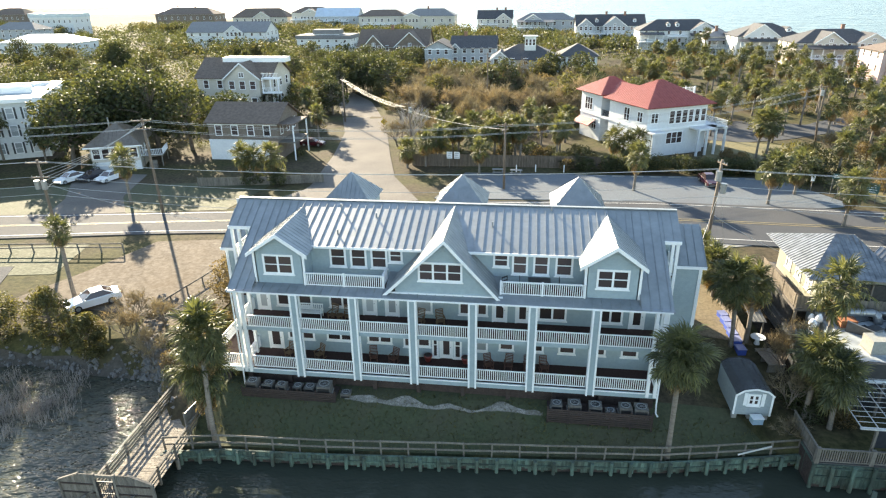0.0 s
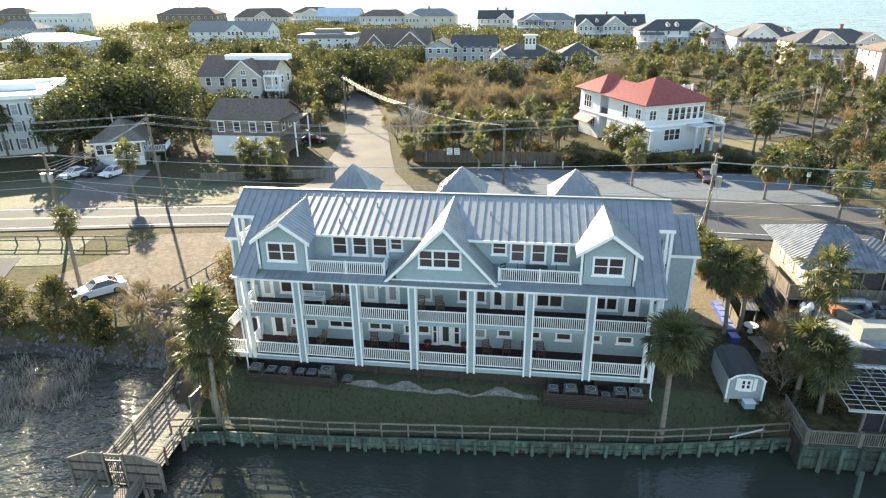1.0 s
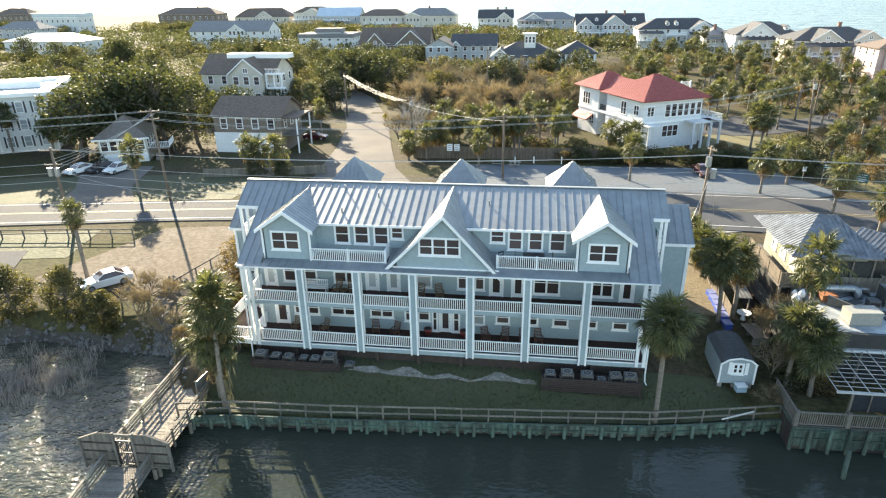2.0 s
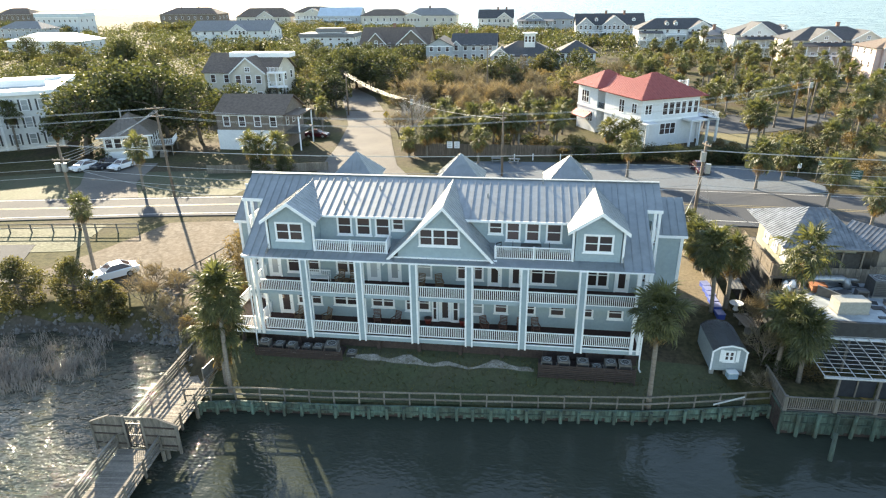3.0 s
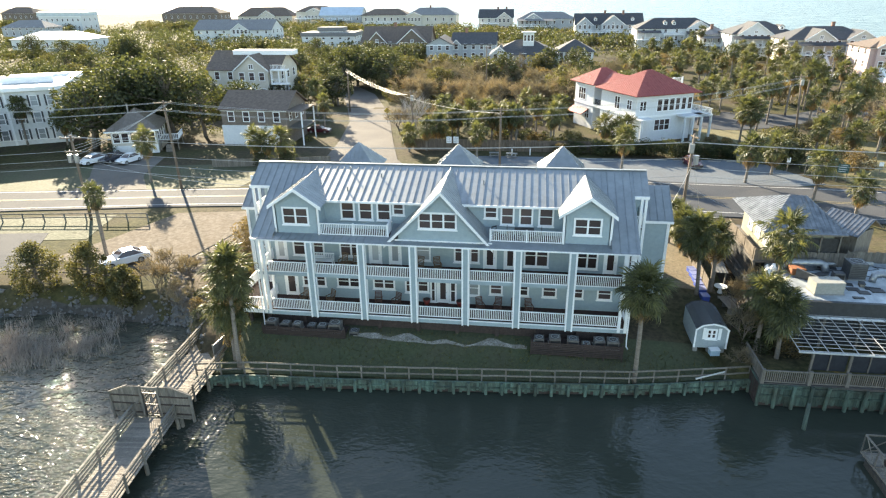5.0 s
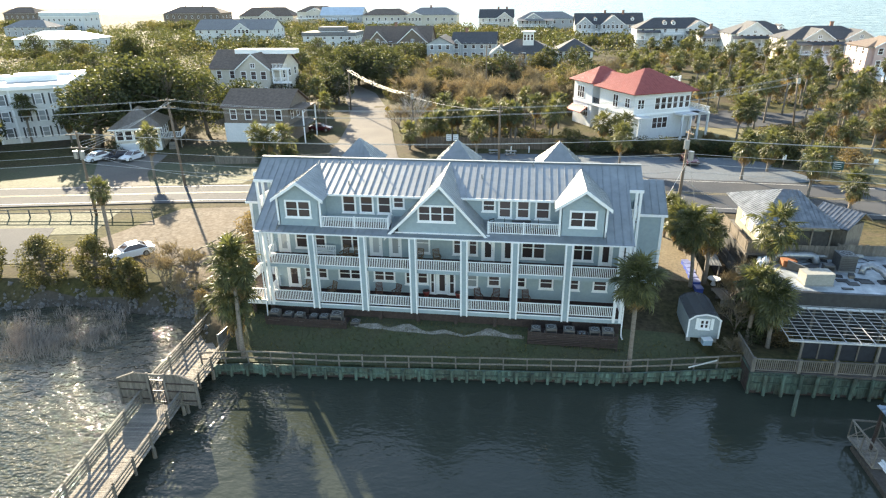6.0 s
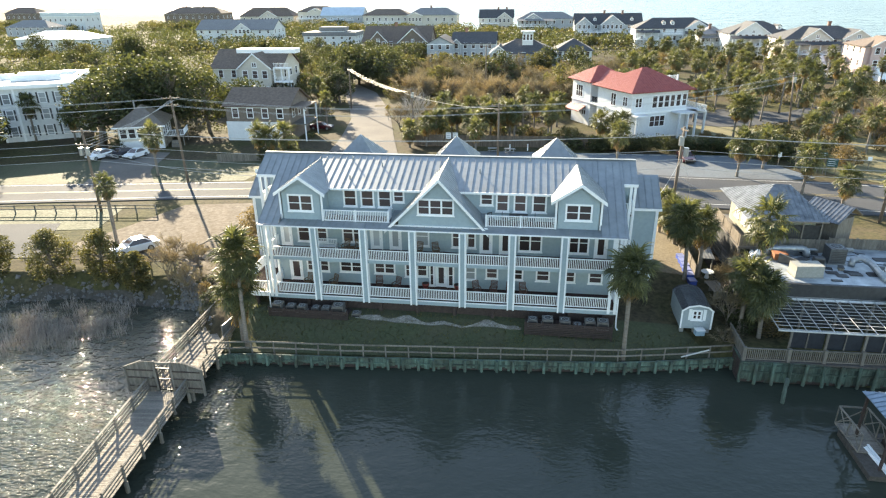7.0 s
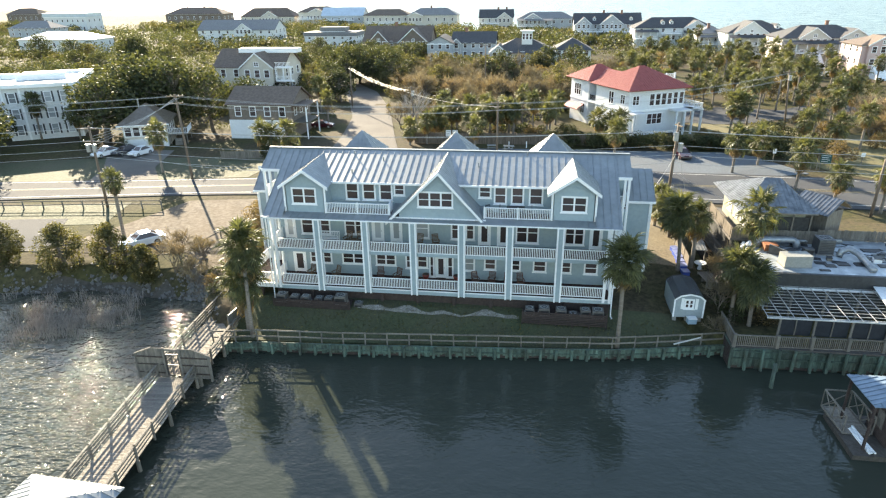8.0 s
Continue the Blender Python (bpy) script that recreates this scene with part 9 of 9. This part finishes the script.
side_table = root("table", (2.3, 1.5, F2), 0, "small wooden table on the upper porch", "table")
part("top", Geo().tube([(0, 0, 0.55), (0, 0, 0.59)], 0.3, 14), M_teak, side_table)
for a in range(3):
    part("leg", Geo().beam((0.22 * math.cos(a * 2.1), 0.22 * math.sin(a * 2.1), 0), (0.1 * math.cos(a * 2.1), 0.1 * math.sin(a * 2.1), 0.55), 0.04, 0.04), M_teak, side_table)
for x in (8.55, 11.35):
    pot = root("planter", (x, 2.25, F1), 0, "red glazed planter beside the double door", "planter")
    part("pot", Geo().tube([(0, 0, 0), (0, 0, 0.35), (0, 0, 0.5)], [0.2, 0.3, 0.32], 14), M_pot, pot, smooth=True)
    part("soil", Geo().tube([(0, 0, 0.46), (0, 0, 0.505)], 0.28, 12), M_skirt, pot)
tbl = root("table", (16.4, 1.9, F3), 0, "dark metal balcony table", "table")
part("top", Geo().box(-0.75, -0.45, 0.70, 0.75, 0.45, 0.74), M_dark, tbl)
for sx in (-0.65, 0.65):
    for sy in (-0.35, 0.35):
        part("leg", Geo().box(sx - 0.03, sy - 0.03, 0, sx + 0.03, sy + 0.03, 0.7), M_dark, tbl)


def patio_chair(x, y, z, turn):
    ob = root("chair", (x, y, z), turn, "dark metal balcony chair with slatted back", "chair", "chairs on the balcony")
    part("seat", Geo().box(-0.24, -0.24, 0.42, 0.24, 0.24, 0.46), M_dark, ob)
    part("backrest", Geo().box(-0.24, 0.21, 0.5, -0.2, 0.25, 0.95).box(0.2, 0.21, 0.5, 0.24, 0.25, 0.95).box(-0.2, 0.21, 0.86, 0.2, 0.25, 0.95).box(-0.2, 0.21, 0.6, 0.2, 0.25, 0.68), M_dark, ob)
    for sx in (-0.21, 0.21):
        for sy in (-0.21, 0.21):
            part("leg", Geo().box(sx - 0.02, sy - 0.02, 0, sx + 0.02, sy + 0.02, 0.42), M_dark, ob)
    return ob


for x, y, t in ((15.3, 1.9, 90), (17.5, 1.9, -90), (16.0, 1.45, 180), (16.9, 1.45, 180), (14.2, 1.7, 40)):
    patio_chair(x, y, F3, t)
